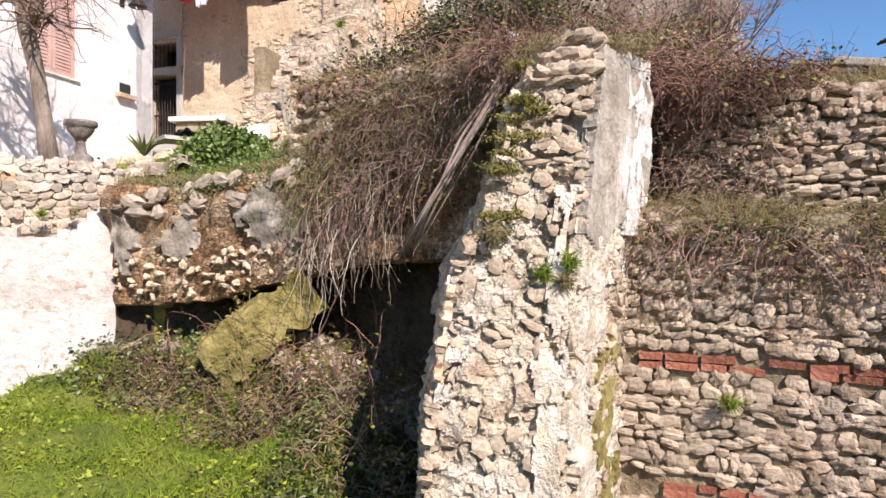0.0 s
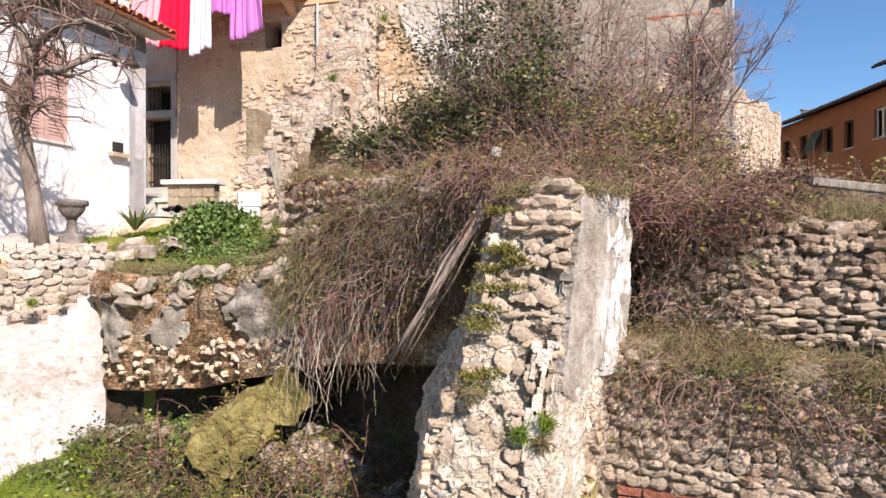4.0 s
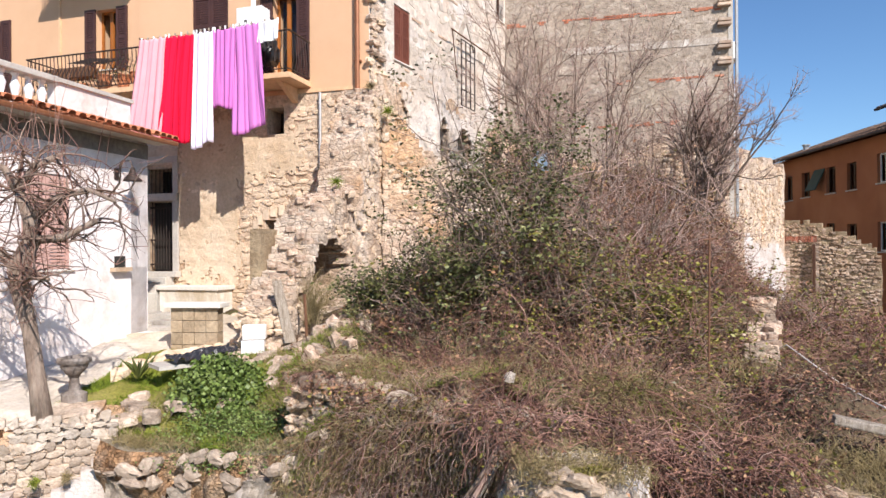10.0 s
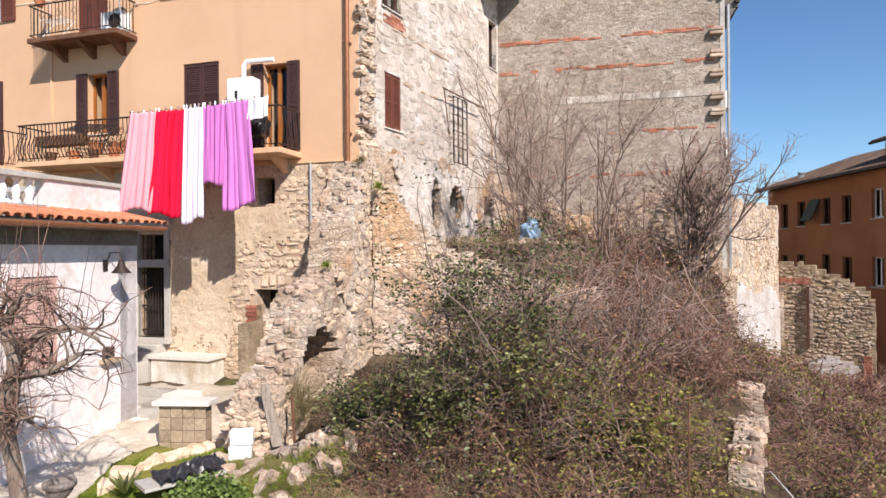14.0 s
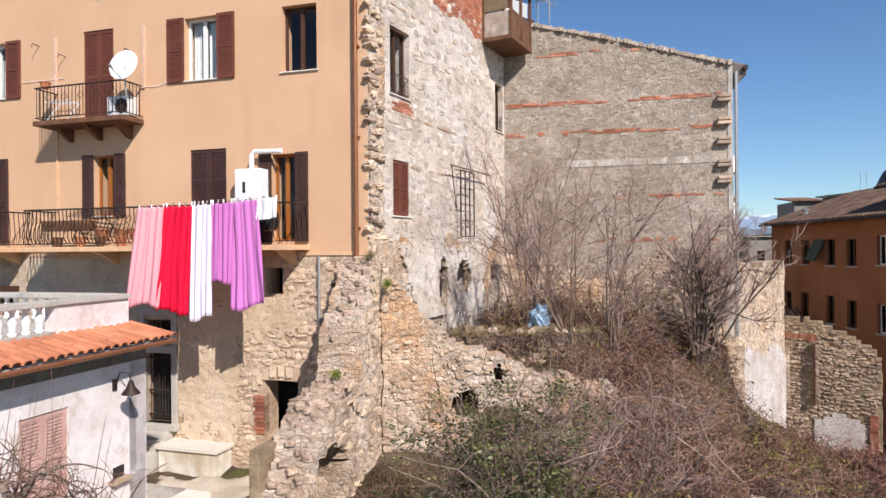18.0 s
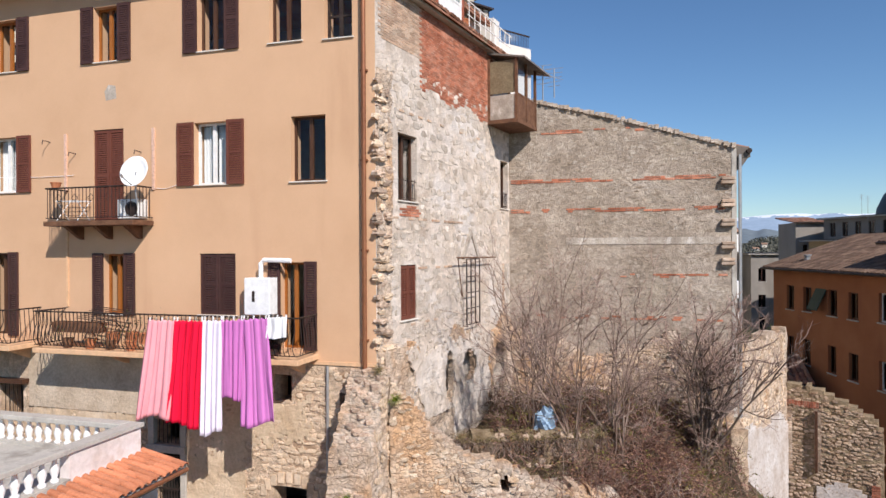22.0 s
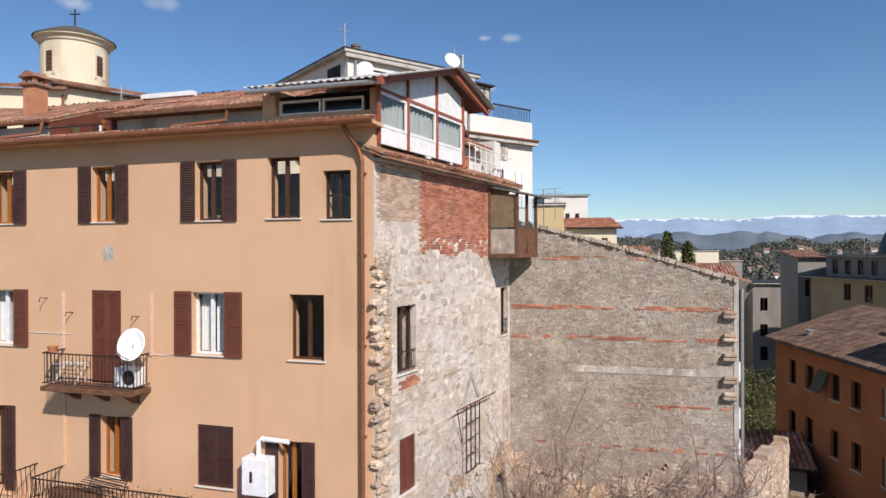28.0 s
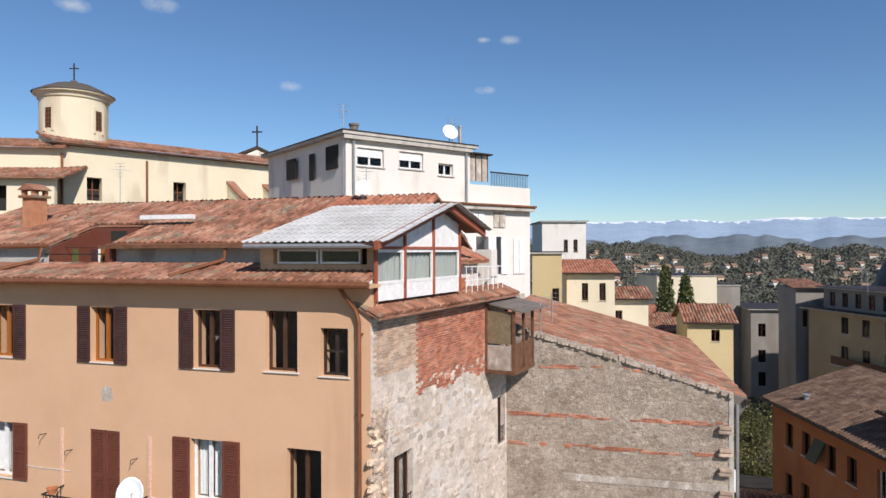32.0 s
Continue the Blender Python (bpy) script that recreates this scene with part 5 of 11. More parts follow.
for k in range(16):
    link("brick", Mesh().box(SW, 7.46, 7.58 + 0.03 * (k % 2), -0.02, 0.024, 9.1 + k * 0.105, 9.18 + k * 0.105), BRICK_PALE, bo)

# ---- the white house with its balustraded roof terrace ----
HW = Frame(-5.5, 12.1, -0.2747, -0.9615)
wh = thing("white_house", "low whitewashed house with tiled eave and balustraded roof terrace", "house")
wop = [(1.72, 2.6, 4.75, 6.25)]
link("wall", wall_mesh(HW, -0.02, 9.0, 2.0, 7.1, 0.45, wop), WHITEWASH, wh, "patchy whitewashed wall")
HE = Frame(-5.5, 12.1, -0.9615, 0.2747)
link("end_wall", Mesh().box(Frame(-5.5, 12.1, -0.9615, 0.2747, flip=True), 0.0, 7.0, -0.4, 0.0, 2.0, 7.1), WHITEWASH, wh)
window(HW, 1.72, 2.6, 4.75, 6.25, leaves="c", shut_mat=SHUTTER_PINK, label="faded pink louvred shutters closed in the whitewashed wall")
link("eave_slab", Mesh().box(HW, -0.25, 9.0, 0.0, 0.42, 7.06, 7.12), CONCRETE, wh)
link("eave_gutter", Mesh().tube([HW.p(-0.25, 0.47, 7.06), HW.p(9.0, 0.47, 7.06)], 0.045, 7), COPPER, wh, "red-brown gutter")
# dark grey-brown strip along the head of the wall
link("wall_head", Mesh().box(HW, -0.02, 9.0, -0.4, 0.015, 6.75, 7.02), DARK_BAND, wh, "dark band under the eave")
link("terrace_deck", Mesh().box(HW, -0.02, 9.0, -6.0, -0.45, 7.1, 7.35), CONCRETE, wh)
link("parapet", Mesh().box(HW, -0.1, 1.55, -0.65, -0.45, 7.2, 7.86), WHITEWASH, wh, "white parapet wall")
link("balustrade_plinth", Mesh().box(HW, -0.1, 0.1, -4.0, -0.65, 7.2, 7.42), CONCRETE, wh)
link("parapet_cap", Mesh().box(HW, -0.14, 1.58, -0.7, -0.4, 7.86, 7.93), CONCRETE, wh)
link("balustrade_rail", Mesh().box(HW, -0.14, 0.14, -4.0, -0.7, 7.84, 7.94), CONCRETE, wh, bevel=0.015)
link("balustrade_plinth", Mesh().box(HW, 1.55, 9.0, -0.68, -0.42, 7.2, 7.42), CONCRETE, wh)
link("balustrade_rail", Mesh().box(HW, 1.55, 9.0, -0.7, -0.4, 7.84, 7.94), CONCRETE, wh, "stone handrail", bevel=0.015)
prof = [(0.07, 0), (0.07, 0.05), (0.04, 0.07), (0.065, 0.16), (0.075, 0.22), (0.045, 0.3), (0.035, 0.36), (0.06, 0.4), (0.06, 0.43)]
bq = HW.p(1.75, -0.55, 0)
first = link("baluster", Mesh().lathe(0, 0, prof, 10), WHITE_PAINT, wh, "turned white baluster", smooth=True)
first.location = (bq[0], bq[1], 7.42)
for k in range(1, 26):
    q = HW.p(1.75 + 0.24 * k, -0.55, 0)
    c = first.copy()
    scene.collection.objects.link(c)
    c.location = (q[0], q[1], 7.42)
for k in range(27):
    q = HW.p(-0.0, -0.9 - 0.24 * k, 0)
    c = first.copy()
    scene.collection.objects.link(c)
    c.location = (q[0], q[1], 7.42)
link("balustrade_rail", Mesh().box(HW, -0.14, 0.14, -7.5, -4.0, 7.84, 7.94), CONCRETE, wh)
link("deck_edge", Mesh().box(HW, -0.14, 0.14, -7.5, -4.0, 7.1, 7.42), CONCRETE, wh)
# tiled pent eave: single tiles that show
pt = []
ang = np.linspace(0, math.pi, 6)


def pantile(length, r0, r1):
    m = Mesh()
    for y, r in ((0, r0), (length, r1)):
        for a in ang:
            m.v.append((math.cos(a) * r, y, math.sin(a) * r * 0.8 + (0.02 if y else 0)))
    for y, r in ((0, r0 - 0.014), (length, r1 - 0.014)):
        for a in ang:
            m.v.append((math.cos(a) * r, y, math.sin(a) * r * 0.8 + (0.02 if y else 0)))
    for j in range(5):
        m.f += [(j + 1, j, j + 6, j + 7), (j + 12, j + 13, j + 19, j + 18), (j, j + 1, j + 13, j + 12)]
    return m


tm = link("pantile", pantile(0.42, 0.085, 0.07), TILE_PC, wh)
U, O, Z = HW.axes()
slope = math.atan2(0.16, 0.85)
first_t = True
pr = np.random.default_rng(5)
for row in range(3):
    for k in range(48):
        u = -0.2 + k * 0.18 + pr.normal(0, 0.008)
        o = 0.5 - row * 0.3 + pr.normal(0, 0.012)
        z = 7.14 + row * 0.06 + pr.uniform(0, 0.01)
        # tile axis runs from the eave up to the wall
        yv = (-O * math.cos(slope) + Z * math.sin(slope)).normalized()
        xv = U * -1 + O * pr.normal(0, 0.02)
        xv = (xv - yv * xv.dot(yv)).normalized()
        zv = xv.cross(yv)
        if zv.z < 0:
            xv, zv = -xv, -zv
        q = HW.p(u, o, z)
        mm = Matrix(((xv.x, yv.x, zv.x, q[0]), (xv.y, yv.y, zv.y, q[1]), (xv.z, yv.z, zv.z, q[2]), (0, 0, 0, 1)))
        if first_t:
            tm.matrix_basis, first_t = mm, False
            continue
        c = tm.copy()
        scene.collection.objects.link(c)
        c.matrix_basis = mm
lamp = thing("wall_lamp", "dark iron wall lamp with a bell shade on the white house", "lamp")
lq = HW.p(0.75, 0, 6.45)
link("arm", Mesh().tube([HW.p(0.75, 0.0, 6.35), HW.p(0.75, 0.12, 6.62), HW.p(0.75, 0.3, 6.62), HW.p(0.75, 0.35, 6.5)], 0.014, 6), IRON, lamp)
sq = HW.p(0.75, 0.35, 0)
link("shade", Mesh().lathe(sq[0], sq[1], [(0.03, 6.5), (0.05, 6.45), (0.07, 6.38), (0.15, 6.28), (0.16, 6.26)], 12), IRON, lamp, smooth=True)
link("bulb", Mesh().lathe(sq[0], sq[1], [(0.01, 6.33), (0.04, 6.29), (0.045, 6.25), (0.02, 6.21)], 8), GLASS, lamp)
link("plate", Mesh().box(HW, 0.7, 0.8, 0.0, 0.02, 6.3, 6.5), IRON, lamp)
nst = thing("wall_niche", "small hollow with broken edge in the white wall, painted near-black", "niche")
# flat plate on the wall, painted near-black as the hollow's shade
link("recess", Mesh().box(HW, 0.55, 0.8, 0.0, 0.012, 4.75, 4.95), DARK, nst)
link("ledge", Mesh().box(HW, 0.5, 0.9, 0.0, 0.12, 4.68, 4.75), STONE, nst)


# ---- the ground: a pit, a terrace above it, gardens rising to the houses, land falling to the plain ----
LIP_X = np.array([-40, -4.6, -3.9, -2.75, -1.65, -1.1, -0.3, 0.4, 0.9, 1.5, 3.5, 6.0, 60])
LIP_Y = np.array([7.9, 7.75, 7.9, 8.1, 7.9, 7.6, 7.0, 6.3, 5.5, 5.5, 5.45, 5.4, 5.4])
PIT = np.array([(-3.2, 6.8, 0.2), (-2.0, 5.9, 0.1), (-5, 6.5, 0.3), (-4.5, 7.3, 0.55), (-5.04, 7.1, 0.25), (-3.9, 7.45, 0.8), (-3.3, 7.6, 0.75), (-2.0, 7.4, 0.95), (-1, 7.5, 0.9), (0, 5, -0.3), (-3, 3, -0.5), (1, 3, -0.5), (4, 2, -0.5), (4, 4, -0.1), (-9, 4, -0.3), (-1.2, 6.2, 0.35), (0, -6, -0.6), (12, -2, -0.6), (-14, 0, -0.6)])
TOP = np.array([(-6, 8, 3.1), (-4.8, 7.8, 3.05), (-4.2, 7.8, 2.85), (-2.75, 7.6, 2.8), (-1.6, 7.2, 2.9), (-1.1, 7.0, 3.35), (-0.5, 6.7, 3.55), (0, 6.1, 3.65), (0.6, 5.75, 3.75), (1.1, 5.2, 3.62), (2, 5.15, 3.05), (3.4, 5.3, 3.2), (1.6, 5.9, 3.75), (3.6, 6.3, 3.75), (5.9, 9, 3.1), (4.1, 8.5, 3.6), (3.9, 6.9, 3.45), (4.6, 6.6, 3.2), (5.0, 8.2, 3.2), (5.2, 10.0, 3.55), (6.0, 12.2, 3.6), (6.9, 14, 3.2), (8.2, 16, 2.9), (6.6, 12, 3.2), (7.5, 11, 2.8), (9, 13, 2.6), (5.6, 14.5, 4.9), (8, 9, 2.8), (12, 8, 2), (-3, 9, 3.3), (-2.7, 10, 3.45), (-4, 10.5, 3.35), (-5.5, 9, 3.15), (-5, 12, 3.5), (-4, 14, 3.55), (-6, 15, 3.6), (-12, 15, 3.7), (-1, 9, 4.0), (1, 9, 4.3), (3, 10, 4.5), (5, 12, 4.6), (2, 13, 4.1), (0, 13, 4.05), (0.4, 13.7, 4.2), (2.4, 13.7, 4.3), (3.9, 13.6, 4.3), (-1, 11.5, 4.0), (2.6, 15.6, 6.75), (1.4, 15.3, 6.6), (4.6, 16.4, 6.5), (3.4, 17.5, 6.7), (5, 19, 6.6), (2.5, 19.5, 6.6), (4, 20.5, 6.65), (1.0, 14.6, 5.7), (2.4, 14.6, 5.7), (4.0, 14.7, 5.5), (7.3, 18, 5.9), (7, 20, 6.4), (8.9, 18.4, 3.4), (10, 17, 2.6), (8, 14, 2.9), (12, 20, 2.2), (14, 21, 1.2), (10, 12, 2.2), (16, 24, 0), (20, 26, -1), (13, 27, -1), (16, 40, -1.5), (30, 60, -2), (-30, 30, 6), (0, 40, 5), (-20, 14, 4), (10, 4.8, 2.6)])


def idw(x, y, c, power=3.2):
    d = (x[..., None] - c[:, 0]) ** 2 + (y[..., None] - c[:, 1]) ** 2 + 0.02
    w = d ** (-power / 2)
    return (w * c[:, 2]).sum(-1) / w.sum(-1)


def ground_z(x, y):
    x, y = np.asarray(x, float), np.asarray(y, float)
    near = np.where(y > np.interp(x, LIP_X, LIP_Y), idw(x, y, TOP), idw(x, y, PIT))
    r = np.hypot(x, y - 10)
    k = np.clip((r - 90) / 260, 0, 1)
    far = -2 - 42 * k ** 0.8 + 26 * np.clip((r - 380) / 500, 0, 1) ** 1.5 * np.sin(x / 160 + 1.2) ** 2 * np.clip(1 - (r - 900) / 900, 0.1, 1) + 5 * np.sin(x / 55 + y / 83) * k
    s = np.clip((r - 45) / 40, 0, 1)
    s = s * s * (3 - 2 * s)
    return near * (1 - s) + far * s


def axis(lo, hi, a, b, step, grow=1.16):
    mid = list(np.arange(a, b + 1e-6, step))
    s, p, up = step, b, []
    while p < hi:
        s *= grow
        p += s
        up.append(p)
    s, p, dn = step, a, []
    while p > lo:
        s *= grow
        p -= s
        dn.append(p)
    return np.array(dn[::-1] + mid + up)


gx, gy = axis(-4200, 4200, -7, 10, 0.14), axis(-400, 4600, 2.5, 22, 0.14)
X, Y = np.meshgrid(gx, gy)
Zg = ground_z(X, Y)
rough = np.vectorize(lambda a, b: noise.noise(Vector((a * 1.7, b * 1.7, 0))) * 0.10 + noise.noise(Vector((a * 5, b * 5, 3))) * 0.035)
nearm = (np.abs(X) < 25) & (Y > 0) & (Y < 35)
Zg[nearm] += rough(X[nearm], Y[nearm])
nx, ny = len(gx), len(gy)
me = bpy.data.meshes.new("ground")
idx = np.arange(nx * ny).reshape(ny, nx)
quads = np.stack([idx[:-1, :-1], idx[:-1, 1:], idx[1:, 1:], idx[1:, :-1]], -1).reshape(-1, 4)
me.from_pydata(np.stack([X, Y, Zg], -1).reshape(-1, 3).tolist(), [], quads.tolist())
GROUND = material("ground_earth_grass", [(0.045, 0.03, 0.018), (0.09, 0.06, 0.036), (0.145, 0.105, 0.062)], scale=0.9, fine=12, bump=0.8, fine_mix=0.45, bscale=4, stains=((0.10, 0.105, 0.03), 0.6, 0.22, (1, 1, 1)))
me.materials.append(GROUND)
me.polygons.foreach_set("use_smooth", [True] * len(me.polygons))
ground = tagged(new("ground", me), "earth and thin grass over rubble, falling to a wooded plain", "ground", kind="structure")


# ---- stones ----
def stone_template(r, mid, rim, corner):
    g = np.linspace(-0.5, 0.5, 4)
    V, F = [], []
    cut = r.uniform(0.12, 0.30, 4)
    for j, b in enumerate(g):
        for i, a in enumerate(g):
            edge = (i in (0, 3)) + (j in (0, 3))
            p = np.array([a, b, (mid, rim, corner)[edge]])
            if edge == 2:
                p[:2] *= 1 - cut[(i > 0) + 2 * (j > 0)]
            p[:2] += r.normal(0, 0.075, 2)
            p[2] += r.normal(0, 0.10)
            V.append(p)
    for j in range(3):
        for i in range(3):
            q = j * 4 + i
            F.append((q, q + 1, q + 5, q + 4))
    ring = [0, 1, 2, 3, 7, 11, 15, 14, 13, 12, 8, 4]
    k0 = len(V)
    for q in ring:
        V.append(np.array([V[q][0] * 0.97, V[q][1] * 0.97, -0.5]))
    for a in range(12):
        b = (a + 1) % 12
        F.append((ring[b], ring[a], k0 + a, k0 + b))
    return np.array(V), F


tr = np.random.default_rng(21)
TEMPL = [stone_template(tr, 0.92, 0.80, 0.60) for _ in range(10)] + [stone_template(tr, 1.0, 0.72, 0.38) for _ in range(10)]
TMESH = {}


def stone_mesh(k, mat):
    if (k, mat.name) not in TMESH:
        me = bpy.data.meshes.new("stone")
        me.from_pydata(TEMPL[k][0].tolist(), [], TEMPL[k][1])
        me.materials.append(mat)
        TMESH[(k, mat.name)] = me
    return TMESH[(k, mat.name)]


def lay_stones(face, u0, u1, v0, v1, h, length, depth, parent, mat, mat_j, parts, seed, gap=0.012, keep=1.0, mask=None, tilt=0.06, name="stone", size_var=0.35, order=None, jit=0.0, rounded=False):
    """Rough courses over a face. face(u, v) gives the place and the outward direction. The first ones become parts, the rest one mesh."""
    r = np.random.default_rng(seed)
    st = []
    v = v0
    while v < v1:
        hh = h * r.uniform(1 - size_var, 1 + size_var)
        u = u0 - r.uniform(0, length)
        while u < u1:
            ll = length * r.uniform(1 - size_var, 1 + size_var * 1.2)
            uc, vc = u + ll / 2 + r.normal(0, jit + 1e-6), v + hh / 2 + r.normal(0, hh * 0.12 + jit)
            u += ll
            if uc < u0 or uc > u1 or r.random() > keep or (mask and not mask(uc, vc)):
                continue
            st.append((uc, vc, ll - gap, (hh - gap) * r.uniform(0.8, 1.08), depth * r.uniform(0.5, 1.35), r.normal(0, tilt), r.integers(10) + 10 * rounded))
        v += hh
    if order:
        st.sort(key=lambda s: order(s[0], s[1]))
    V, F, n = [], [], 0
    for k, (u, v, l, hh, dp, tl, ti) in enumerate(st):
        p, o = face(u, v)
        p2, _ = face(u + 0.01, v)
        p, o = Vector(p), Vector(o).normalized()
        t = (Vector(p2) - p).normalized()
        up = o.cross(t)
        if up.z < 0:
            t, up = -t, -up
        t, up = t * math.cos(tl) + up * math.sin(tl), up * math.cos(tl) - t * math.sin(tl)
        mm = Matrix(((t.x * l, up.x * hh, o.x * dp, p.x), (t.y * l, up.y * hh, o.y * dp, p.y), (t.z * l, up.z * hh, o.z * dp, p.z), (0, 0, 0, 1)))
        if k < parts:
            ob = new(name, stone_mesh(int(ti), mat))
            ob.parent = parent
            ob.matrix_basis = mm
        else:
            tv, tf = TEMPL[int(ti)]
            w = np.array(mm)[:3, :3] @ tv.T + np.array(mm)[:3, 3:4]
            V.append(w.T)
            F += [tuple(n + q for q in f) for f in tf]
            n += len(tv)
    if V:
        ob = link("small_" + name, (np.concatenate(V).tolist(), F), mat_j, parent)
        ob["kind"] = "stuff"


def frame_face(fr, off=0.0):
    ax = fr.axes()[1]
    return lambda u, v: (fr.p(u, off, v), ax)


def rubble_wall(name, fr, u0, u1, z0, top, thick, mat, parent, holes=(), cell=0.14, amp=0.05, seed=0, label=""):
    """A ruined wall with a broken head, holes through it and an uneven face."""
    nu, nz = max(2, round((u1 - u0) / cell)), 1
    us = np.linspace(u0, u1, nu + 1)
    zmax = max(top(u) for u in us)
    zs = np.linspace(z0, zmax, max(2, round((zmax - z0) / cell)) + 1)

    def solid(i, j):
        if not (0 <= i < len(us) - 1 and 0 <= j < len(zs) - 1):
            return False
        u, z = (us[i] + us[i + 1]) / 2, (zs[j] + zs[j + 1]) / 2
        if z > top(u) + 0.12 * noise.noise(Vector((u * 3, seed, 0))):
            return False
        return not any(((u - a) / b) ** 2 + ((z - c) / d) ** 2 < 1 for a, b, c, d in holes)
    V, F, ids = [], [], {}

    def vid(i, j, k):
        key = (i, j, k)
        if key not in ids:
            o = -thick * k / 2
            p = Vector(fr.p(us[i], o, zs[j]))
            d = Vector((noise.noise(p * 2.1), noise.noise(p * 2.1 + Vector((9, 0, 0))), noise.noise(p * 2.1 + Vector((0, 9, 0))))) * amp
            d += Vector((noise.noise(p * 6), noise.noise(p * 6 + Vector((9, 0, 0))), noise.noise(p * 6 + Vector((0, 9, 0))))) * amp * 0.6
            ids[key] = len(V)
            V.append(tuple(p + d))
        return ids[key]
    for i in range(len(us) - 1):
        for j in range(len(zs) - 1):
            if not solid(i, j):
                continue
            F.append((vid(i, j, 0), vid(i + 1, j, 0), vid(i + 1, j + 1, 0), vid(i, j + 1, 0)))
            F.append((vid(i, j, 2), vid(i, j + 1, 2), vid(i + 1, j + 1, 2), vid(i + 1, j, 2)))
            for di, dj, a, b in ((-1, 0, (i, j), (i, j + 1)), (1, 0, (i + 1, j + 1), (i + 1, j)), (0, -1, (i + 1, j), (i, j)), (0, 1, (i, j + 1), (i + 1, j + 1))):
                if not solid(i + di, j + dj):
                    for k in (0, 1):
                        F.append((vid(*a, k), vid(*b, k), vid(*b, k + 1), vid(*a, k + 1)))
    return link(name, (V, F), mat, parent, label, fix=True)


def skin(name, face, u0, u1, v0, v1, mask, mat, parent, label="", cell=0.03, thick=0.03, off=0.02, seed=0, amp=0.012, rag=0.08):
    """A thin ragged coat over a face. mask(u, v) above zero keeps it; face gives place and outward direction."""
    nu, nv = max(2, round((u1 - u0) / cell)), max(2, round((v1 - v0) / cell))
    keep = {}
    for j in range(nv):
        for i in range(nu):
            u, v = u0 + (i + 0.5) * cell, v0 + (j + 0.5) * cell
            keep[i, j] = mask(u, v) + rag * (noise.noise(Vector((u * 5, v * 3, seed))) + 0.6 * noise.noise(Vector((u * 17, v * 9, seed)))) > 0
    V, F, ids = [], [], {}

    def vid(i, j, k):
        if (i, j, k) not in ids:
            jit = Vector((noise.noise(Vector((i * 1.7, j * 1.7, seed + 5))), noise.noise(Vector((i * 1.7, j * 1.7, seed + 8))), 0)) * cell * 0.7
            p, o = face(u0 + i * cell + jit.x, v0 + j * cell + jit.y)
            q = Vector(p) + Vector(o).normalized() * (off + amp * noise.noise(Vector((i * cell * 5, j * cell * 5, seed))) - thick * k)
            ids[i, j, k] = len(V)
            V.append(tuple(q))
        return ids[i, j, k]
    for (i, j), s in keep.items():
        if not s:
            continue
        F.append((vid(i, j, 0), vid(i + 1, j, 0), vid(i + 1, j + 1, 0), vid(i, j + 1, 0)))
        for di, dj, a, b in ((-1, 0, (i, j), (i, j + 1)), (1, 0, (i + 1, j + 1), (i + 1, j)), (0, -1, (i + 1, j), (i, j)), (0, 1, (i, j + 1), (i + 1, j + 1))):
            if not keep.get((i + di, j + dj), False):
                F.append((vid(*a, 0), vid(*b, 0), vid(*b, 1), vid(*a, 1)))
    return link(name, (V, F), mat, parent, label, fix=True, smooth=False)


# stub of a thick wall that juts out of the terrace
stub = thing("wall_stub", "broken end of a thick rubble wall with old plaster", "ruined wall")
SZ = np.array([-0.7, 0.8, 1.3, 1.8, 2.15, 2.7, 3.1, 3.4])
SXL = np.array([-0.15, -0.1, -0.03, 0.05, 0.24, 0.42, 0.52, 0.72])
SYF = np.array([3.5, 3.66, 3.78, 3.92, 4.08, 4.28, 4.42, 4.52])
SXC = np.array([0.62, 0.70, 0.75, 0.82, 0.87, 0.95, 1.0, 1.04])
SYC = np.array([3.5, 3.72, 3.84, 3.98, 4.08, 4.18, 4.26, 4.33])
SXR = np.array([1.3, 1.35, 1.38, 1.42, 1.46, 1.51, 1.53, 1.5])
sx_l, sy_f = (lambda z: np.interp(z, SZ, SXL)), (lambda z: np.interp(z, SZ, SYF))
sx_c, sy_c, sx_r = (lambda z: np.interp(z, SZ, SXC)), (lambda z: np.interp(z, SZ, SYC)), (lambda z: np.interp(z, SZ, SXR))
SYR, SYB = 4.83, 5.6
sv, sf = [], []
zr = np.linspace(-0.7, 3.42, 230)
per = 220


def stub_ring(s, z):
    """Place on the outline at height z, with the outward direction: flank, broken nose, plastered side, back."""
    xl, yf, xc, yc, xr = sx_l(z), sy_f(z) + 0.06, sx_c(z), sy_c(z), sx_r(z)
    c = [(xl - 0.05, SYB), (xl, yf), (xc, yc), (xr, SYR), (xr, SYB)]
    cuts = [0.0, 0.3, 0.62, 0.92, 1.0]
    k = max(q for q in range(4) if s >= cuts[q])
    f = (s - cuts[k]) / (cuts[k + 1] - cuts[k])
    (ax, ay), (bx, by) = c[k], c[k + 1]
    d = Vector((-(by - ay), bx - ax, 0)).normalized() * -1
    return ax + (bx - ax) * f, ay + (by - ay) * f, d, k


for z in zr:
    for k in range(per):
        x, y, d_, seg = stub_ring(k / per, z)
        p = Vector((x, y, z))
        wp = p + Vector((noise.noise(p * 7), noise.noise(p * 7 + Vector((3, 0, 0))), noise.noise(p * 7 + Vector((0, 3, 0))))) * 0.09
        cellw = noise.cell(wp * 10)
        big = 1.0 if seg < 2 else 0.45
        d = big * (noise.noise(p * 1.9) * 0.08 + noise.noise(p * 4.6) * 0.045 + (cellw - 0.5) * 0.035) + noise.noise(p * 12) * 0.022 + noise.noise(p * 26) * 0.014
        sv.append((x + d_.x * d, y + d_.y * d, z + noise.noise(p * 5) * 0.03))
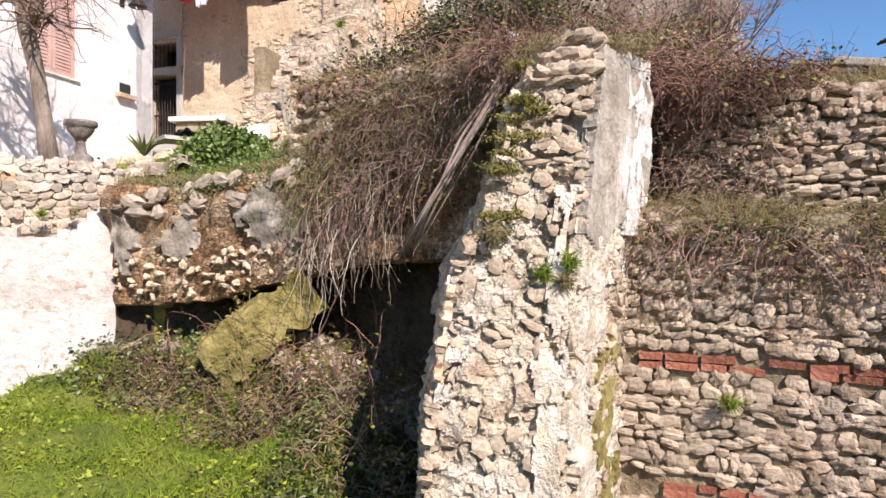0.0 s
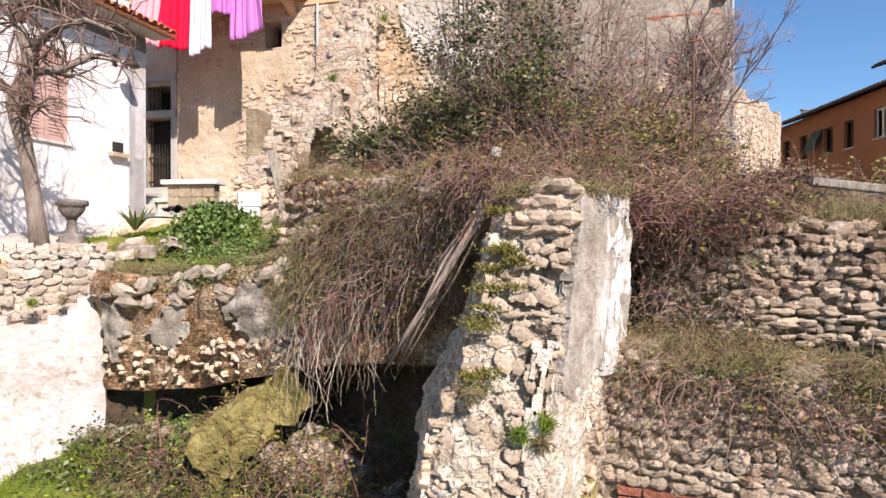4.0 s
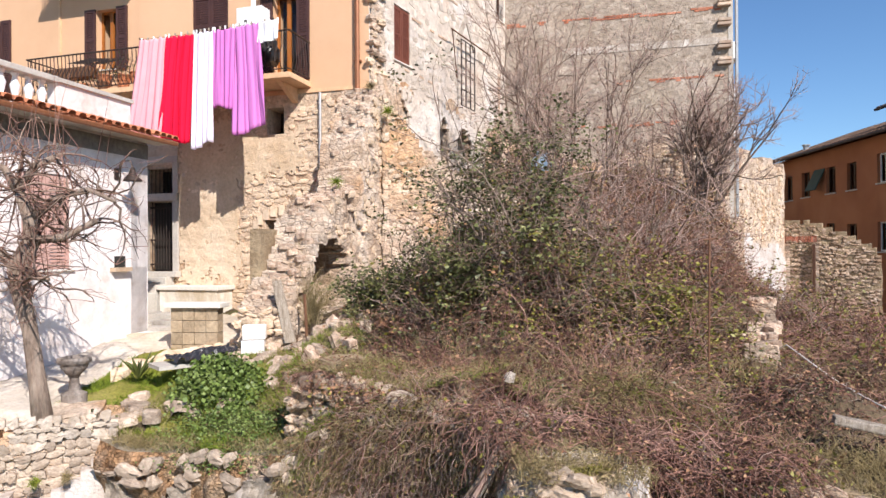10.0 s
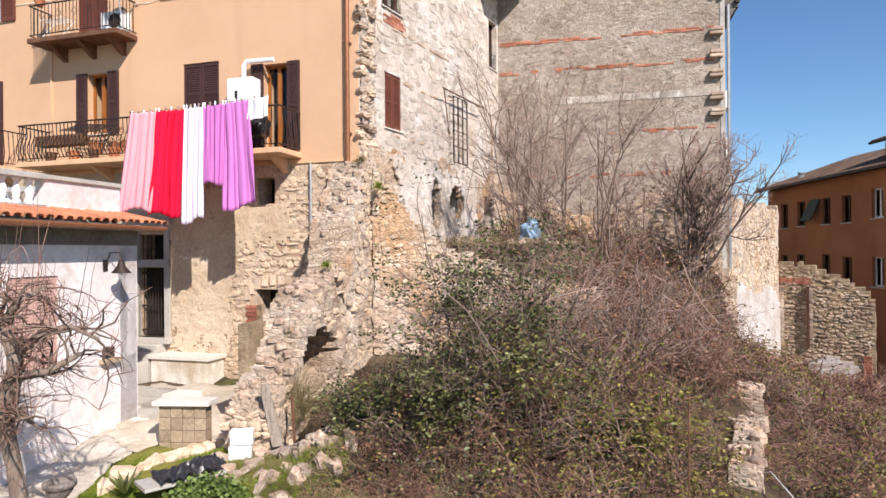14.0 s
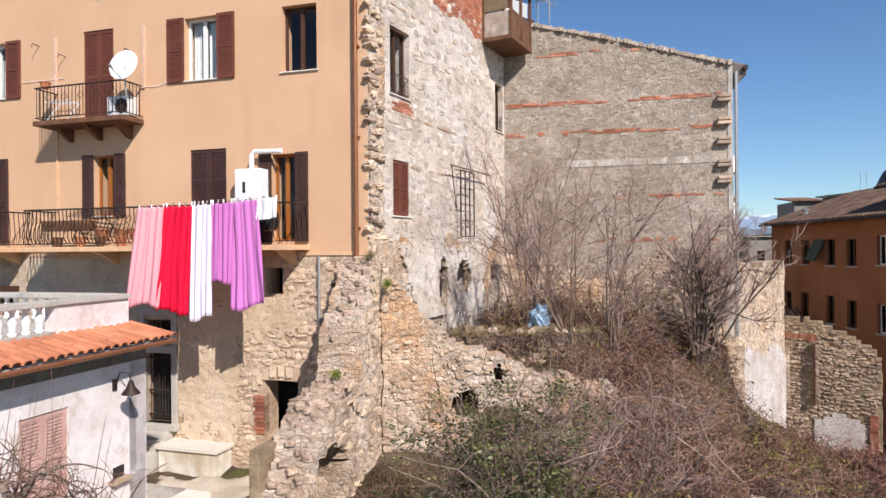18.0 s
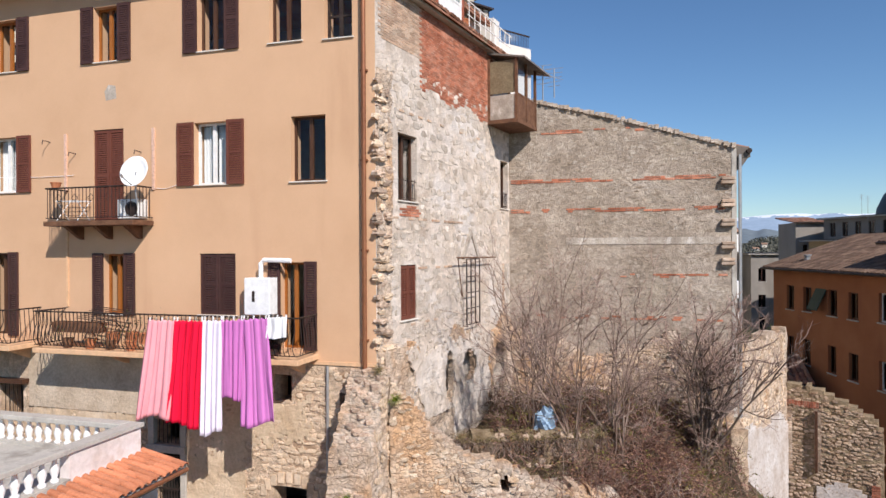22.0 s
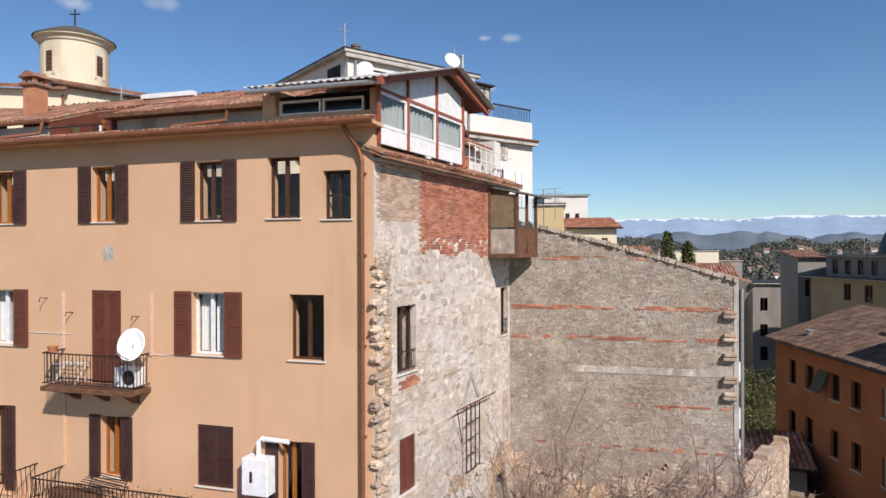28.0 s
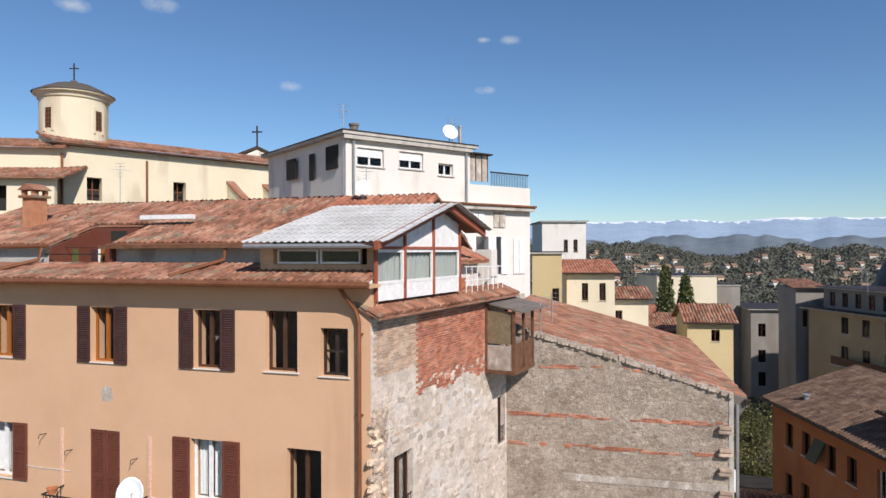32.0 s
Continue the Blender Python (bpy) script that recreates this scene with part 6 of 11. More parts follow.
for j in range(len(zr) - 1):
    for k in range(per):
        q, q2 = j * per + k, j * per + (k + 1) % per
        sf.append((q, q2, q2 + per, q + per))
sf.append(tuple((len(zr) - 1) * per + k for k in range(per)))
link("core", (sv, sf), CORE, stub, "crumbling earthy mortar core", fix=True)


def stub_front(u, v):
    """The broken nose between flank and corner."""
    a, b = np.array((sx_l(v), sy_f(v) + 0.06)), np.array((sx_c(v), sy_c(v)))
    q = a + (b - a) * u
    n = np.array((b[1] - a[1], -(b[0] - a[0])))
    return (q[0], q[1], v), (n[0], n[1], 0.2 * abs(n[1]))


def stub_side(u, v):
    """The plastered side, from the corner back to the retaining wall."""
    a, b = np.array((sx_c(v), sy_c(v))), np.array((sx_r(v), SYR))
    q = a + (b - a) * u
    n = np.array((b[1] - a[1], -(b[0] - a[0])))
    return (q[0], q[1], v), (n[0], n[1], 0.0)


def stub_left(u, v):
    return (sx_l(v) + 0.01, sy_f(v) + u, v), (-1.0, -0.1, 0.2)


lay_stones(lambda u, v: stub_front(u / 0.8, v), 0.0, 0.8, -0.2, 3.4, 0.075, 0.09, 0.018, stub, STONE_WARM, STONE_J, 260, 31, rounded=True, gap=0.004, keep=0.46, tilt=0.35, size_var=0.55, jit=0.02)
lay_stones(lambda u, v: stub_side(u / 0.85, v), 0.0, 0.8, -0.2, 2.1, 0.08, 0.1, 0.035, stub, STONE_WARM, STONE_J, 70, 33, rounded=True, gap=0.0, keep=0.34, tilt=0.35, size_var=0.6, jit=0.02)
lay_stones(stub_left, 0.02, 1.0, 0.2, 3.2, 0.085, 0.11, 0.05, stub, STONE_WARM, STONE_J, 90, 32, rounded=True, gap=0.01, keep=0.8, tilt=0.4, size_var=0.6)
lay_stones(lambda u, v: stub_front(u, v), 0.15, 1.0, 3.1, 3.42, 0.10, 0.15, 0.06, stub, STONE_WARM, STONE_J, 20, 34, rounded=True, gap=0.01, keep=0.8, tilt=0.2, size_var=0.4)
skin("plaster", stub_side, 0.0, 1.04, 2.0, 3.42, lambda u, v: min(u - 0.02, (v - 2.12 + 0.1 * math.sin(u * 7)) * 1.5, (3.36 - v) * 2, 1.02 - u), STUB_PLASTER, stub, "strip of worn grey plaster", cell=0.02, thick=0.1, off=0.045, seed=3, rag=0.06, amp=0.02)
skin("white_plaster", stub_side, 0.3, 1.04, 2.1, 3.4, lambda u, v: 0.3 * (u - 0.64) + 0.028 * math.sin(u * 47 + 0.8 * math.sin(v * 3)) - (0.1 if u > 0.97 else 0), LIMEWASH, stub, "white lime coat in streaks", cell=0.015, thick=0.03, off=0.05, seed=6, rag=0.09, amp=0.02)
skin("white_mortar", stub_side, 0.0, 0.75, -0.2, 2.2, lambda u, v: 0.16 - abs(u - 0.24 - 0.06 * math.sin(v * 5)) + (0.1 if v > 1.75 else 0), LIME_CREAM, stub, "pale lime mortar washed down the wall", cell=0.022, thick=0.09, off=0.03, seed=9, amp=0.05, rag=0.22)
skin("lime_wash", lambda u, v: stub_front(u, v), 0.5, 1.0, 0.2, 2.4, lambda u, v: 0.12 - abs(u - 0.86) - 0.03, LIME_CREAM, stub, "pale lime mortar on the broken nose", cell=0.024, thick=0.09, off=0.03, seed=10, amp=0.05, rag=0.22)
skin("damp_plaster", stub_side, 0.3, 1.0, -0.5, 1.6, lambda u, v: min(0.15 - abs(u - 0.66 + 0.05 * v), (1.3 - v)) - 0.02, TUFF, stub, "ochre mossy damp plaster", cell=0.025, thick=0.08, off=0.03, seed=12, rag=0.22)

# rubble retaining wall with brick courses beside the stub
ret = thing("retaining_wall", "rubble retaining wall with red brick courses and bramble over it", "wall")
RF2 = Frame(1.2, 4.86, 0.889, -0.459, flip=True)
rtop = lambda u: 2.12 + 0.12 * math.sin(u * 2.3) + 0.1 * math.sin(u * 5.1)
rubble_wall("wall", RF2, 0.0, 6.5, -0.8, rtop, 2.2, EARTH, ret, amp=0.025, cell=0.08, seed=2)
band = lambda v: 1.12 < v < 1.27 or 0.2 < v < 0.35
lay_stones(frame_face(RF2, 0.01), 0.0, 6.4, -0.4, 2.2, 0.072, 0.105, 0.034, ret, STONE_WARM, STONE_DARK_J, 300, 41, rounded=True, gap=-0.004, keep=0.95, tilt=0.14, size_var=0.5, jit=0.008, mask=lambda u, v: v < rtop(u) - 0.03 and not band(v), order=lambda u, v: u)
br = np.random.default_rng(8)
bmsh = link("brick", Mesh().box(Frame(0, 0, 1, 0), -0.115, 0.115, -0.04, 0.03, -0.025, 0.025), BRICK, ret)
fb = True
for zc in (1.165, 1.225, 0.245, 0.305):
    u = 0.28 if zc > 1 else 0.45
    while u < 6.3:
        ln = br.choice([0.23, 0.23, 0.17, 0.12])
        q = RF2.p(u + ln / 2, 0.0, zc + br.normal(0, 0.006))
        U_, O_, Z_ = RF2.axes()
        if br.random() < 0.74:
            mm = Matrix(((U_.x * ln / 0.245, O_.x, 0, q[0]), (U_.y * ln / 0.245, O_.y, 0, q[1]), (0, 0, 1, q[2]), (0, 0, 0, 1))) @ pose(0, br.normal(0, 0.008), 0, 0, br.normal(0, 1.5), 0)
            ob = bmsh if fb else bmsh.copy()
            if not fb:
                scene.collection.objects.link(ob)
            fb = False
            ob.matrix_basis = mm
        u += ln + 0.012

# loose upper wall set back above it
upw = thing("upper_dry_wall", "weathered dry-stone wall half lost in brambles", "wall")
UP = Frame(1.75, 5.52, 0.855, -0.518, flip=True)
utop = lambda u: 3.14 + 0.06 * math.sin(u * 2.1) - 0.15 * (u < 0.4)
rubble_wall("wall", UP, 0.2, 6.0, 1.8, utop, 0.5, EARTH, upw, amp=0.05, seed=5)
lay_stones(frame_face(UP, 0.03), 0.2, 6.0, 2.3, 3.12, 0.075, 0.11, 0.05, upw, STONE_WARM, STONE_DARK_J, 290, 44, rounded=True, gap=-0.004, keep=0.96, tilt=0.12, size_var=0.5, jit=0.008)

# overhanging conglomerate ledge under the terrace edge
led = thing("rock_ledge", "overhanging ledge of brown conglomerate with pebbles", "rock")
LX = np.array([-4.05, -3.6, -2.75, -1.65, -1.1, -0.3, 0.4, 0.75])
LYF = np.array([7.7, 7.42, 7.28, 6.75, 6.5, 6.06, 5.6, 5.3])
LB_ = np.array([1.25, 1.3, 1.36, 1.62, 1.75, 1.85, 1.9, 1.9])
LT_ = np.array([2.75, 2.7, 2.72, 2.85, 3.25, 3.6, 3.65, 3.6])
nu_, nv_ = 110, 26
V, F = [], []
for j in range(nv_ + 1):
    for i in range(nu_ + 1):
        x = -4.05 + 4.8 * i / nu_
        yf, zb, zt = np.interp(x, LX, LYF), np.interp(x, LX, LB_), np.interp(x, LX, LT_)
        s = j / nv_
        if s < 0.25:
            y, z = yf + 1.3 * (1 - s / 0.25) + 0.1, zb + 0.03
        elif s < 0.8:
            q = (s - 0.25) / 0.55
            y, z = yf + 0.14 * (1 - q) - 0.05 * math.sin(q * 3.1), zb + (zt - zb) * q
        else:
            q = (s - 0.8) / 0.2
            y, z = yf + q * 0.8, zt + 0.02
        p = Vector((x, y, z))
        d = noise.noise(p * 1.8) * 0.16 + noise.noise(p * 5) * 0.08 + noise.noise(p * 12) * 0.035
        V.append((x, y - d, z + d * 0.35))
F2 = []
for j in range(nv_):
    for i in range(nu_):
        q = j * (nu_ + 1) + i
        (F if j < 21 else F2).append((q, q + 1, q + nu_ + 2, q + nu_ + 1))
link("rock_face", (V, F), ROCK, led, smooth=False)
link("earth_top", (V, F2), material("stony_earth", [(0.20, 0.165, 0.11), (0.33, 0.275, 0.20), (0.45, 0.385, 0.29)], scale=5, fine=30, bump=0.9, fine_mix=0.4, bscale=3, stains=((0.17, 0.175, 0.055), 2.2, 0.42, (1, 1, 1))), led, "stony earth with moss")


def ledge_face(u, v):
    x = u
    yf, zb, zt = np.interp(x, LX, LYF), np.interp(x, LX, LB_), np.interp(x, LX, LT_)
    q = (v - zb) / (zt - zb)
    return (x, yf + 0.14 * (1 - q) - 0.06, v), (-0.35, -1, 0.1)


lay_stones(ledge_face, -3.9, -0.9, 1.35, 2.1, 0.05, 0.06, 0.05, led, STONE, STONE_J, 120, 51, gap=0.012, keep=0.34, tilt=0.7, size_var=0.75, jit=0.06, mask=lambda u, v: np.interp(u, LX, LB_) + 0.1 < v < np.interp(u, LX, LB_) + 0.6, name="pebble")
lay_stones(ledge_face, -4.0, 0.5, 2.3, 3.6, 0.12, 0.17, 0.09, led, STONE_GREYED, STONE_GREY, 110, 52, gap=0.0, keep=0.6, tilt=0.3, size_var=0.65, jit=0.03, mask=lambda u, v: np.interp(u, LX, LT_) - 0.3 < v < np.interp(u, LX, LT_) + 0.04)
# grey mortar skins left on the ledge
for k, (x, z, rx, rz) in enumerate(((-3.0, 2.1, 0.24, 0.24), (-1.75, 2.3, 0.5, 0.28), (-3.75, 2.1, 0.16, 0.35))):
    skin("mortar_skin", ledge_face, x - rx * 1.5, x + rx * 1.5, z - rz * 1.5, z + rz * 1.5, lambda u, v: 0.3 * (1 - ((u - x) / rx) ** 2 - ((v - z) / rz) ** 2), STUB_PLASTER, led, "patch of grey mortar", cell=0.03, thick=0.14, off=0.05, seed=40 + k, amp=0.08, rag=0.4)

# fallen block of mossy tuff leaning under the ledge
blk = thing("tuff_block", "leaning block of ochre mossy tuff under the ledge", "rock")
bmm = bmesh.new()
bmesh.ops.create_cube(bmm, size=1)
bmesh.ops.subdivide_edges(bmm, edges=bmm.edges, cuts=24, use_grid_fill=True)
for v in bmm.verts:
    v.co = Vector((v.co.x * 0.5, v.co.y * 0.62, v.co.z * 1.36))
    # bedding steps across the block and a chipped, splintered end
    v.co.x += 0.035 * (noise.cell(Vector((0, 0, v.co.z * 5.5 + v.co.y * 1.5))) - 0.5) + 0.02 * math.sin(v.co.z * 23 + v.co.y * 6)
    v.co += Vector((noise.noise(v.co * 2.3), noise.noise(v.co * 2.3 + Vector((5, 0, 0))), noise.noise(v.co * 2.3 + Vector((0, 5, 0))))) * 0.09
    v.co += Vector((noise.noise(v.co * 9), noise.noise(v.co * 9 + Vector((5, 0, 0))), noise.noise(v.co * 9 + Vector((0, 5, 0))))) * 0.035
me = bpy.data.meshes.new("block")
bmm.to_mesh(me)
bmm.free()
me.materials.append(TUFF)
ob = new("block", me)
ob.parent = blk
ob.matrix_basis = pose(-1.93, 6.95, 1.17, 4, 52, 12)

# whitewashed retaining wall at the pit's edge, with masonry above
ww = thing("whitewashed_wall", "whitewashed retaining wall with flaking base under rubble masonry", "wall")
WWF = Frame(-3.95, 7.72, -0.93, -0.36)
wtop = lambda u: 2.55 - 0.35 * min(1, u / 0.55) + 0.04 * math.sin(u * 6)
rubble_wall("plastered_face", WWF, 0.0, 4.5, -0.3, wtop, 0.5, LIMEWASH, ww, amp=0.022, cell=0.1, seed=7)
WUF = Frame(-4.0, 7.85, -0.93, -0.30)
rubble_wall("masonry_head", WUF, -0.1, 4.5, 1.9, lambda u: 3.02 + 0.06 * math.sin(u * 4), 0.6, RUIN, ww, amp=0.05, cell=0.08, seed=8)
lay_stones(frame_face(WUF, 0.02), -0.05, 4.4, 2.1, 3.0, 0.09, 0.13, 0.04, ww, STONE_GREYED, STONE_GREY, 120, 61, gap=-0.006, keep=0.7, tilt=0.15, size_var=0.45, mask=lambda u, v: v > wtop(u) - 0.03)

# ---- ruined walls behind ----
ruinA = thing("ruined_cross_wall", "ruined rubble wall stepping down from the house corner", "ruined wall")
RAF = Frame(-1.25, 14.12, -0.262, -0.965)
AU = np.array([0, 0.5, 0.95, 1.3, 1.36, 2.2, 2.7, 3.05, 3.5, 4.0, 4.3])
AZ = np.array([8.65, 8.2, 7.45, 7.15, 6.3, 6.05, 5.95, 5.5, 4.75, 4.4, 4.1])
atop = lambda u: float(np.interp(u, AU, AZ))
ahole = [(2.65, 0.8, 4.5, 0.72)]
rubble_wall("wall", RAF, 0.0, 4.3, 2.8, atop, 0.85, RUIN, ruinA, holes=ahole, amp=0.08, cell=0.09, seed=11)
amask = lambda u, v: v < atop(u) - 0.05 and not any(((u - a) / b) ** 2 + ((v - c) / d) ** 2 < 1.1 for a, b, c, d in ahole)
lay_stones(frame_face(RAF), 0.05, 4.25, 3.2, 8.6, 0.12, 0.18, 0.028, ruinA, STONE, STONE_J, 200, 71, keep=0.45, tilt=0.15, size_var=0.5, jit=0.02, mask=amask, order=lambda u, v: -u)
# earth-coloured box added behind the hole to block light and keep it dark
link("hole_backing", Mesh().box(RAF, 1.6, 3.7, -1.0, -0.8, 3.2, 5.4), EARTH, ruinA)
RAE = Frame(*RAF.p(4.3, 0, 0)[:2], -0.965, 0.262)
lay_stones(frame_face(RAE), 0.0, 0.85, 3.2, 4.1, 0.12, 0.18, 0.07, ruinA, STONE, STONE_J, 60, 72, keep=0.8, tilt=0.12)
RAT = [RAF.p(u, -0.4, 0) for u in (0, 1)]
for k in range(70):
    u = 4.2 * k / 70 + 0.05
    o = -0.1 - 0.6 * ((k * 7) % 10) / 10
    q = RAF.p(u, o, atop(u) + 0.0)
    ob = new("stone", stone_mesh(k % 10, STONE_DARK))
    ob.parent = ruinA
    ob.matrix_basis = pose(q[0], q[1], q[2] - 0.02, 12 * math.sin(k), 10 * math.cos(k * 3), k * 47) @ Matrix.Diagonal((0.22, 0.16, 0.07, 1))
ruinB = thing("ruined_garden_wall", "broken rubble wall across the overgrown garden", "ruined wall")
RBF = Frame(-1.3, 13.95, 0.998, 0.06, flip=True)
BU = np.array([0, 0.45, 0.9, 1.5, 2.0, 2.8, 3.4, 4.2, 5.2, 5.3])
BZ = np.array([8.5, 7.95, 7.3, 6.8, 6.55, 6.35, 6.0, 5.82, 5.72, 5.2])
btop = lambda u: float(np.interp(u, BU, BZ))
bh = [(1.85, 0.3, 5.35, 0.35), (2.6, 0.14, 6.0, 0.16)]
rubble_wall("wall", RBF, 0.05, 5.3, 3.6, btop, 0.6, RUIN, ruinB, holes=bh, amp=0.07, cell=0.09, seed=12)
lay_stones(frame_face(RBF), 0.1, 4.9, 4.3, 8.4, 0.1, 0.145, 0.03, ruinB, STONE_DARK, STONE_J, 250, 73, keep=0.55, tilt=0.12, size_var=0.5, jit=0.015, mask=lambda u, v: v < btop(u) - 0.05 and not any(((u - a) / b) ** 2 + ((v - c) / d) ** 2 < 1.1 for a, b, c, d in bh))

hol = thing("earth_hollow", "dark hollow under the stone lip of the walled garden", "ruined wall")
HOF = Frame(0.6, 14.95, 0.99, 0.1, flip=True)
hh_ = [(1.15, 0.62, 6.42, 0.24)]
rubble_wall("lip", HOF, 0.0, 3.0, 5.2, lambda u: 6.85 + 0.06 * math.sin(u * 4), 0.45, EARTH, hol, holes=hh_, amp=0.07, cell=0.09, seed=18)
lay_stones(frame_face(HOF), 0.0, 3.0, 5.4, 6.85, 0.11, 0.16, 0.05, hol, STONE_DARK, STONE_GREY, 60, 74, keep=0.3, tilt=0.2, size_var=0.5, jit=0.02, mask=lambda u, v: not any(((u - a) / b) ** 2 + ((v - c) / d) ** 2 < 1.15 for a, b, c, d in hh_))

# plastered ruin by the street
ruinC = thing("plastered_ruin", "roofless ruin with white plaster and a bricked window", "ruined wall")
R1 = Frame(9.15, 19.85, 0.661, 0.750, flip=True)
r1top = lambda u: 8.1 + 0.12 * math.sin(u * 2.3)
rubble_wall("wall", R1, 0.0, 5.75, -0.5, r1top, 0.5, RUIN, ruinC, amp=0.04, cell=0.2, seed=13)
lay_stones(frame_face(R1), 0.1, 5.6, 5.3, 8.0, 0.13, 0.2, 0.03, ruinC, STONE, STONE_J, 60, 75, keep=0.5, jit=0.02)
rubble_wall("plaster", Frame(*R1.p(0, 0.05, 0)[:2], 0.661, 0.75, flip=True), 0.25, 5.7, 0.2, lambda u: 5.3 + 0.25 * math.sin(u * 1.3 + 1) - 0.25 * max(0, u - 3.6) ** 2, 0.06, LIMEWASH, ruinC, amp=0.012, cell=0.16, seed=14, label="white flaking plaster")
rubble_wall("end_pier", Frame(9.0, 19.0, 0.2, 0.95, flip=True), 0.0, 1.0, 0.5, lambda u: 5.8, 0.5, MORTAR, ruinC, amp=0.05, cell=0.15, seed=15)
R2 = Frame(12.95, 24.15, 0.8115, -0.5843, flip=True)
r2top = lambda u: float(np.interp(u, [0, 0.9, 1.4, 2.2, 2.9, 3.0], [6.1, 6.0, 5.75, 5.5, 4.9, 4.5]))
rubble_wall("wall", R2, 0.0, 3.0, -1.5, r2top, 0.5, EARTH, ruinC, amp=0.04, cell=0.15, seed=16)
lay_stones(frame_face(R2), 0.05, 2.95, 1.5, 6.0, 0.1, 0.15, 0.04, ruinC, STONE_DARK, STONE_DARK_J, 120, 76, keep=0.8, rounded=True, jit=0.015, tilt=0.1, mask=lambda u, v: v < r2top(u) - 0.1)
for k in range(26):
    for u in (0.05, 1.0):
        if 2.9 < 2.9 + k * 0.09 < 5.3:
            link("jamb_stone", Mesh().box(R2, u - 0.11, u + 0.11, -0.05, 0.035, 2.9 + k * 0.09, 2.975 + k * 0.09), STONE_DARK, ruinC)
for k in range(11):
    link("brick", Mesh().box(R2, -0.05 + k * 0.1, 0.035 + k * 0.1, -0.05, 0.035, 5.28, 5.5), BRICK, ruinC)
link("window_jamb", Mesh().box(R2, 0.92, 1.0, 0.0, 0.22, 2.95, 5.2), WOOD, ruinC)
rubble_wall("plaster", Frame(*R2.p(0, 0.06, 0)[:2], 0.8115, -0.5843, flip=True), 0.95, 2.5, -0.5, lambda u: 2.7 - 0.35 * abs(u - 1.8), 0.06, LIMEWASH, ruinC, amp=0.015, cell=0.14, seed=17)
for k in range(40):
    link("brick", Mesh().box(R2, 2.65, 2.9, -0.1, 0.08, -0.8 + k * 0.09, -0.725 + k * 0.09), BRICK, ruinC)

# stones and bands over the house walls
lay_stones(frame_face(GW), 0.1, GL - 0.1, 6.2, 16.2, 0.105, 0.165, 0.010, rear, GABLE_STONE, GABLE_STONE, 300, 81, gap=0.02, keep=0.42, tilt=0.05, size_var=0.6, jit=0.02, mask=lambda u, v: v < gtop(u) - 0.08 and not any(abs(v - b) < 0.09 for b in (13.44, 12.46)) and not abs(v - 11.45) < 0.2)
bands = Mesh()
bb = np.random.default_rng(12)
for zb, ub0, ub1, share in ((15.05, 0.9, 4.3, 0.5), (13.45, 0.1, 6.9, 0.72), (12.47, 0.1, 6.9, 0.72), (10.35, 3.6, 6.8, 0.4), (9.0, 0.4, 6.5, 0.3)):
    for row in (0, 1):
        u = ub0
        while u < ub1:
            ln = bb.choice([0.26, 0.2, 0.14])
            if noise.noise(Vector((u * 1.3, zb, row))) * 0.9 + share > bb.random():
                bands.box(GW, u, u + ln, -0.02, 0.018, zb - 0.055 + row * 0.068 + bb.normal(0, 0.008), zb + row * 0.068)
            u += ln + 0.015
ob = link("brick_band", bands, BRICK_J, rear, "thin brick levelling courses")
ob["kind"] = "stuff"
link("concrete_band", Mesh().box(GW, 1.9, GL - 0.15, -0.02, 0.018, 11.36, 11.58), PLASTER_GREY, rear, "flush band of grey render")
for z in (11.9, 12.5, 11.2, 10.7, 13.2):
    for k in range(2):
        link("toothing_stone", Mesh().box(GW, GL - 0.45 + 0.03 * k, GL - 0.05, 0.0, 0.18, z + 0.12 * k, z + 0.1 + 0.12 * k), STONE_DARK, rear, bevel=0.02)
lay_stones(frame_face(SW), 0.1, 8.1, 8.6, 15.4, 0.15, 0.24, 0.014, house, STONE_PALE, STONE_PALE, 220, 82, gap=0.03, keep=0.6, tilt=0.04, size_var=0.6, jit=0.025, mask=lambda u, v: not any(a[0] - 0.12 < u < a[1] + 0.12 and a[2] - 0.12 < v < a[3] + 0.12 for a in side_ops))
bkm = Mesh()
bkp = Mesh()
for row in range(36):
    z = 15.02 + row * 0.066
    u = 0.12 + (row % 2) * 0.12
    while u < 6.6:
        if 0.1 < u and z < 17.35:
            if u > 2.0 and z > 15.2 + 0.12 * math.sin(u * 3):
                bkm.box(SW, u, u + 0.225, -0.02, 0.014 + 0.006 * math.sin(u * 40 + row), z, z + 0.054)
            elif u < 1.95 and z > 16.0:
                bkp.box(SW, u, u + 0.225, -0.02, 0.010 + 0.004 * math.sin(u * 40 + row), z, z + 0.054)
        u += 0.238
for m_, mt_ in ((bkm, BRICK_J), (bkp, BRICK_PALE)):
    ob = link("brickwork", m_, mt_, house)
    ob["kind"] = "stuff"
cb_ = np.random.default_rng(17)
for z, u0_, u1_, rows_, share in ((12.03, 1.02, 1.95, 4, 0.85), (11.95, 0.5, 4.3, 1, 0.6), (10.74, 1.9, 3.9, 1, 0.5), (14.5, 0.3, 5.5, 1, 0.35), (9.38, 0.6, 3.4, 1, 0.4)):
    m_ = Mesh()
    for row in range(rows_):
        u = u0_ + 0.1 * (row % 2)
        while u < u1_:
            if cb_.random() < share:
                m_.box(SW, u, u + 0.21, -0.02, 0.016 + cb_.uniform(0, 0.008), z + row * 0.068, z + 0.055 + row * 0.068)
            u += 0.235
    ob = link("brick_course", m_, BRICK_J if rows_ > 1 else BRICK_PALE, house)
    ob["kind"] = "stuff"
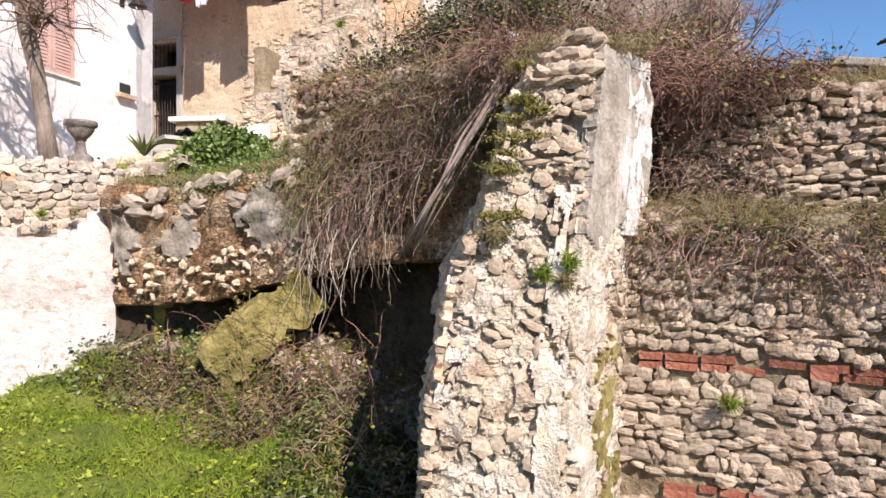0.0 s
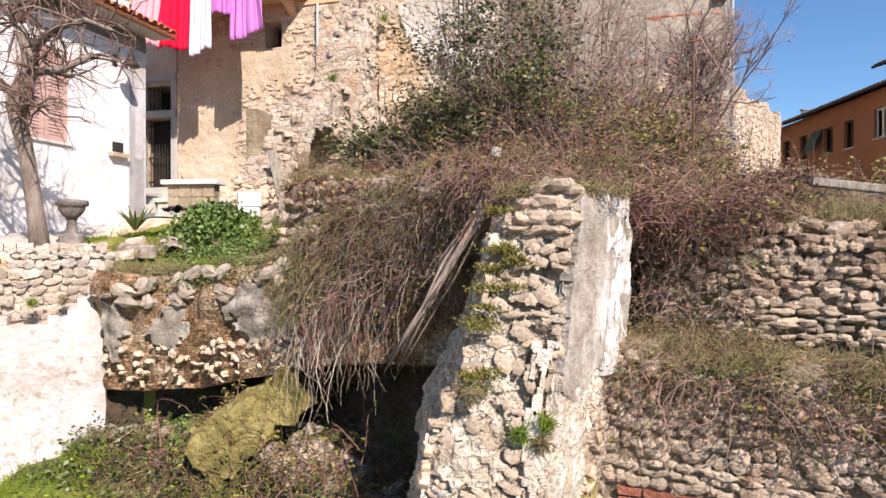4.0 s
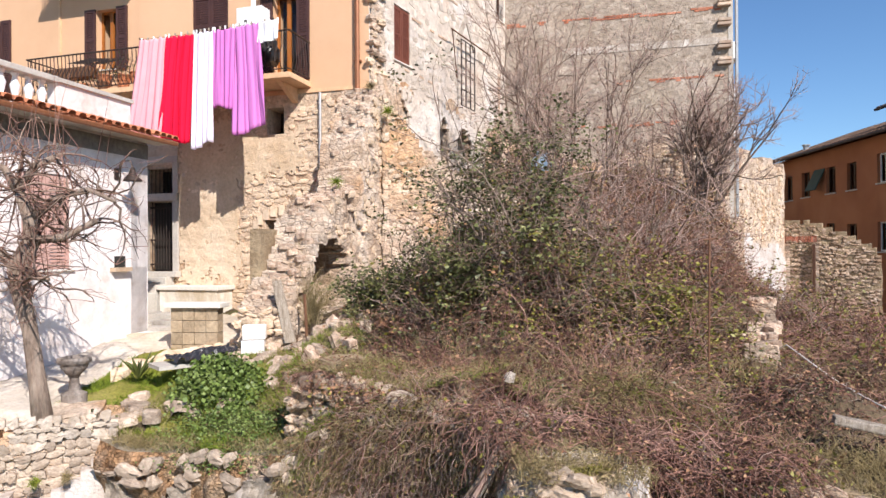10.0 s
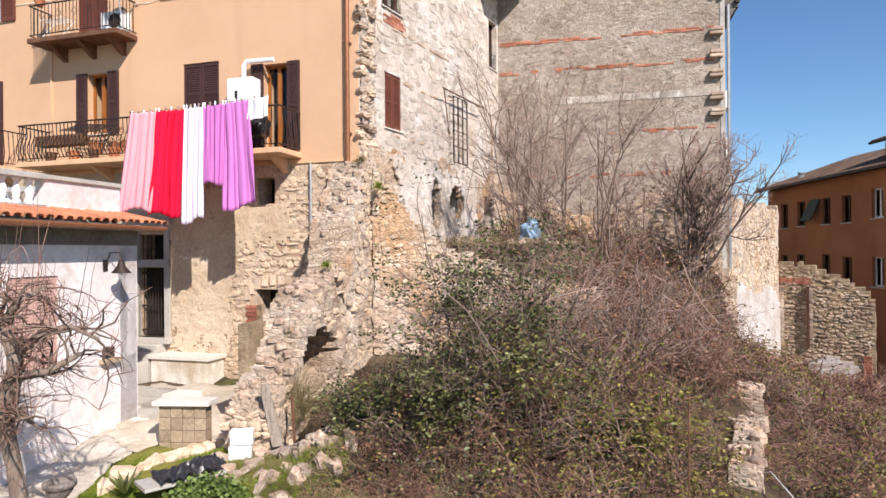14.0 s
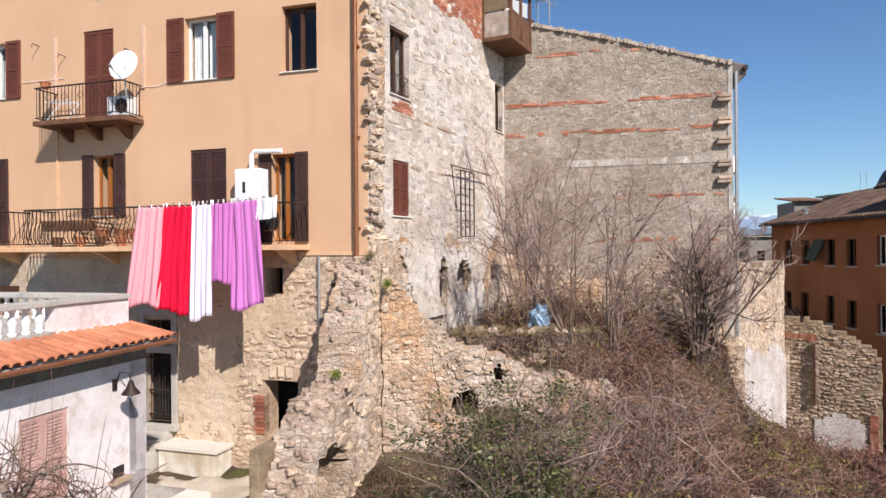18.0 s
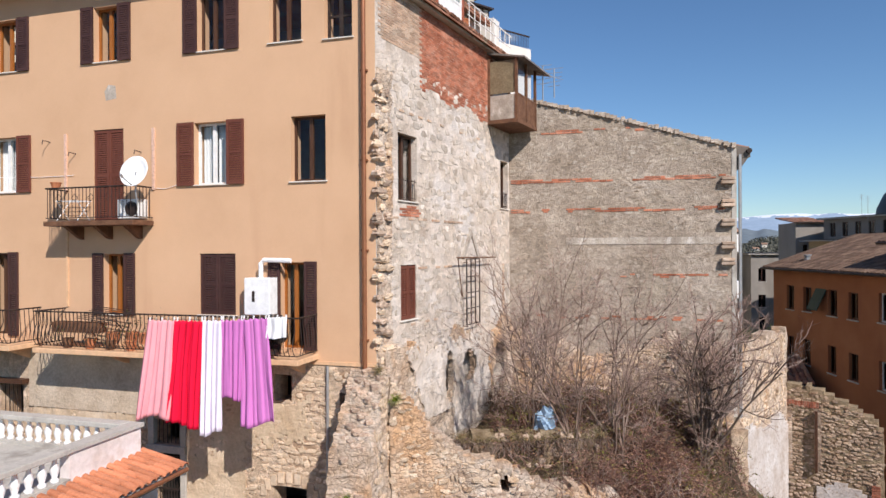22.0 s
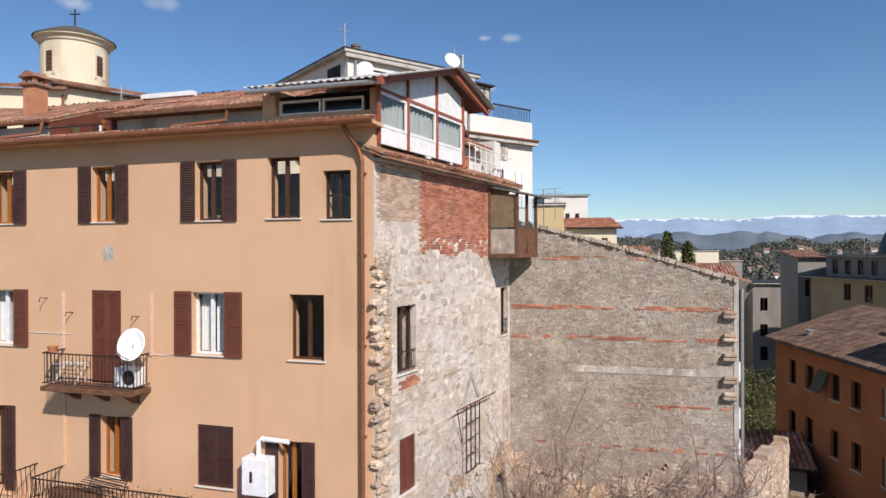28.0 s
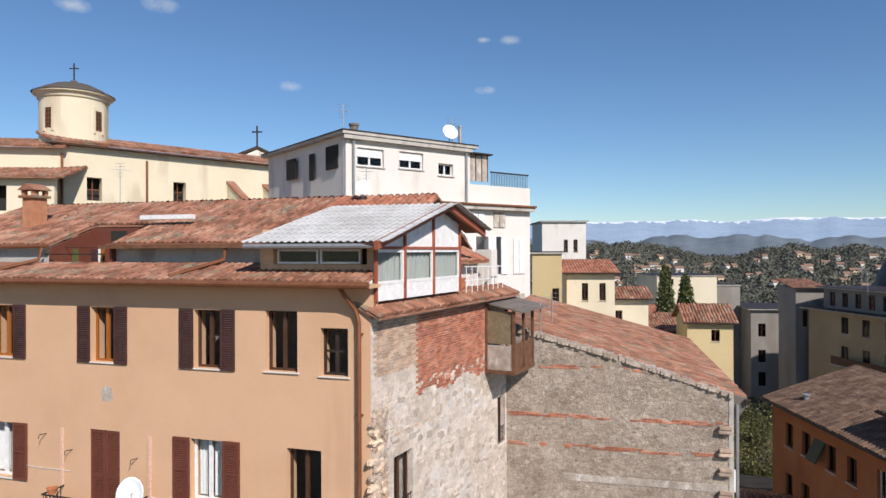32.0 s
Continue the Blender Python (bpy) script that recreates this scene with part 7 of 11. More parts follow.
# broken foot of the side wall, with hollows, and its torn edge
shole = [(3.25, 0.27, 7.85, 0.65), (4.5, 0.45, 7.95, 0.45), (7.0, 0.55, 7.55, 0.8)]
stp_ = lambda u: 8.75 + 0.28 * math.sin(u * 1.9) + 0.12 * math.sin(u * 5.3)
rubble_wall("broken_foot", Frame(*SW.p(0, 0.14, 0)[:2], SW.dx, SW.dy, flip=True), 0.2, 8.1, 5.0, stp_, 0.13, RUIN, house, holes=shole, amp=0.06, cell=0.11, seed=21, label="crumbling rubble foot of the wall")
rubble_wall("torn_edge", Frame(*SW.p(0, 0.06, 0)[:2], SW.dx, SW.dy, flip=True), 0.03, 0.6, 8.6, lambda u: 15.3, 0.05, RUIN, house, amp=0.06, cell=0.09, seed=22, label="torn rubble edge")
swf = lambda u, v: (SW.p(u, 0.14, v), SW.axes()[1])
skin("pale_pier", swf, 1.0, 6.0, 5.2, 9.0, lambda u, v: min(0.35 * (8.7 - v), 0.5, 0.6 * (5.9 - u), 0.6 * (u - 1.1 - 0.5 * (8.7 - v))) if not any(((u - a) / b) ** 2 + ((v - c) / d) ** 2 < 1.15 for a, b, c, d in shole) and not (u < 3.5 and v < 7.0) else -1, MORTAR_PALE, house, "white plaster left on the piers of the broken wall", cell=0.07, thick=0.05, off=0.07, seed=50, amp=0.02, rag=0.12)
gft = lambda u: 8.15 + 0.3 * math.sin(u * 1.3 + 1) + 0.15 * math.sin(u * 4.1)
rubble_wall("rough_foot", Frame(*GW.p(0, 0.12, 0)[:2], GW.dx, GW.dy, flip=True), 0.1, GL - 0.1, 4.0, gft, 0.11, RUIN, rear, amp=0.06, cell=0.11, seed=51, label="rough rubble foot of the gable")
lay_stones(frame_face(GW, 0.12), 0.15, GL - 0.15, 5.6, 8.3, 0.13, 0.2, 0.06, rear, STONE_DARK, STONE_J, 80, 86, gap=0.02, keep=0.55, tilt=0.12, size_var=0.5, jit=0.02, mask=lambda u, v: v < gft(u) - 0.08)
# toothing stones at the torn edge next to the stucco front
qr = np.random.default_rng(15)
for z in np.arange(8.8, 15.2, 0.2):
    for k in range(2 if qr.random() < 0.6 else 1):
        u = 0.08 + 0.28 * k + qr.normal(0, 0.05)
        q = SW.p(u, 0.02, z + qr.normal(0, 0.03))
        O_ = SW.axes()
        ob = new("stone", stone_mesh(int(qr.integers(10)), STONE_DARK if qr.random() < 0.5 else STONE))
        ob.parent = house
        l_, h_, d_ = qr.uniform(0.16, 0.42), qr.uniform(0.09, 0.19), qr.uniform(0.03, 0.16)
        ob.matrix_basis = Matrix(((O_[0].x * l_, 0, O_[1].x * d_, q[0]), (O_[0].y * l_, 0, O_[1].y * d_, q[1]), (0, h_, 0, q[2]), (0, 0, 0, 1)))
lay_stones(frame_face(FA), 0.1, 12.5, 3.8, 8.55, 0.12, 0.18, 0.028, house, STONE, STONE_J, 300, 83, gap=0.015, keep=0.6, tilt=0.12, size_var=0.5, jit=0.015, order=lambda u, v: u, mask=lambda u, v: not any(a[0] - 0.2 < u < a[1] + 0.2 and a[2] - 0.12 < v < a[3] + 0.2 for a in base_ops) and (u < 4.2 + 0.5 * math.sin(v * 2) or noise.noise(Vector((u, v, 4))) > 0.15))
TANP = material("tan_plaster", [(0.50, 0.37, 0.245), (0.61, 0.48, 0.345), (0.68, 0.56, 0.43)], scale=0.9, fine=14, bump=0.5, fine_mix=0.18)
for k, (u0_, u1_, z0_, z1_) in enumerate(((3.2, 5.1, 4.2, 8.3), (6.1, 9.9, 4.8, 7.4), (1.6, 3.4, 6.6, 7.9))):
    skin("plaster_skin", frame_face(FA), u0_, u1_, z0_, z1_, lambda u, v: 0.8 * min(u - u0_, u1_ - u, v - z0_, z1_ - v) - 0.08 if not any(a[0] - 0.2 < u < a[1] + 0.2 and a[2] - 0.1 < v < a[3] + 0.2 for a in base_ops) else -1, TANP, house, "flaking tan plaster", cell=0.07, thick=0.05, off=0.03, seed=90 + k, amp=0.02, rag=0.3)

# strip below the long balcony, its shade put into a browner plaster
rubble_wall("plaster_skin", Frame(*FA.p(0, 0.045, 0)[:2], FA.dx, FA.dy), 5.0, 9.9, 7.15, lambda u: 8.6, 0.05, material("balcony_shade_plaster", [(0.40, 0.31, 0.225), (0.52, 0.42, 0.315), (0.60, 0.50, 0.39)], scale=1.2, fine=14, bump=0.5, fine_mix=0.2), house, amp=0.012, cell=0.15, seed=77, label="plaster strip toned browner for the balcony's shade")


# ---- plants ----
def stems(name, start, direc, length, mat, parent=None, k=7, sides=3, r0=0.006, r1=0.002, droop=0.3, wob=0.18, seed=0):
    """Many bent shoots, thinner to the tip, as one mesh. Returns the object and the points (n, k, 3)."""
    r = np.random.default_rng(seed)
    start, direc = np.asarray(start, float), np.asarray(direc, float)
    n = len(start)
    length = np.broadcast_to(np.asarray(length, float), (n,))
    d = direc / np.linalg.norm(direc, axis=1)[:, None]
    pts = [start]
    step = (length / (k - 1))[:, None]
    for _ in range(k - 1):
        d = d + r.normal(0, wob, (n, 3))
        d[:, 2] -= droop / (k - 1) * 2
        d /= np.linalg.norm(d, axis=1)[:, None]
        pts.append(pts[-1] + d * step)
    P = np.stack(pts, 1)
    T = np.gradient(P, axis=1)
    T /= np.linalg.norm(T, axis=2)[..., None] + 1e-9
    ref = r.normal(0, 1, (n, 1, 3))
    A = np.cross(T, ref)
    A /= np.linalg.norm(A, axis=2)[..., None] + 1e-9
    B = np.cross(T, A)
    rad = np.broadcast_to(np.asarray(r0, float), (n,))[:, None] * np.linspace(1, r1 / np.max(r0), k)[None, :]
    V = []
    for j in range(sides):
        w = 2 * math.pi * j / sides
        V.append(P + (A * math.cos(w) + B * math.sin(w)) * rad[..., None])
    V = np.stack(V, 2).reshape(-1, 3)
    i0 = (np.arange(n)[:, None, None] * k + np.arange(k - 1)[None, :, None]) * sides
    j0 = np.arange(sides)[None, None, :]
    j1 = (j0 + 1) % sides
    quad = np.stack([i0 + j0, i0 + j1, i0 + sides + j1, i0 + sides + j0], -1).reshape(-1).astype(np.int32)
    me = bpy.data.meshes.new(name)
    me.vertices.add(len(V))
    me.vertices.foreach_set("co", V.ravel().astype(np.float32))
    me.loops.add(len(quad))
    me.loops.foreach_set("vertex_index", quad)
    me.polygons.add(len(quad) // 4)
    me.polygons.foreach_set("loop_start", np.arange(0, len(quad), 4, dtype=np.int32))
    me.materials.append(mat)
    me.update(calc_edges=True)
    ob = new(name, me)
    ob.parent = parent
    if n > 12:
        ob["kind"] = "stuff"
    return ob, P


def open_ground(x, y):
    """False close to the low garden wall and the hose, which stand clear of the growth."""
    ok = np.ones(np.shape(x), bool)
    for ax, ay, bx, by, rad in ((4.2, 8.0, 6.3, 12.2, 0.5), (4.3, 8.0, 4.15, 5.6, 0.32)):
        t_ = np.clip(((x - ax) * (bx - ax) + (y - ay) * (by - ay)) / ((bx - ax) ** 2 + (by - ay) ** 2), 0, 1)
        ok &= np.hypot(x - ax - (bx - ax) * t_, y - ay - (by - ay) * t_) > rad
    return ok


def patch(n, poly_x, poly_y0, poly_y1, seed):
    """n random places between two lines over x."""
    r = np.random.default_rng(seed)
    x = r.uniform(poly_x[0], poly_x[-1], n)
    a, b = np.interp(x, poly_x, poly_y0), np.interp(x, poly_x, poly_y1)
    y = a + (b - a) * r.random(n)
    k = open_ground(x, y)
    x, y = x[k], y[k]
    return np.stack([x, y, ground_z(x, y)], 1)


def bramble(label, start, up, length, seed, mat=TWIG, leaf=None, leaves=0, leaf_size=0.04, droop=0.9, r0=0.005, wob=0.22, lean=(0, -0.2, 0), spread=0.7, name="brambles"):
    r = np.random.default_rng(seed)
    t = thing(name, label, "brambles", kind="stuff")
    d = r.normal(0, spread, (len(start), 3))
    d[:, 2] = np.abs(d[:, 2]) * 0.5 + up
    d += np.array(lean)
    ln = length * r.uniform(0.5, 1.4, len(start)) * np.where((start[:, 0] > 2.6) & (start[:, 1] < 8.0), 0.55, 1.0)
    o, P = stems("stems", start, d, ln, mat, t, k=8, r0=r0 * np.clip(start[:, 1] / 7.5, 1, 1.9), r1=r0 * 0.4, droop=droop, wob=wob, seed=seed)
    if leaves:
        f = P[:, 2:].reshape(-1, 3)
        c = f[r.integers(0, len(f), leaves)] + r.normal(0, 0.04, (leaves, 3))
        leaf_mesh("leaves", c, leaf_size, leaf, t, seed)
    return t


# vines hanging over the terrace edge: a tangle at the top, loose strands below
hx = np.random.default_rng(100)
vines = thing("hanging_vines", "curtain of dry tangled vines over the terrace edge", "vines", kind="stuff")
VT, VN = np.array((0.85, -0.53, 0.0)), np.array((-0.53, -0.85, 0.0))


def hang(n, x, drop0, drop1, side, out, fall):
    """Places down the earth face and directions along it, out of it and downwards."""
    st = np.stack([x, np.interp(x, LX, LYF), np.interp(x, LX, LT_) + 0.1 - hx.uniform(drop0, drop1, n)], 1) + VN * hx.uniform(0.0, 0.16, n)[:, None]
    st[:, 2] = np.maximum(st[:, 2], np.interp(x, LX, LB_) + 0.2)
    d = VT * hx.normal(0, side, n)[:, None] + VN * np.abs(hx.normal(0, out, n))[:, None]
    d[:, 2] = hx.normal(fall[0], fall[1], n)
    return st, d


for q, (n, mt) in enumerate(((750, TWIG), (300, TWIG_GREY), (420, TWIG_PINK))):
    st, d = hang(n, np.clip(hx.normal(-0.25, 0.55, n), -1.6, 0.72), 0.0, 1.1, 0.9, 0.3, (0.1, 0.7))
    stems("tangle", st, d, hx.uniform(0.15, 0.55, n), mt, vines, k=7, r0=0.0036, r1=0.0015, droop=0.4, wob=0.34, seed=101 + 10 * q)
for q, (n, mt, ln0, ln1) in enumerate(((150, TWIG, 0.3, 0.9), (40, VINE, 0.4, 1.1), (90, TWIG_PINK, 0.3, 0.8), (60, TWIG_GREY, 0.3, 0.9))):
    st, d = hang(n, np.clip(hx.normal(-0.6, 0.42, n), -1.35, 0.35), 0.35, 1.2, 0.25, 0.16, (-0.7, 0.3))
    stems("strands", st, d, hx.uniform(ln0, ln1, n), mt, vines, k=11, r0=0.0034, r1=0.0015, droop=1.1, wob=0.22, seed=104 + q)
st, d = hang(34, hx.uniform(-1.4, -0.5, 34), 0.8, 1.3, 0.3, 0.15, (-0.7, 0.2))
stems("pale_roots", st, d, hx.uniform(0.4, 1.1, 34), VINE, vines, k=12, r0=0.005, r1=0.002, droop=1.4, wob=0.22, seed=102)
gx_ = np.clip(hx.normal(-0.4, 0.6, 2200), -1.6, 0.7)
st, d = hang(2200, gx_, 0.0, 0.75, 0.5, 0.6, (0.5, 0.4))
stems("dry_grass", st, d, hx.uniform(0.08, 0.24, 2200), GRASS_DRY, vines, k=5, r0=0.0035, r1=0.001, droop=1.2, wob=0.2, seed=107)
cl = np.stack([hx.normal(-0.35, 0.5, 3000), np.zeros(3000), hx.uniform(2.3, 3.7, 3000)], 1)
cl[:, 1] = np.interp(cl[:, 0], LX, LYF) - hx.uniform(-0.05, 0.16, 3000)
leaf_mesh("dry_leaves", cl, 0.045, LEAF_DRY, vines, 103)
leaf_mesh("green_leaves", cl[:1300] + (0, -0.06, 0), 0.04, LEAF_BRIAR, vines, 105)
# a stout dead limb leaning out of the vines
limb = thing("dead_limb", "bundle of bleached fibrous dead limbs leaning down the terrace edge", "dead branch")
lr = np.random.default_rng(95)
for k in range(11):
    o1, o2, o3 = lr.normal(0, 0.035, 3), lr.normal(0, 0.05, 3), lr.normal(0, 0.07, 3)
    pts = [np.array(p) + o for p, o in zip(((0.70, 5.28, 3.66), (0.52, 5.26, 3.44), (0.38, 5.24, 3.2), (0.13, 5.26, 2.82), (-0.09, 5.34, 2.42), (-0.3, 5.5, 2.02)), (o1, o1, (o1 + o2) / 2, o2, (o2 + o3) / 2, o3))]
    r_ = lr.uniform(0.008, 0.021)
    cut = 6 if k < 7 else 4
    link("limb", Mesh().tube(pts[:cut], [r_ * f for f in (0.8, 1.0, 1.0, 0.9, 0.7, 0.4)][:cut], 6), (TWIG_PINK, BARK, WOOD_GREY)[k % 3], limb, smooth=True)

# brambles over the terrace and the right-hand slope
tx = [-0.9, 0.2, 0.9, 1.6, 3.5, 6.0]
bramble("tangle of leafless brambles on the terrace edge", patch(4200, tx, [7.0, 6.2, 5.4, 5.2, 4.9, 4.7], [8.5, 7.6, 7.2, 7.4, 7.8, 8.2], 110), 0.35, 0.6, 111, leaf=LEAF_DRY, leaves=9000, leaf_size=0.035, wob=0.34, droop=0.8, lean=(0, -0.05, 0), r0=0.0045, spread=0.9)
bramble("green shoots among the terrace brambles", patch(500, tx, [6.9, 6.0, 5.4, 5.2, 4.9, 4.7], [8.5, 7.6, 7.2, 7.4, 7.8, 8.2], 109), 0.3, 0.35, 108, mat=GRASS_DRY, leaf=LEAF, leaves=3600, leaf_size=0.035, name="weeds")
s2 = patch(1700, [1.45, 3.5, 5.2], [4.85, 3.85, 3.2], [5.6, 4.5, 3.7], 112)
s2[:, 2] = np.where(s2[:, 2] < 2, 2.1, s2[:, 2])
s2 = s2[(s2[:, 0] < 2.5) | (np.random.default_rng(3).random(len(s2)) < 0.35)]
bramble("leafless brambles trailing over the retaining wall", s2, 0.2, 0.36, 113, leaf=LEAF_DRY, leaves=4200, droop=1.2, lean=(0, -0.3, 0), leaf_size=0.03, wob=0.36, r0=0.004, spread=0.9)
s2 = patch(800, [1.45, 3.5, 5.2], [4.7, 4.0, 3.4], [5.0, 4.6, 4.3], 114)
s2[:, 2] = 2.08
s2[:, 1] = 4.86 - 0.516 * (s2[:, 0] - 1.2) - np.random.default_rng(1).uniform(-0.35, 0.05, len(s2))
bramble("dry trailing shoots on the rubble wall head", s2[:420], 0.1, 0.36, 115, droop=1.5, lean=(0, -0.4, 0), mat=TWIG_GREY, wob=0.36, r0=0.004)
bramble("low green weeds on the wall head", s2[:320], 0.35, 0.2, 116, mat=GRASS, leaf=LEAF, leaves=2600, leaf_size=0.035, droop=0.3, r0=0.003, name="weeds")
bramble("dense brown brambles over the garden slope", patch(3800, [-1.0, 1.0, 4.0, 7.0, 9.0], [8.2, 7.2, 7.2, 8.5, 11.0], [12.2, 12.4, 12.6, 15.5, 17.0], 117), 0.6, 0.7, 118, leaf=LEAF_DRY, leaves=7000, leaf_size=0.05, r0=0.006, spread=0.8, wob=0.32)
bramble("patches of ivy leaves in the garden brambles", patch(900, [-0.8, 1.0, 4.0, 5.5], [7.6, 7.4, 7.6, 8.6], [10.5, 10.5, 10.8, 11.5], 131), 0.6, 0.8, 132, mat=TWIG_GREY, leaf=LEAF_EVER, leaves=8000, leaf_size=0.055, name="ivy")
bramble("green and yellow growth on the bank below the ruin", patch(1200, [4.6, 7.0, 10.0, 13.0], [6.0, 7.5, 9.5, 12.0], [8.5, 13.5, 16.0, 18.0], 126), 0.5, 0.45, 127, mat=TWIG_GREY, leaf=LEAF_BRIAR, leaves=3000, leaf_size=0.05, name="briars")
bramble("brown brambles on the bank below the ruin", patch(6000, [4.0, 7.0, 10.0, 14.0], [6.5, 7.5, 9.5, 12.0], [9.0, 15.5, 19.0, 20.5], 119), 0.6, 0.75, 120, leaf=LEAF_DRY, leaves=8000, leaf_size=0.05, r0=0.006, wob=0.32, spread=0.8)
bramble("tall russet scrub before the rubble gable", patch(2400, [3.0, 4.8, 6.3], [13.0, 13.4, 15.2], [15.5, 16.0, 17.0], 121), 0.7, 0.9, 122, leaf=LEAF_DRY, leaves=11000, leaf_size=0.05, r0=0.006, spread=0.5, wob=0.26)


def bush(name, label, x, y, z, rad, hgt, n, leaves, mat, leaf, seed, lsize=0.06, spread=0.5, clump=0.11, per_clump=26):
    """A shrub: stout crooked stems, side branches, fine twigs, and leaves in clumps with gaps between them."""
    r = np.random.default_rng(seed)
    t = thing(name, label, "bush")
    a = r.uniform(0, 2 * math.pi, n)
    q = np.sqrt(r.random(n)) * rad * 0.45
    s = np.stack([x + q * np.cos(a), y + q * np.sin(a), np.zeros(n)], 1)
    s[:, 2] = ground_z(s[:, 0], s[:, 1])
    d = np.stack([np.cos(a) * spread * r.random(n), np.sin(a) * spread * r.random(n), np.ones(n)], 1)
    _, P = stems("stem", s, d, hgt * r.uniform(0.5, 1.1, n), BARK, t, k=9, sides=5, r0=0.017, r1=0.004, droop=0.12, wob=0.15, seed=seed)
    pick = P[:, 2:8].reshape(-1, 3)
    m = n * 7
    ss = pick[r.integers(0, len(pick), m)]
    dd = r.normal(0, 1, (m, 3)) * (1, 1, 0.6) + (0, 0, 0.55)
    _, Q = stems("branch", ss, dd, min(0.9, hgt * 0.34) * r.uniform(0.4, 1.4, m), mat, t, k=7, r0=0.008, r1=0.002, droop=0.1, wob=0.2, seed=seed + 1)
    pick = Q[:, 2:].reshape(-1, 3)
    m = n * 14
    _, W = stems("twig", pick[r.integers(0, len(pick), m)], r.normal(0, 1, (m, 3)) + (0, 0, 0.3), r.uniform(0.1, 0.4, m), mat, t, k=4, r0=0.004, r1=0.0016, droop=0.1, wob=0.2, seed=seed + 3)
    if leaves:
        f = np.concatenate([Q[:, 2:].reshape(-1, 3), P[:, 4:].reshape(-1, 3), W[:, 2:].reshape(-1, 3)])
        cl = f[r.integers(0, len(f), leaves // per_clump)]
        c = np.repeat(cl, per_clump, 0) + r.normal(0, clump, (len(cl) * per_clump, 3)) * (1, 1, 0.75)
        leaf_mesh("foliage", c, lsize, leaf, t, seed + 2)
    return t


bush("evergreen_shrub", "tall evergreen shrub with glossy dark leaves in the garden", 0.95, 8.9, 4.3, 0.75, 3.0, 30, 7000, TWIG_GREY, LEAF_EVER, 130, 0.058, 0.35)
bush("evergreen_shrub", "evergreen shrub with dark leaves among brambles", 0.15, 8.75, 4.3, 0.9, 1.5, 26, 5000, TWIG_GREY, LEAF_EVER, 133, 0.058, 0.8)
bush("evergreen_shrub", "leafy shrub at the foot of the ruined wall", -0.75, 9.3, 4.2, 0.6, 0.95, 18, 5000, TWIG_GREY, LEAF_EVER, 136, 0.06, 0.7)
bush("evergreen_shrub", "leafy shrub with yellowing leaves in the garden slope", 2.75, 8.0, 4.4, 0.8, 1.1, 20, 3000, TWIG, LEAF_BRIAR, 139, 0.055, 0.7)
bush("evergreen_shrub", "low evergreen shrub on the garden slope", 1.9, 8.3, 4.4, 0.7, 1.0, 18, 2600, TWIG_GREY, LEAF_EVER, 140, 0.055, 0.8)
bush("bare_shrub", "leafless twiggy shrub with arching stems in the garden", 1.7, 10.2, 4.6, 1.0, 2.9, 34, 900, TWIG_PINK, LEAF_DRY, 142, 0.05, 0.7, 0.2, 6)
bush("bare_shrub", "leafless reddish shrub in the garden", 2.9, 10.6, 4.7, 1.2, 2.4, 40, 1200, TWIG_PINK, LEAF_DRY, 145, 0.05, 0.8, 0.2, 6)
bush("bare_shrub", "leafless reddish shrub before the gable", 3.5, 12.2, 4.4, 1.2, 2.2, 22, 1200, TWIG_PINK, LEAF_DRY, 146, 0.05, 0.7, 0.2, 6)
bush("bare_shrub", "leafless brown shrub on the slope", 4.2, 11.2, 4.5, 1.1, 1.7, 36, 1500, TWIG, LEAF_DRY, 148, 0.05, 0.8, 0.2, 6)
bush("bare_shrub", "leafless brown shrub beside the low wall", 4.9, 13.6, 4.3, 1.1, 1.8, 36, 1500, TWIG_PINK, LEAF_DRY, 151, 0.05, 0.7, 0.2, 6)
bush("bare_shrub", "leafless stems over the broken garden wall", 1.2, 12.7, 4.2, 0.8, 2.6, 10, 200, TWIG_GREY, LEAF_DRY, 154, 0.05, 0.6, 0.2, 6)
bush("bare_shrub", "leafless stems over the broken garden wall", 2.5, 12.9, 4.2, 0.9, 2.6, 12, 300, TWIG, LEAF_DRY, 157, 0.05, 0.7, 0.2, 6)


for x_, y_, h_ in ((28.0, 57.0, 5.0), (30.5, 63.0, 5.5), (33.0, 69.0, 5.0)):
    bush("evergreen_shrub", "dark evergreen shrub in the shaded street", x_, y_, 0.0, 2.0, h_ * 0.8, 12, 4200, BARK_DARK, LEAF_EVER, 158 + int(x_), 0.2, 0.5, 0.4)


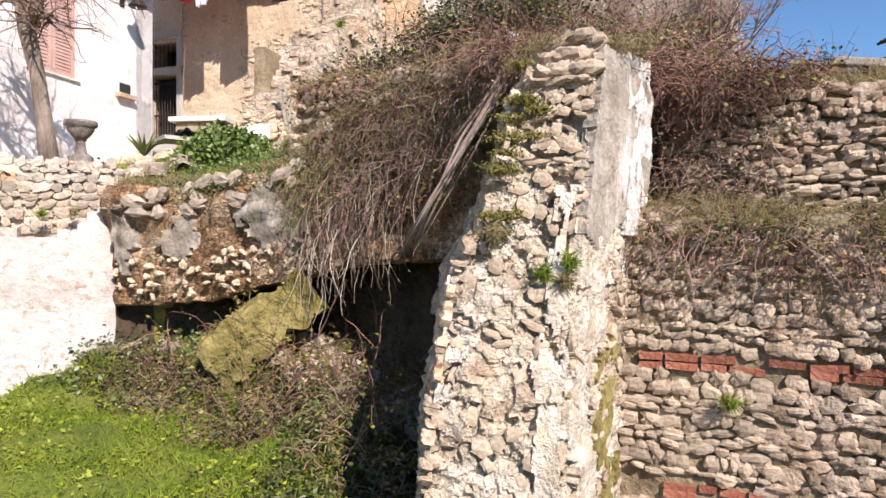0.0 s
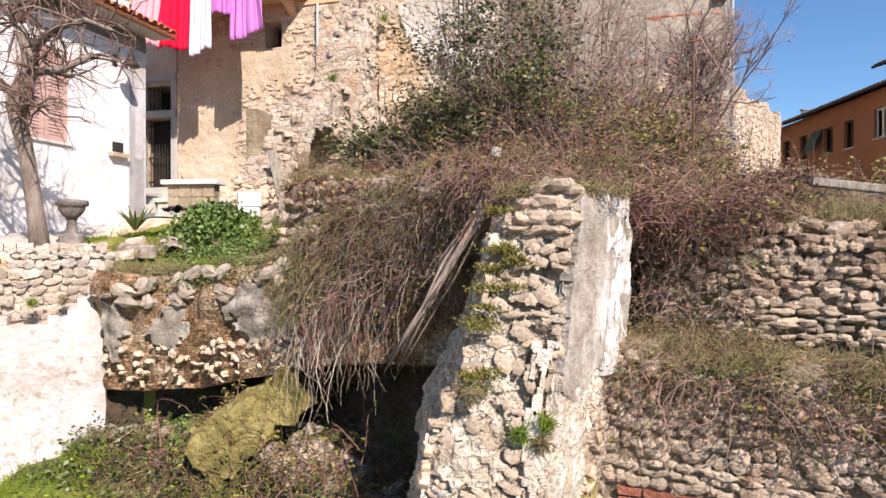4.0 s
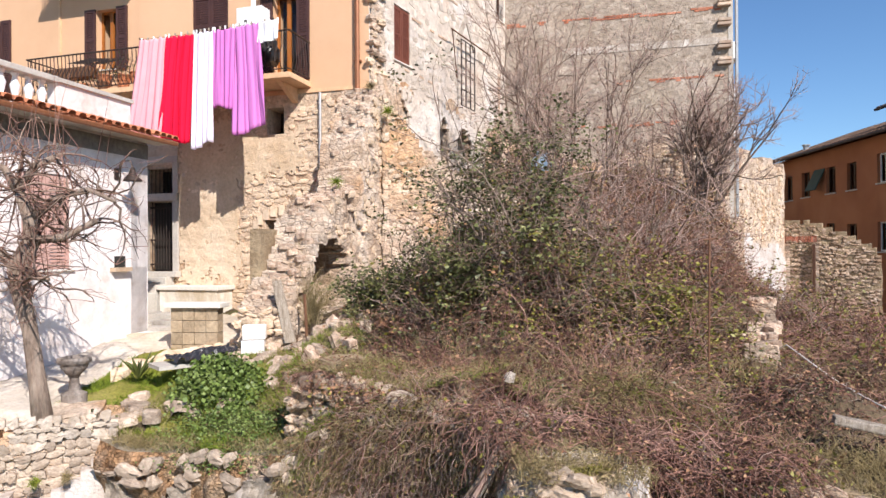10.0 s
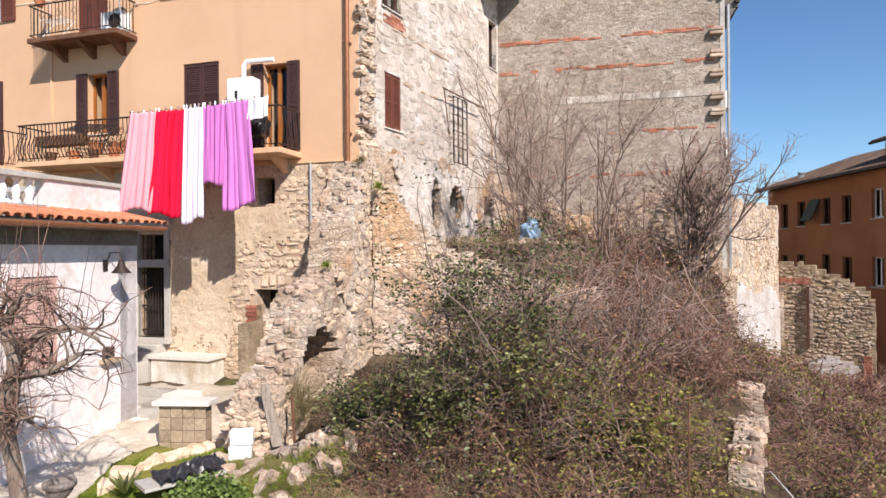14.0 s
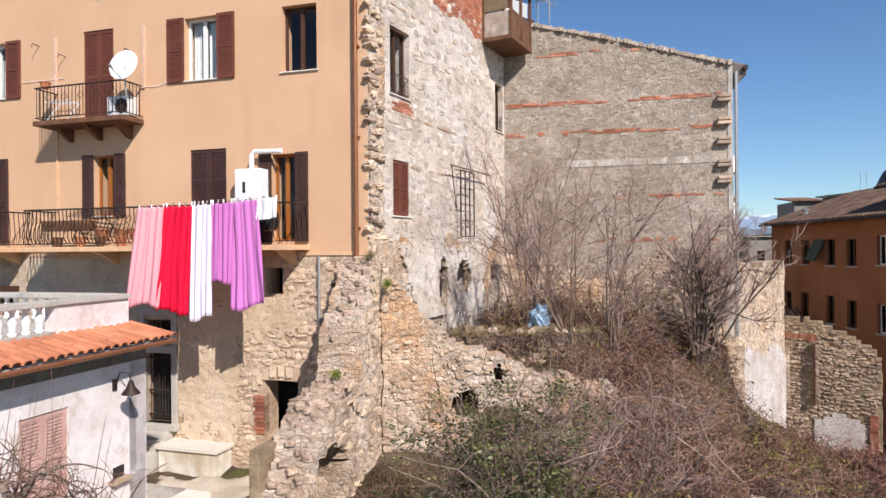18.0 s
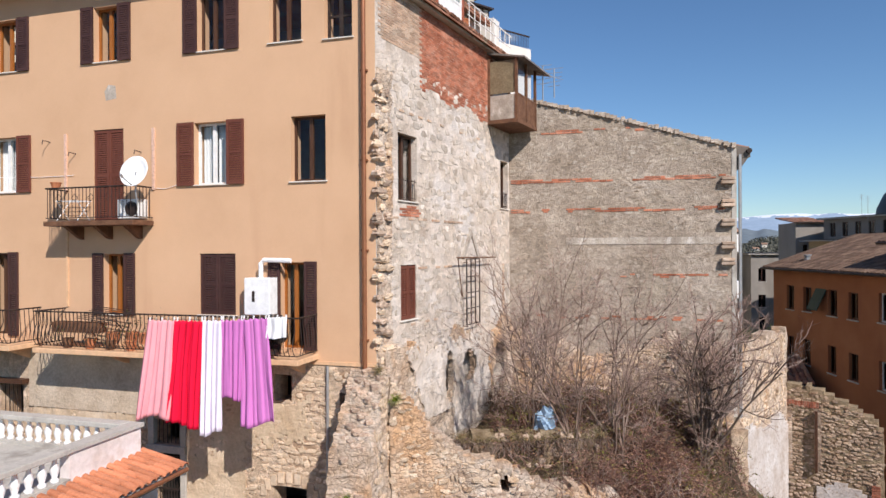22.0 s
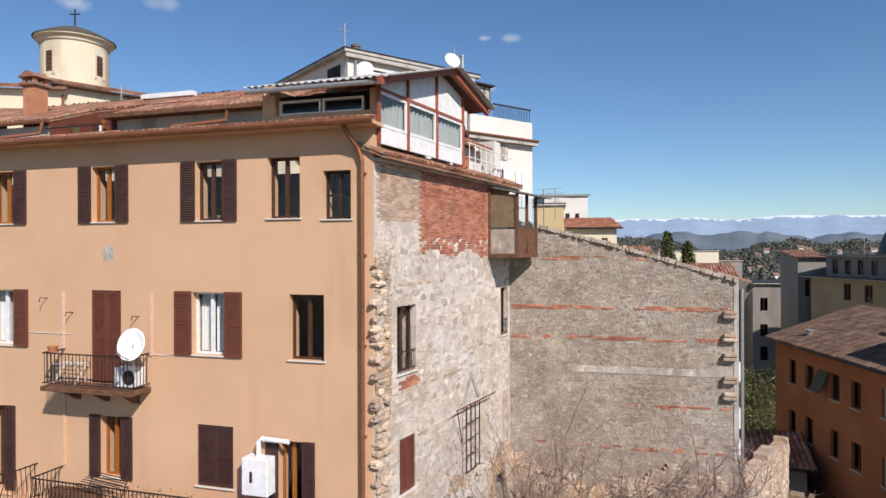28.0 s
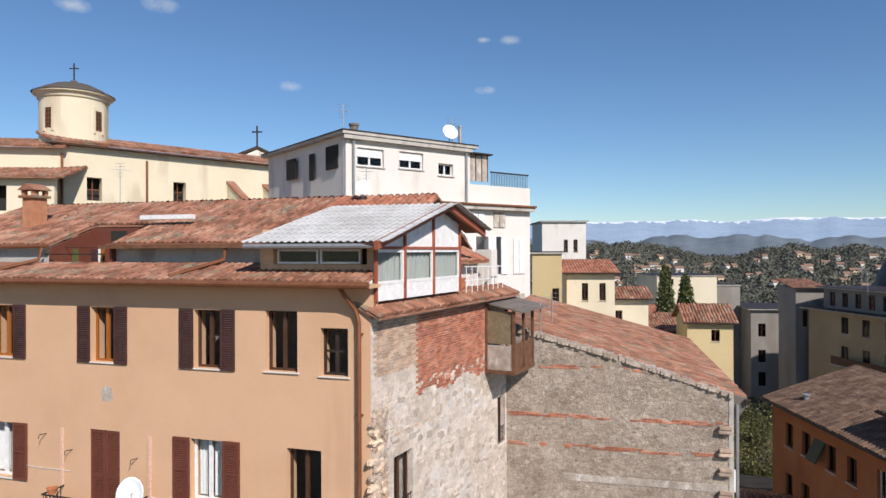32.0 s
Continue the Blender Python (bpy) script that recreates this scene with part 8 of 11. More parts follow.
def tree(name, label, base, height, trunk_r, seed, stems_n=1, spread=0.5, levels=3, kids=(6, 6, 5), lean=(0, 0), twist=0.22, mat=BARK, shrink=0.55, clear=0.25, fine=TWIG_GREY):
    """A bare tree: tapered trunk, limbs, branches and twigs."""
    r = np.random.default_rng(seed)
    t = thing(name, label, "tree")
    b = np.array(base, float)
    d = np.stack([r.normal(lean[0], spread * 0.5 if stems_n > 1 else 0.02, stems_n), r.normal(lean[1], spread * 0.5 if stems_n > 1 else 0.02, stems_n), np.ones(stems_n)], 1)
    s = b + r.normal(0, 0.08 if stems_n > 1 else 0, (stems_n, 3)) * (1, 1, 0)
    ln = height * r.uniform(0.6, 1.0, stems_n)
    r0 = trunk_r
    o, P = stems("trunk", s, d, ln, mat, t, k=10, sides=8, r0=r0, r1=r0 * 0.3, droop=-0.05, wob=twist * 0.5, seed=seed)
    for lv in range(levels):
        k = kids[lv]
        src = P[:, int(P.shape[1] * clear):]
        m = len(P) * k
        par = np.repeat(np.arange(len(P)), k)
        at = r.integers(0, src.shape[1] - 1, m)
        ss = src[par, at]
        dirp = src[par, at + 1] - src[par, at]
        dirp /= np.linalg.norm(dirp, axis=1)[:, None]
        dd = dirp + r.normal(0, 0.75, (m, 3)) * (1, 1, 0.7)
        dd[:, 2] += 0.15
        ln = np.repeat(ln, k) * shrink * r.uniform(0.6, 1.25, m)
        r0 = r0 * 0.5
        o, P = stems(("limb", "branch", "twig")[lv], ss, dd, ln, mat if lv < 1 else fine, t, k=(8, 6, 5)[lv], sides=(5, 4, 3)[lv], r0=max(r0, 0.0035), r1=max(r0 * 0.35, 0.0018), droop=-0.1, wob=twist, seed=seed + lv + 1)
    return t


# the old knotty tree by the white house: trunk, burr and a mop of twigs
old = thing("old_tree", "old pollarded bare tree with a bent trunk by the white house", "tree")
trunk = [(-4.72, 7.7, 3.0), (-4.78, 7.69, 3.5), (-4.86, 7.68, 4.1), (-4.97, 7.66, 4.6), (-4.98, 7.65, 4.85), (-4.82, 7.66, 5.15), (-4.83, 7.66, 5.4), (-4.98, 7.66, 5.75)]
link("trunk", Mesh().tube(trunk, [0.12, 0.095, 0.085, 0.10, 0.12, 0.095, 0.09, 0.055], 10), BARK, old, smooth=True)
limbs = [[(-4.98, 7.65, 4.85), (-5.25, 7.55, 5.1), (-5.6, 7.5, 5.2)], [(-4.83, 7.66, 5.4), (-4.5, 7.6, 5.65), (-4.1, 7.55, 5.75), (-3.75, 7.5, 5.6)], [(-4.98, 7.66, 5.75), (-5.1, 7.6, 6.0), (-5.3, 7.5, 6.15)], [(-4.82, 7.66, 5.15), (-4.45, 7.7, 5.2), (-4.1, 7.75, 5.4)], [(-4.97, 7.66, 4.6), (-4.75, 7.5, 4.75), (-4.5, 7.45, 4.7)], [(-4.98, 7.66, 5.75), (-4.8, 7.7, 6.05), (-4.5, 7.75, 6.2)]]
lp = []
for l_ in limbs:
    link("limb", Mesh().tube(l_, [0.06, 0.045, 0.03, 0.02][:len(l_)], 7), BARK, old, smooth=True)
    for a, b in zip(l_, l_[1:]):
        for q in np.linspace(0, 1, 8):
            lp.append(np.array(a) + (np.array(b) - np.array(a)) * q)
lp = np.array(lp + [trunk[-1]] * 10 + [trunk[-2]] * 6)
tr2 = np.random.default_rng(160)
m = 120
_, P = stems("branch", lp[tr2.integers(0, len(lp), m)], tr2.normal(0, 1, (m, 3)) * (1, 0.7, 0.7) + (0.15, 0, 0.25), tr2.uniform(0.4, 1.1, m), TWIG_GREY, old, k=8, r0=0.018, r1=0.004, droop=0.1, wob=0.3, seed=161)
pk = P[:, 2:].reshape(-1, 3)
m = 650
stems("twig", pk[tr2.integers(0, len(pk), m)], tr2.normal(0, 1, (m, 3)) + (0, 0, 0.3), tr2.uniform(0.15, 0.5, m), TWIG, old, k=5, r0=0.005, r1=0.0018, droop=0.2, wob=0.25, seed=162)
m = 45
s_ = lp[tr2.integers(0, len(lp), m)]
stems("shoot", s_, np.stack([tr2.normal(0, 0.12, m), tr2.normal(0, 0.12, m), np.ones(m)], 1), tr2.uniform(0.6, 1.3, m), TWIG, old, k=6, r0=0.007, r1=0.002, droop=0, wob=0.06, seed=163)

for k, (x, y, h, sd, st_n) in enumerate(((6.95, 17.3, 4.4, 170, 15), (3.0, 15.3, 4.7, 174, 8), (4.2, 15.8, 4.6, 178, 8), (2.0, 15.8, 4.4, 182, 7), (2.7, 17.2, 4.4, 186, 7), (5.3, 16.8, 2.8, 190, 5))):
    tree("bare_tree", "bare many-stemmed tree in the walled garden", (x, y, float(ground_z(x, y)) - 0.1), h, 0.022 if k else 0.042, sd, st_n, 0.36 if k else 0.34, 3, (6, 6, 5) if k else (7, 7, 6), twist=0.14, shrink=0.42, mat=TWIG_GREY if k else BARK_DARK, fine=TWIG_PINK)

# grass and weeds
def grass(label, pts, h, mat, seed, lean=0.35, w=0.005, name="grass"):
    r = np.random.default_rng(seed)
    t = thing(name, label, "grass", kind="stuff")
    n = len(pts)
    stems("blade", pts, np.stack([r.normal(0, lean, n), r.normal(0, lean, n), np.ones(n)], 1), h * r.uniform(0.5, 1.5, n), mat, t, k=4, sides=3, r0=w, r1=0.001, droop=0.6, wob=0.15, seed=seed)


gp = patch(26000, [-6.2, -3.5, -1.6, -0.2], [4.0, 4.0, 4.2, 4.2], [7.2, 7.3, 6.9, 5.6], 200)
grass("bright green grass on the pit floor", gp, 0.10, GRASS, 201, w=0.006)
wr = np.random.default_rng(203)
c = patch(3500, [-4.2, -3.0, -1.3, 0.0], [6.6, 6.6, 5.8, 4.6], [8.0, 7.8, 7.4, 6.0], 202)
c[:, 2] += np.abs(wr.normal(0, 0.14, len(c)))
cv = patch(9000, [-6.2, -3.5, -1.6, -0.2], [4.0, 4.0, 4.2, 4.2], [7.0, 7.1, 6.6, 5.2], 198)
cvn = np.array([noise.noise(Vector((a[0] * 2, a[1] * 2, 5))) for a in cv])
cv[:, 2] += np.abs(wr.normal(0.03, 0.05, len(cv)))
clv = thing("clover", "low yellow-green clover in the grass of the pit", "plants", kind="stuff")
leaf_mesh("leaves", cv[cvn > -0.05], 0.045, LEAF_YG, clv, 199)
wt = thing("weeds", "broad-leaved green weeds on the bank under the ledge", "weeds", kind="stuff")
leaf_mesh("leaves", c, 0.06, LEAF, wt, 204)
bramble("dry and green stems on the bank under the ledge", patch(900, [-3.8, -1.5, 0.2], [6.7, 5.9, 4.6], [7.9, 7.4, 6.2], 205), 0.4, 0.35, 206, leaf=LEAF, leaves=2500, leaf_size=0.04, name="weeds")
c = patch(4000, [-1.4, 0.0], [4.5, 4.0], [6.6, 5.6], 207)
c[:, 2] += np.abs(wr.normal(0, 0.12, len(c)))
leaf_mesh("shade_leaves", c, 0.06, LEAF, wt, 208)
grass("short green grass on the courtyard terrace", patch(16000, [-4.9, -3.9, -2.7], [8.2, 8.0, 8.6], [10.2, 10.6, 10.4], 210), 0.07, GRASS, 211, w=0.006)
grass("dry and green tufts on the terrace edge", patch(5200, [-4.4, -2.7, -1.2], [7.55, 7.35, 6.8], [8.3, 8.6, 8.6], 212), 0.13, GRASS_DRY, 213)
grass("yellow-green grass on the terrace top", patch(7000, [-0.6, 0.5, 2.0], [6.3, 5.6, 5.2], [7.3, 7.0, 6.0], 214), 0.12, GRASS_DRY, 215)
grass("green weeds over the courtyard edge", patch(3600, [-3.3, -2.6, -1.6], [7.5, 7.4, 7.2], [8.6, 9.2, 9.0], 216), 0.14, GRASS, 217)

lt = np.random.default_rng(820)
lx = lt.uniform(-3.9, -0.9, 9000)
lp_ = np.stack([lx, np.interp(lx, LX, LYF) + lt.uniform(0.02, 0.95, 9000), np.interp(lx, LX, LT_) + lt.uniform(0.0, 0.1, 9000)], 1)
gn = np.array([noise.noise(Vector((a[0] * 2.2, a[1] * 2.2, 3))) for a in lp_])
grass("dry grass over the ledge", lp_[gn > -0.1][:3200], 0.13, GRASS_DRY, 821, w=0.004)
grass("green tufts over the ledge", lp_[gn < -0.02][:3000], 0.12, GRASS, 822, w=0.004)
wd_ = thing("weeds", "low green weeds tumbling over the ledge below the mallow", "weeds", kind="stuff")
wx = np.clip(lt.normal(-2.45, 0.4, 4200), -3.4, -1.5)
wq = np.abs(lt.normal(0, 0.3, 4200))
leaf_mesh("leaves", np.stack([wx, np.interp(wx, LX, LYF) + 0.75 - np.minimum(wq * 1.5, 0.85), np.interp(wx, LX, LT_) + 0.32 - np.minimum(wq * 0.6, 0.4) + lt.normal(0, 0.05, 4200)], 1), 0.038, LEAF_BRIGHT, wd_, 823)
mal = thing("mallow", "clump of broad bright green mallow leaves on the terrace", "plant")
mr = np.random.default_rng(220)
a, q = mr.uniform(0, 2 * math.pi, 4200), np.sqrt(mr.random(4200))
c = np.stack([-2.86 + 0.58 * q * np.cos(a), 8.35 + 0.5 * q * np.sin(a), np.zeros(4200)], 1)
c[:, 2] = ground_z(c[:, 0], c[:, 1]) + 0.08 + 0.32 * (1 - q ** 2) * mr.uniform(0.2, 1.1, 4200)
leaf_mesh("leaves", c + mr.normal(0, 0.05, c.shape), 0.055, LEAF_BRIGHT, mal, 221, flat_=0.5, aspect=1.0)
stems("stalk", c[:200] * (1, 1, 0) + np.array([0, 0, 1]) * (ground_z(c[:200, 0], c[:200, 1]))[:, None], mr.normal(0, 0.3, (200, 3)) + (0, 0, 1), 0.3, GRASS, mal, k=4, r0=0.005, r1=0.003, seed=222)
c = patch(700, [-3.0, -2.4], [7.35, 7.3], [7.9, 7.9], 223)
c[:, 2] += mr.uniform(0, 0.15, 700)
leaf_mesh("low_leaves", c, 0.09, LEAF_BRIGHT, mal, 224, aspect=0.9)
fern = thing("dry_shrub", "yellow dry broom tuft against the ruined wall", "shrub")
stems("stems", np.array([(-2.15, 10.6, 3.9)]) + mr.normal(0, 0.07, (300, 3)), mr.normal(0, 0.3, (300, 3)) + (0, 0, 1), mr.uniform(0.5, 1.0, 300), GRASS_DRY, fern, k=6, r0=0.004, r1=0.002, droop=0.4, seed=225)
# moss and small tufts on the ruins
for k, (x, y, z) in enumerate(((0.55, 4.5, 3.28), (0.5, 4.35, 3.0), (0.42, 4.2, 2.62), (0.62, 4.3, 2.75), (0.4, 4.15, 2.5), (0.95, 4.55, 3.46), (1.1, 4.6, 3.46), (0.3, 4.05, 2.2))):
    mo = thing("moss_tuft", "cushion of yellow-green moss on the wall stub", "moss", "moss on the stub")
    ml = np.random.default_rng(230 + k)
    stems("moss", np.array([(x, y - 0.03, z)]) + ml.normal(0, 0.04, (170, 3)) * (1.3, 0.6, 0.35), ml.normal(0, 0.5, (170, 3)) + (0, -0.3, 1), ml.uniform(0.01, 0.03, 170), MOSS, mo, k=3, r0=0.006, r1=0.003, seed=231 + k)
for k, (x, y, z) in enumerate(((0.32, 4.0, 2.1), (0.62, 3.98, 1.85), (0.78, 4.0, 1.92), (0.75, 3.97, 1.8), (-4.6, 7.4, 2.4), (-5.05, 7.2, 2.45), (-4.3, 7.5, 2.42), (1.95, 4.4, 0.95), (-2.0, 12.5, 6.35), (-1.5, 14.0, 8.6), (-1.1, 13.8, 8.0), (-2.4, 11.2, 5.0))):
    tu = thing("grass_tuft", "small grey-green tuft growing from the masonry", "plant", "tufts in the masonry")
    ml = np.random.default_rng(250 + k)
    rr_ = 0.05 if k < 8 else 0.11
    stems("blade", np.array([(x, y - 0.04, z)]) + ml.normal(0, 0.02, (140, 3)), ml.normal(0, 0.6, (140, 3)) + (0, -0.4, 0.7), ml.uniform(0.5, 1.6, 140) * rr_ * 1.4, GRASS if k % 3 else GRASS_DRY, tu, k=4, r0=0.004, r1=0.001, droop=0.5, seed=251 + k)

bramble("thick leafless brambles behind the terrace edge", patch(5200, [-0.8, 0.5, 2.0, 4.5, 7.0], [6.8, 6.0, 5.7, 5.6, 6.5], [9.0, 8.6, 8.4, 9.0, 10.5], 140), 0.5, 0.8, 141, leaf=LEAF_DRY, leaves=16000, leaf_size=0.04, wob=0.36, spread=0.9, r0=0.005)
bramble("dark dead undergrowth behind the terrace edge", patch(2600, [-0.8, 0.5, 2.0, 4.5, 7.0], [6.9, 6.2, 5.8, 5.7, 6.6], [9.0, 8.6, 8.4, 9.0, 10.5], 143), 0.3, 0.5, 144, mat=BARK, wob=0.4, spread=1.0, r0=0.006, leaf=LEAF, leaves=3500, leaf_size=0.035)
pier = thing("rubble_pier", "crumbling rubble wall at the terrace edge behind vines", "ruined wall")
PF = Frame(-1.62, 7.05, 0.83, -0.556, flip=True)
rubble_wall("wall", PF, 0.0, 2.2, 2.4, lambda u: 3.68 + 0.08 * math.sin(u * 3.3) + 0.05 * u, 0.5, EARTH, pier, amp=0.06, cell=0.08, seed=33)
lay_stones(frame_face(PF), 0.0, 2.2, 2.55, 3.6, 0.1, 0.14, 0.08, pier, STONE_WARM, STONE_J, 170, 91, gap=0.0, keep=0.85, tilt=0.2, size_var=0.55, jit=0.02, rounded=True)
hp = np.random.default_rng(840)
hd = np.array([PF.p(a, -b, 3.66 + 0.08 * math.sin(a * 3.3) + 0.05 * a) for a, b in zip(hp.uniform(0.0, 2.3, 5200), hp.uniform(-0.06, 0.75, 5200))])
grass("dry grass matted over the terrace wall head", hd[:3000], 0.14, GRASS_DRY, 841, w=0.004)
grass("green grass over the terrace wall head", hd[3000:4300], 0.1, GRASS, 842, w=0.004)
bramble("reddish brambles over the terrace wall head", hd[4300:], 0.25, 0.4, 843, droop=1.1, lean=(-0.1, -0.25, 0), wob=0.36, spread=0.9, r0=0.004, leaf=LEAF_DRY, leaves=3000, leaf_size=0.035)
UPB = np.random.default_rng(620)
xq = 1.5 + 1.1 * UPB.random(1100) ** 1.3
st = np.stack([xq, 5.45 - 0.6 * (xq - 1.75) + UPB.uniform(-0.1, 0.2, 1100), UPB.uniform(2.35, 3.35, 1100)], 1)
bramble("brambles hanging before the dry-stone wall", st[:650], 0.0, 0.5, 621, mat=TWIG_PINK, droop=0.7, lean=(0, -0.25, 0), wob=0.38, spread=1.0, r0=0.004, leaf=LEAF_DRY, leaves=2600, leaf_size=0.035)
bramble("ivy over the dry-stone wall", st[:260], 0.1, 0.3, 622, mat=TWIG_GREY, leaf=LEAF, leaves=2200, leaf_size=0.035, name="ivy")
gr_ = patch(4200, [1.5, 3.4, 5.5], [4.75, 3.9, 3.0], [5.2, 4.5, 3.5], 623)
gr_[:, 2] = 2.12
grass("dry grass along the wall heads", gr_, 0.18, GRASS_DRY, 624, w=0.004)
bramble("yellow-green leafy briars in the garden", patch(700, [1.2, 2.6, 4.6], [6.6, 6.4, 6.8], [8.2, 8.4, 9.2], 625), 0.6, 0.7, 626, mat=TWIG_GREY, leaf=LEAF_BRIAR, leaves=8000, leaf_size=0.04, name="briars")
grass("dry grass on the terrace behind the edge", patch(4000, [-0.6, 0.6, 2.6], [6.3, 5.7, 5.6], [7.6, 7.3, 6.8], 700), 0.22, GRASS_DRY, 701, w=0.004)
grass("green grass on the terrace behind the edge", patch(3000, [-0.6, 0.6, 2.6], [6.3, 5.7, 5.6], [7.6, 7.3, 6.8], 702), 0.14, GRASS, 703, w=0.004)
grass("tall pale dry grass among the brambles", patch(1800, [-0.5, 1.5, 4.0, 6.5], [6.6, 6.0, 6.2, 7.2], [9.5, 10.0, 11.0, 12.0], 627), 0.45, GRASS_DRY, 628, w=0.004)
bramble("dry brambles at the foot of the ruined walls", patch(1500, [-1.4, 0.2, 1.6], [9.6, 10.0, 10.4], [12.6, 13.0, 13.2], 800), 0.6, 0.7, 801, leaf=LEAF_DRY, leaves=3500, leaf_size=0.05, spread=0.9, wob=0.34)
bramble("leafy shoots at the foot of the ruined walls", patch(500, [-1.4, 0.2, 1.6], [9.4, 9.8, 10.2], [12.2, 12.6, 12.8], 802), 0.6, 0.6, 803, mat=TWIG_GREY, leaf=LEAF_EVER, leaves=4500, leaf_size=0.06, name="ivy")
bramble("brown scrub down the bank to the street", patch(5200, [8.5, 11.0, 16.0], [8.0, 10.0, 14.0], [17.5, 19.5, 22.0], 804), 0.6, 0.8, 805, leaf=LEAF_DRY, leaves=7000, leaf_size=0.06, r0=0.007, spread=0.8, wob=0.32)
grass("dry grass over the garden slope", patch(12000, [-1.2, 2.0, 6.0, 10.0], [7.6, 7.0, 7.4, 10.0], [13.0, 13.6, 15.5, 19.0], 806), 0.3, GRASS_DRY, 807, w=0.006)
gw = thing("garden_wall", "low tumbledown rubble wall along the garden path", "wall")
GWF = Frame(6.3, 12.2, -0.447, -0.894)
gtw = lambda u: 3.78 + 0.07 * math.sin(u * 2.7) + (0.2 if u < 1.3 else 0)
rubble_wall("wall", GWF, 0.0, 4.7, 2.5, gtw, 0.38, RUIN, gw, amp=0.05, cell=0.08, seed=41)
wr2 = np.random.default_rng(42)
for k in range(30):
    u = wr2.uniform(0, 4.7)
    q = GWF.p(u, -wr2.uniform(0.0, 0.38), gtw(u))
    ob = new("stone", stone_mesh(k % 10, STONE_DARK))
    ob.parent = gw
    ob.matrix_basis = pose(*q, wr2.normal(0, 12), wr2.normal(0, 12), wr2.uniform(0, 360)) @ Matrix.Diagonal((wr2.uniform(0.12, 0.3), wr2.uniform(0.1, 0.2), wr2.uniform(0.05, 0.1), 1))
bramble("weeds and brambles over the garden wall", np.array([GWF.p(u, o, 3.6) for u, o in zip(np.random.default_rng(43).uniform(0, 4.3, 900), np.random.default_rng(44).normal(-0.2, 0.45, 900))]), 0.4, 0.4, 45, leaf=LEAF_BRIAR, leaves=2600, leaf_size=0.035, wob=0.35, spread=0.9)



def sheet(name, label, category, xs, ys, mat, lift, seed):
    """A thin skin of other ground, following the terrain, with a ragged edge."""
    m, nx_, ny_ = Mesh(), 40, 40
    for j in range(ny_ + 1):
        for i in range(nx_ + 1):
            x, y = xs[0] + (xs[1] - xs[0]) * i / nx_, ys[0] + (ys[1] - ys[0]) * j / ny_
            e = min(i, nx_ - i, j, ny_ - j) / 6 + 0.9 * noise.noise(Vector((x * 1.3, y * 1.3, seed)))
            z = float(ground_z(x, y)) + float(rough(x, y))
            m.v.append((x, y, z + (lift if e > 0.45 else -0.12)))
    for j in range(ny_):
        for i in range(nx_):
            q = j * (nx_ + 1) + i
            m.f.append((q, q + 1, q + nx_ + 2, q + nx_ + 1))
    return tagged(link(name, m, mat, smooth=True), label, category, kind="structure")


sheet("lawn", "short bright grass on the courtyard terrace", "grass", (-5.0, -2.2), (7.9, 10.9), material("lawn", [(0.15, 0.15, 0.03), (0.24, 0.225, 0.045), (0.32, 0.28, 0.09)], scale=1.6, fine=30, bump=0.8, fine_mix=0.4, bscale=2), 0.02, 3)
sheet("garden_earth", "bare pinkish earth before the gable foot", "earth", (2.2, 7.6), (16.8, 21.0), material("pink_earth", [(0.26, 0.185, 0.14), (0.36, 0.27, 0.21), (0.44, 0.345, 0.28)], scale=1.2, fine=16, bump=0.6, fine_mix=0.25), 0.03, 9)
sheet("path", "pale worn strip along the white house", "path", (-7.2, -4.75), (7.4, 11.2), STUB_PALE, 0.035, 15)
sheet("path", "pale trodden earth and stone of the courtyard", "path", (-6.5, -2.4), (10.4, 15.0), material("pale_path", [(0.38, 0.31, 0.235), (0.50, 0.43, 0.34), (0.58, 0.52, 0.44)], scale=1.2, fine=16, bump=0.5, fine_mix=0.2), 0.025, 5)
sheet("lawn", "bright grass on the pit floor", "grass", (-7.5, -1.6), (3.0, 7.3), material("pit_lawn", [(0.09, 0.11, 0.015), (0.15, 0.18, 0.025), (0.22, 0.22, 0.05)], scale=1.2, fine=30, bump=0.8, fine_mix=0.4, bscale=2), 0.012, 7)


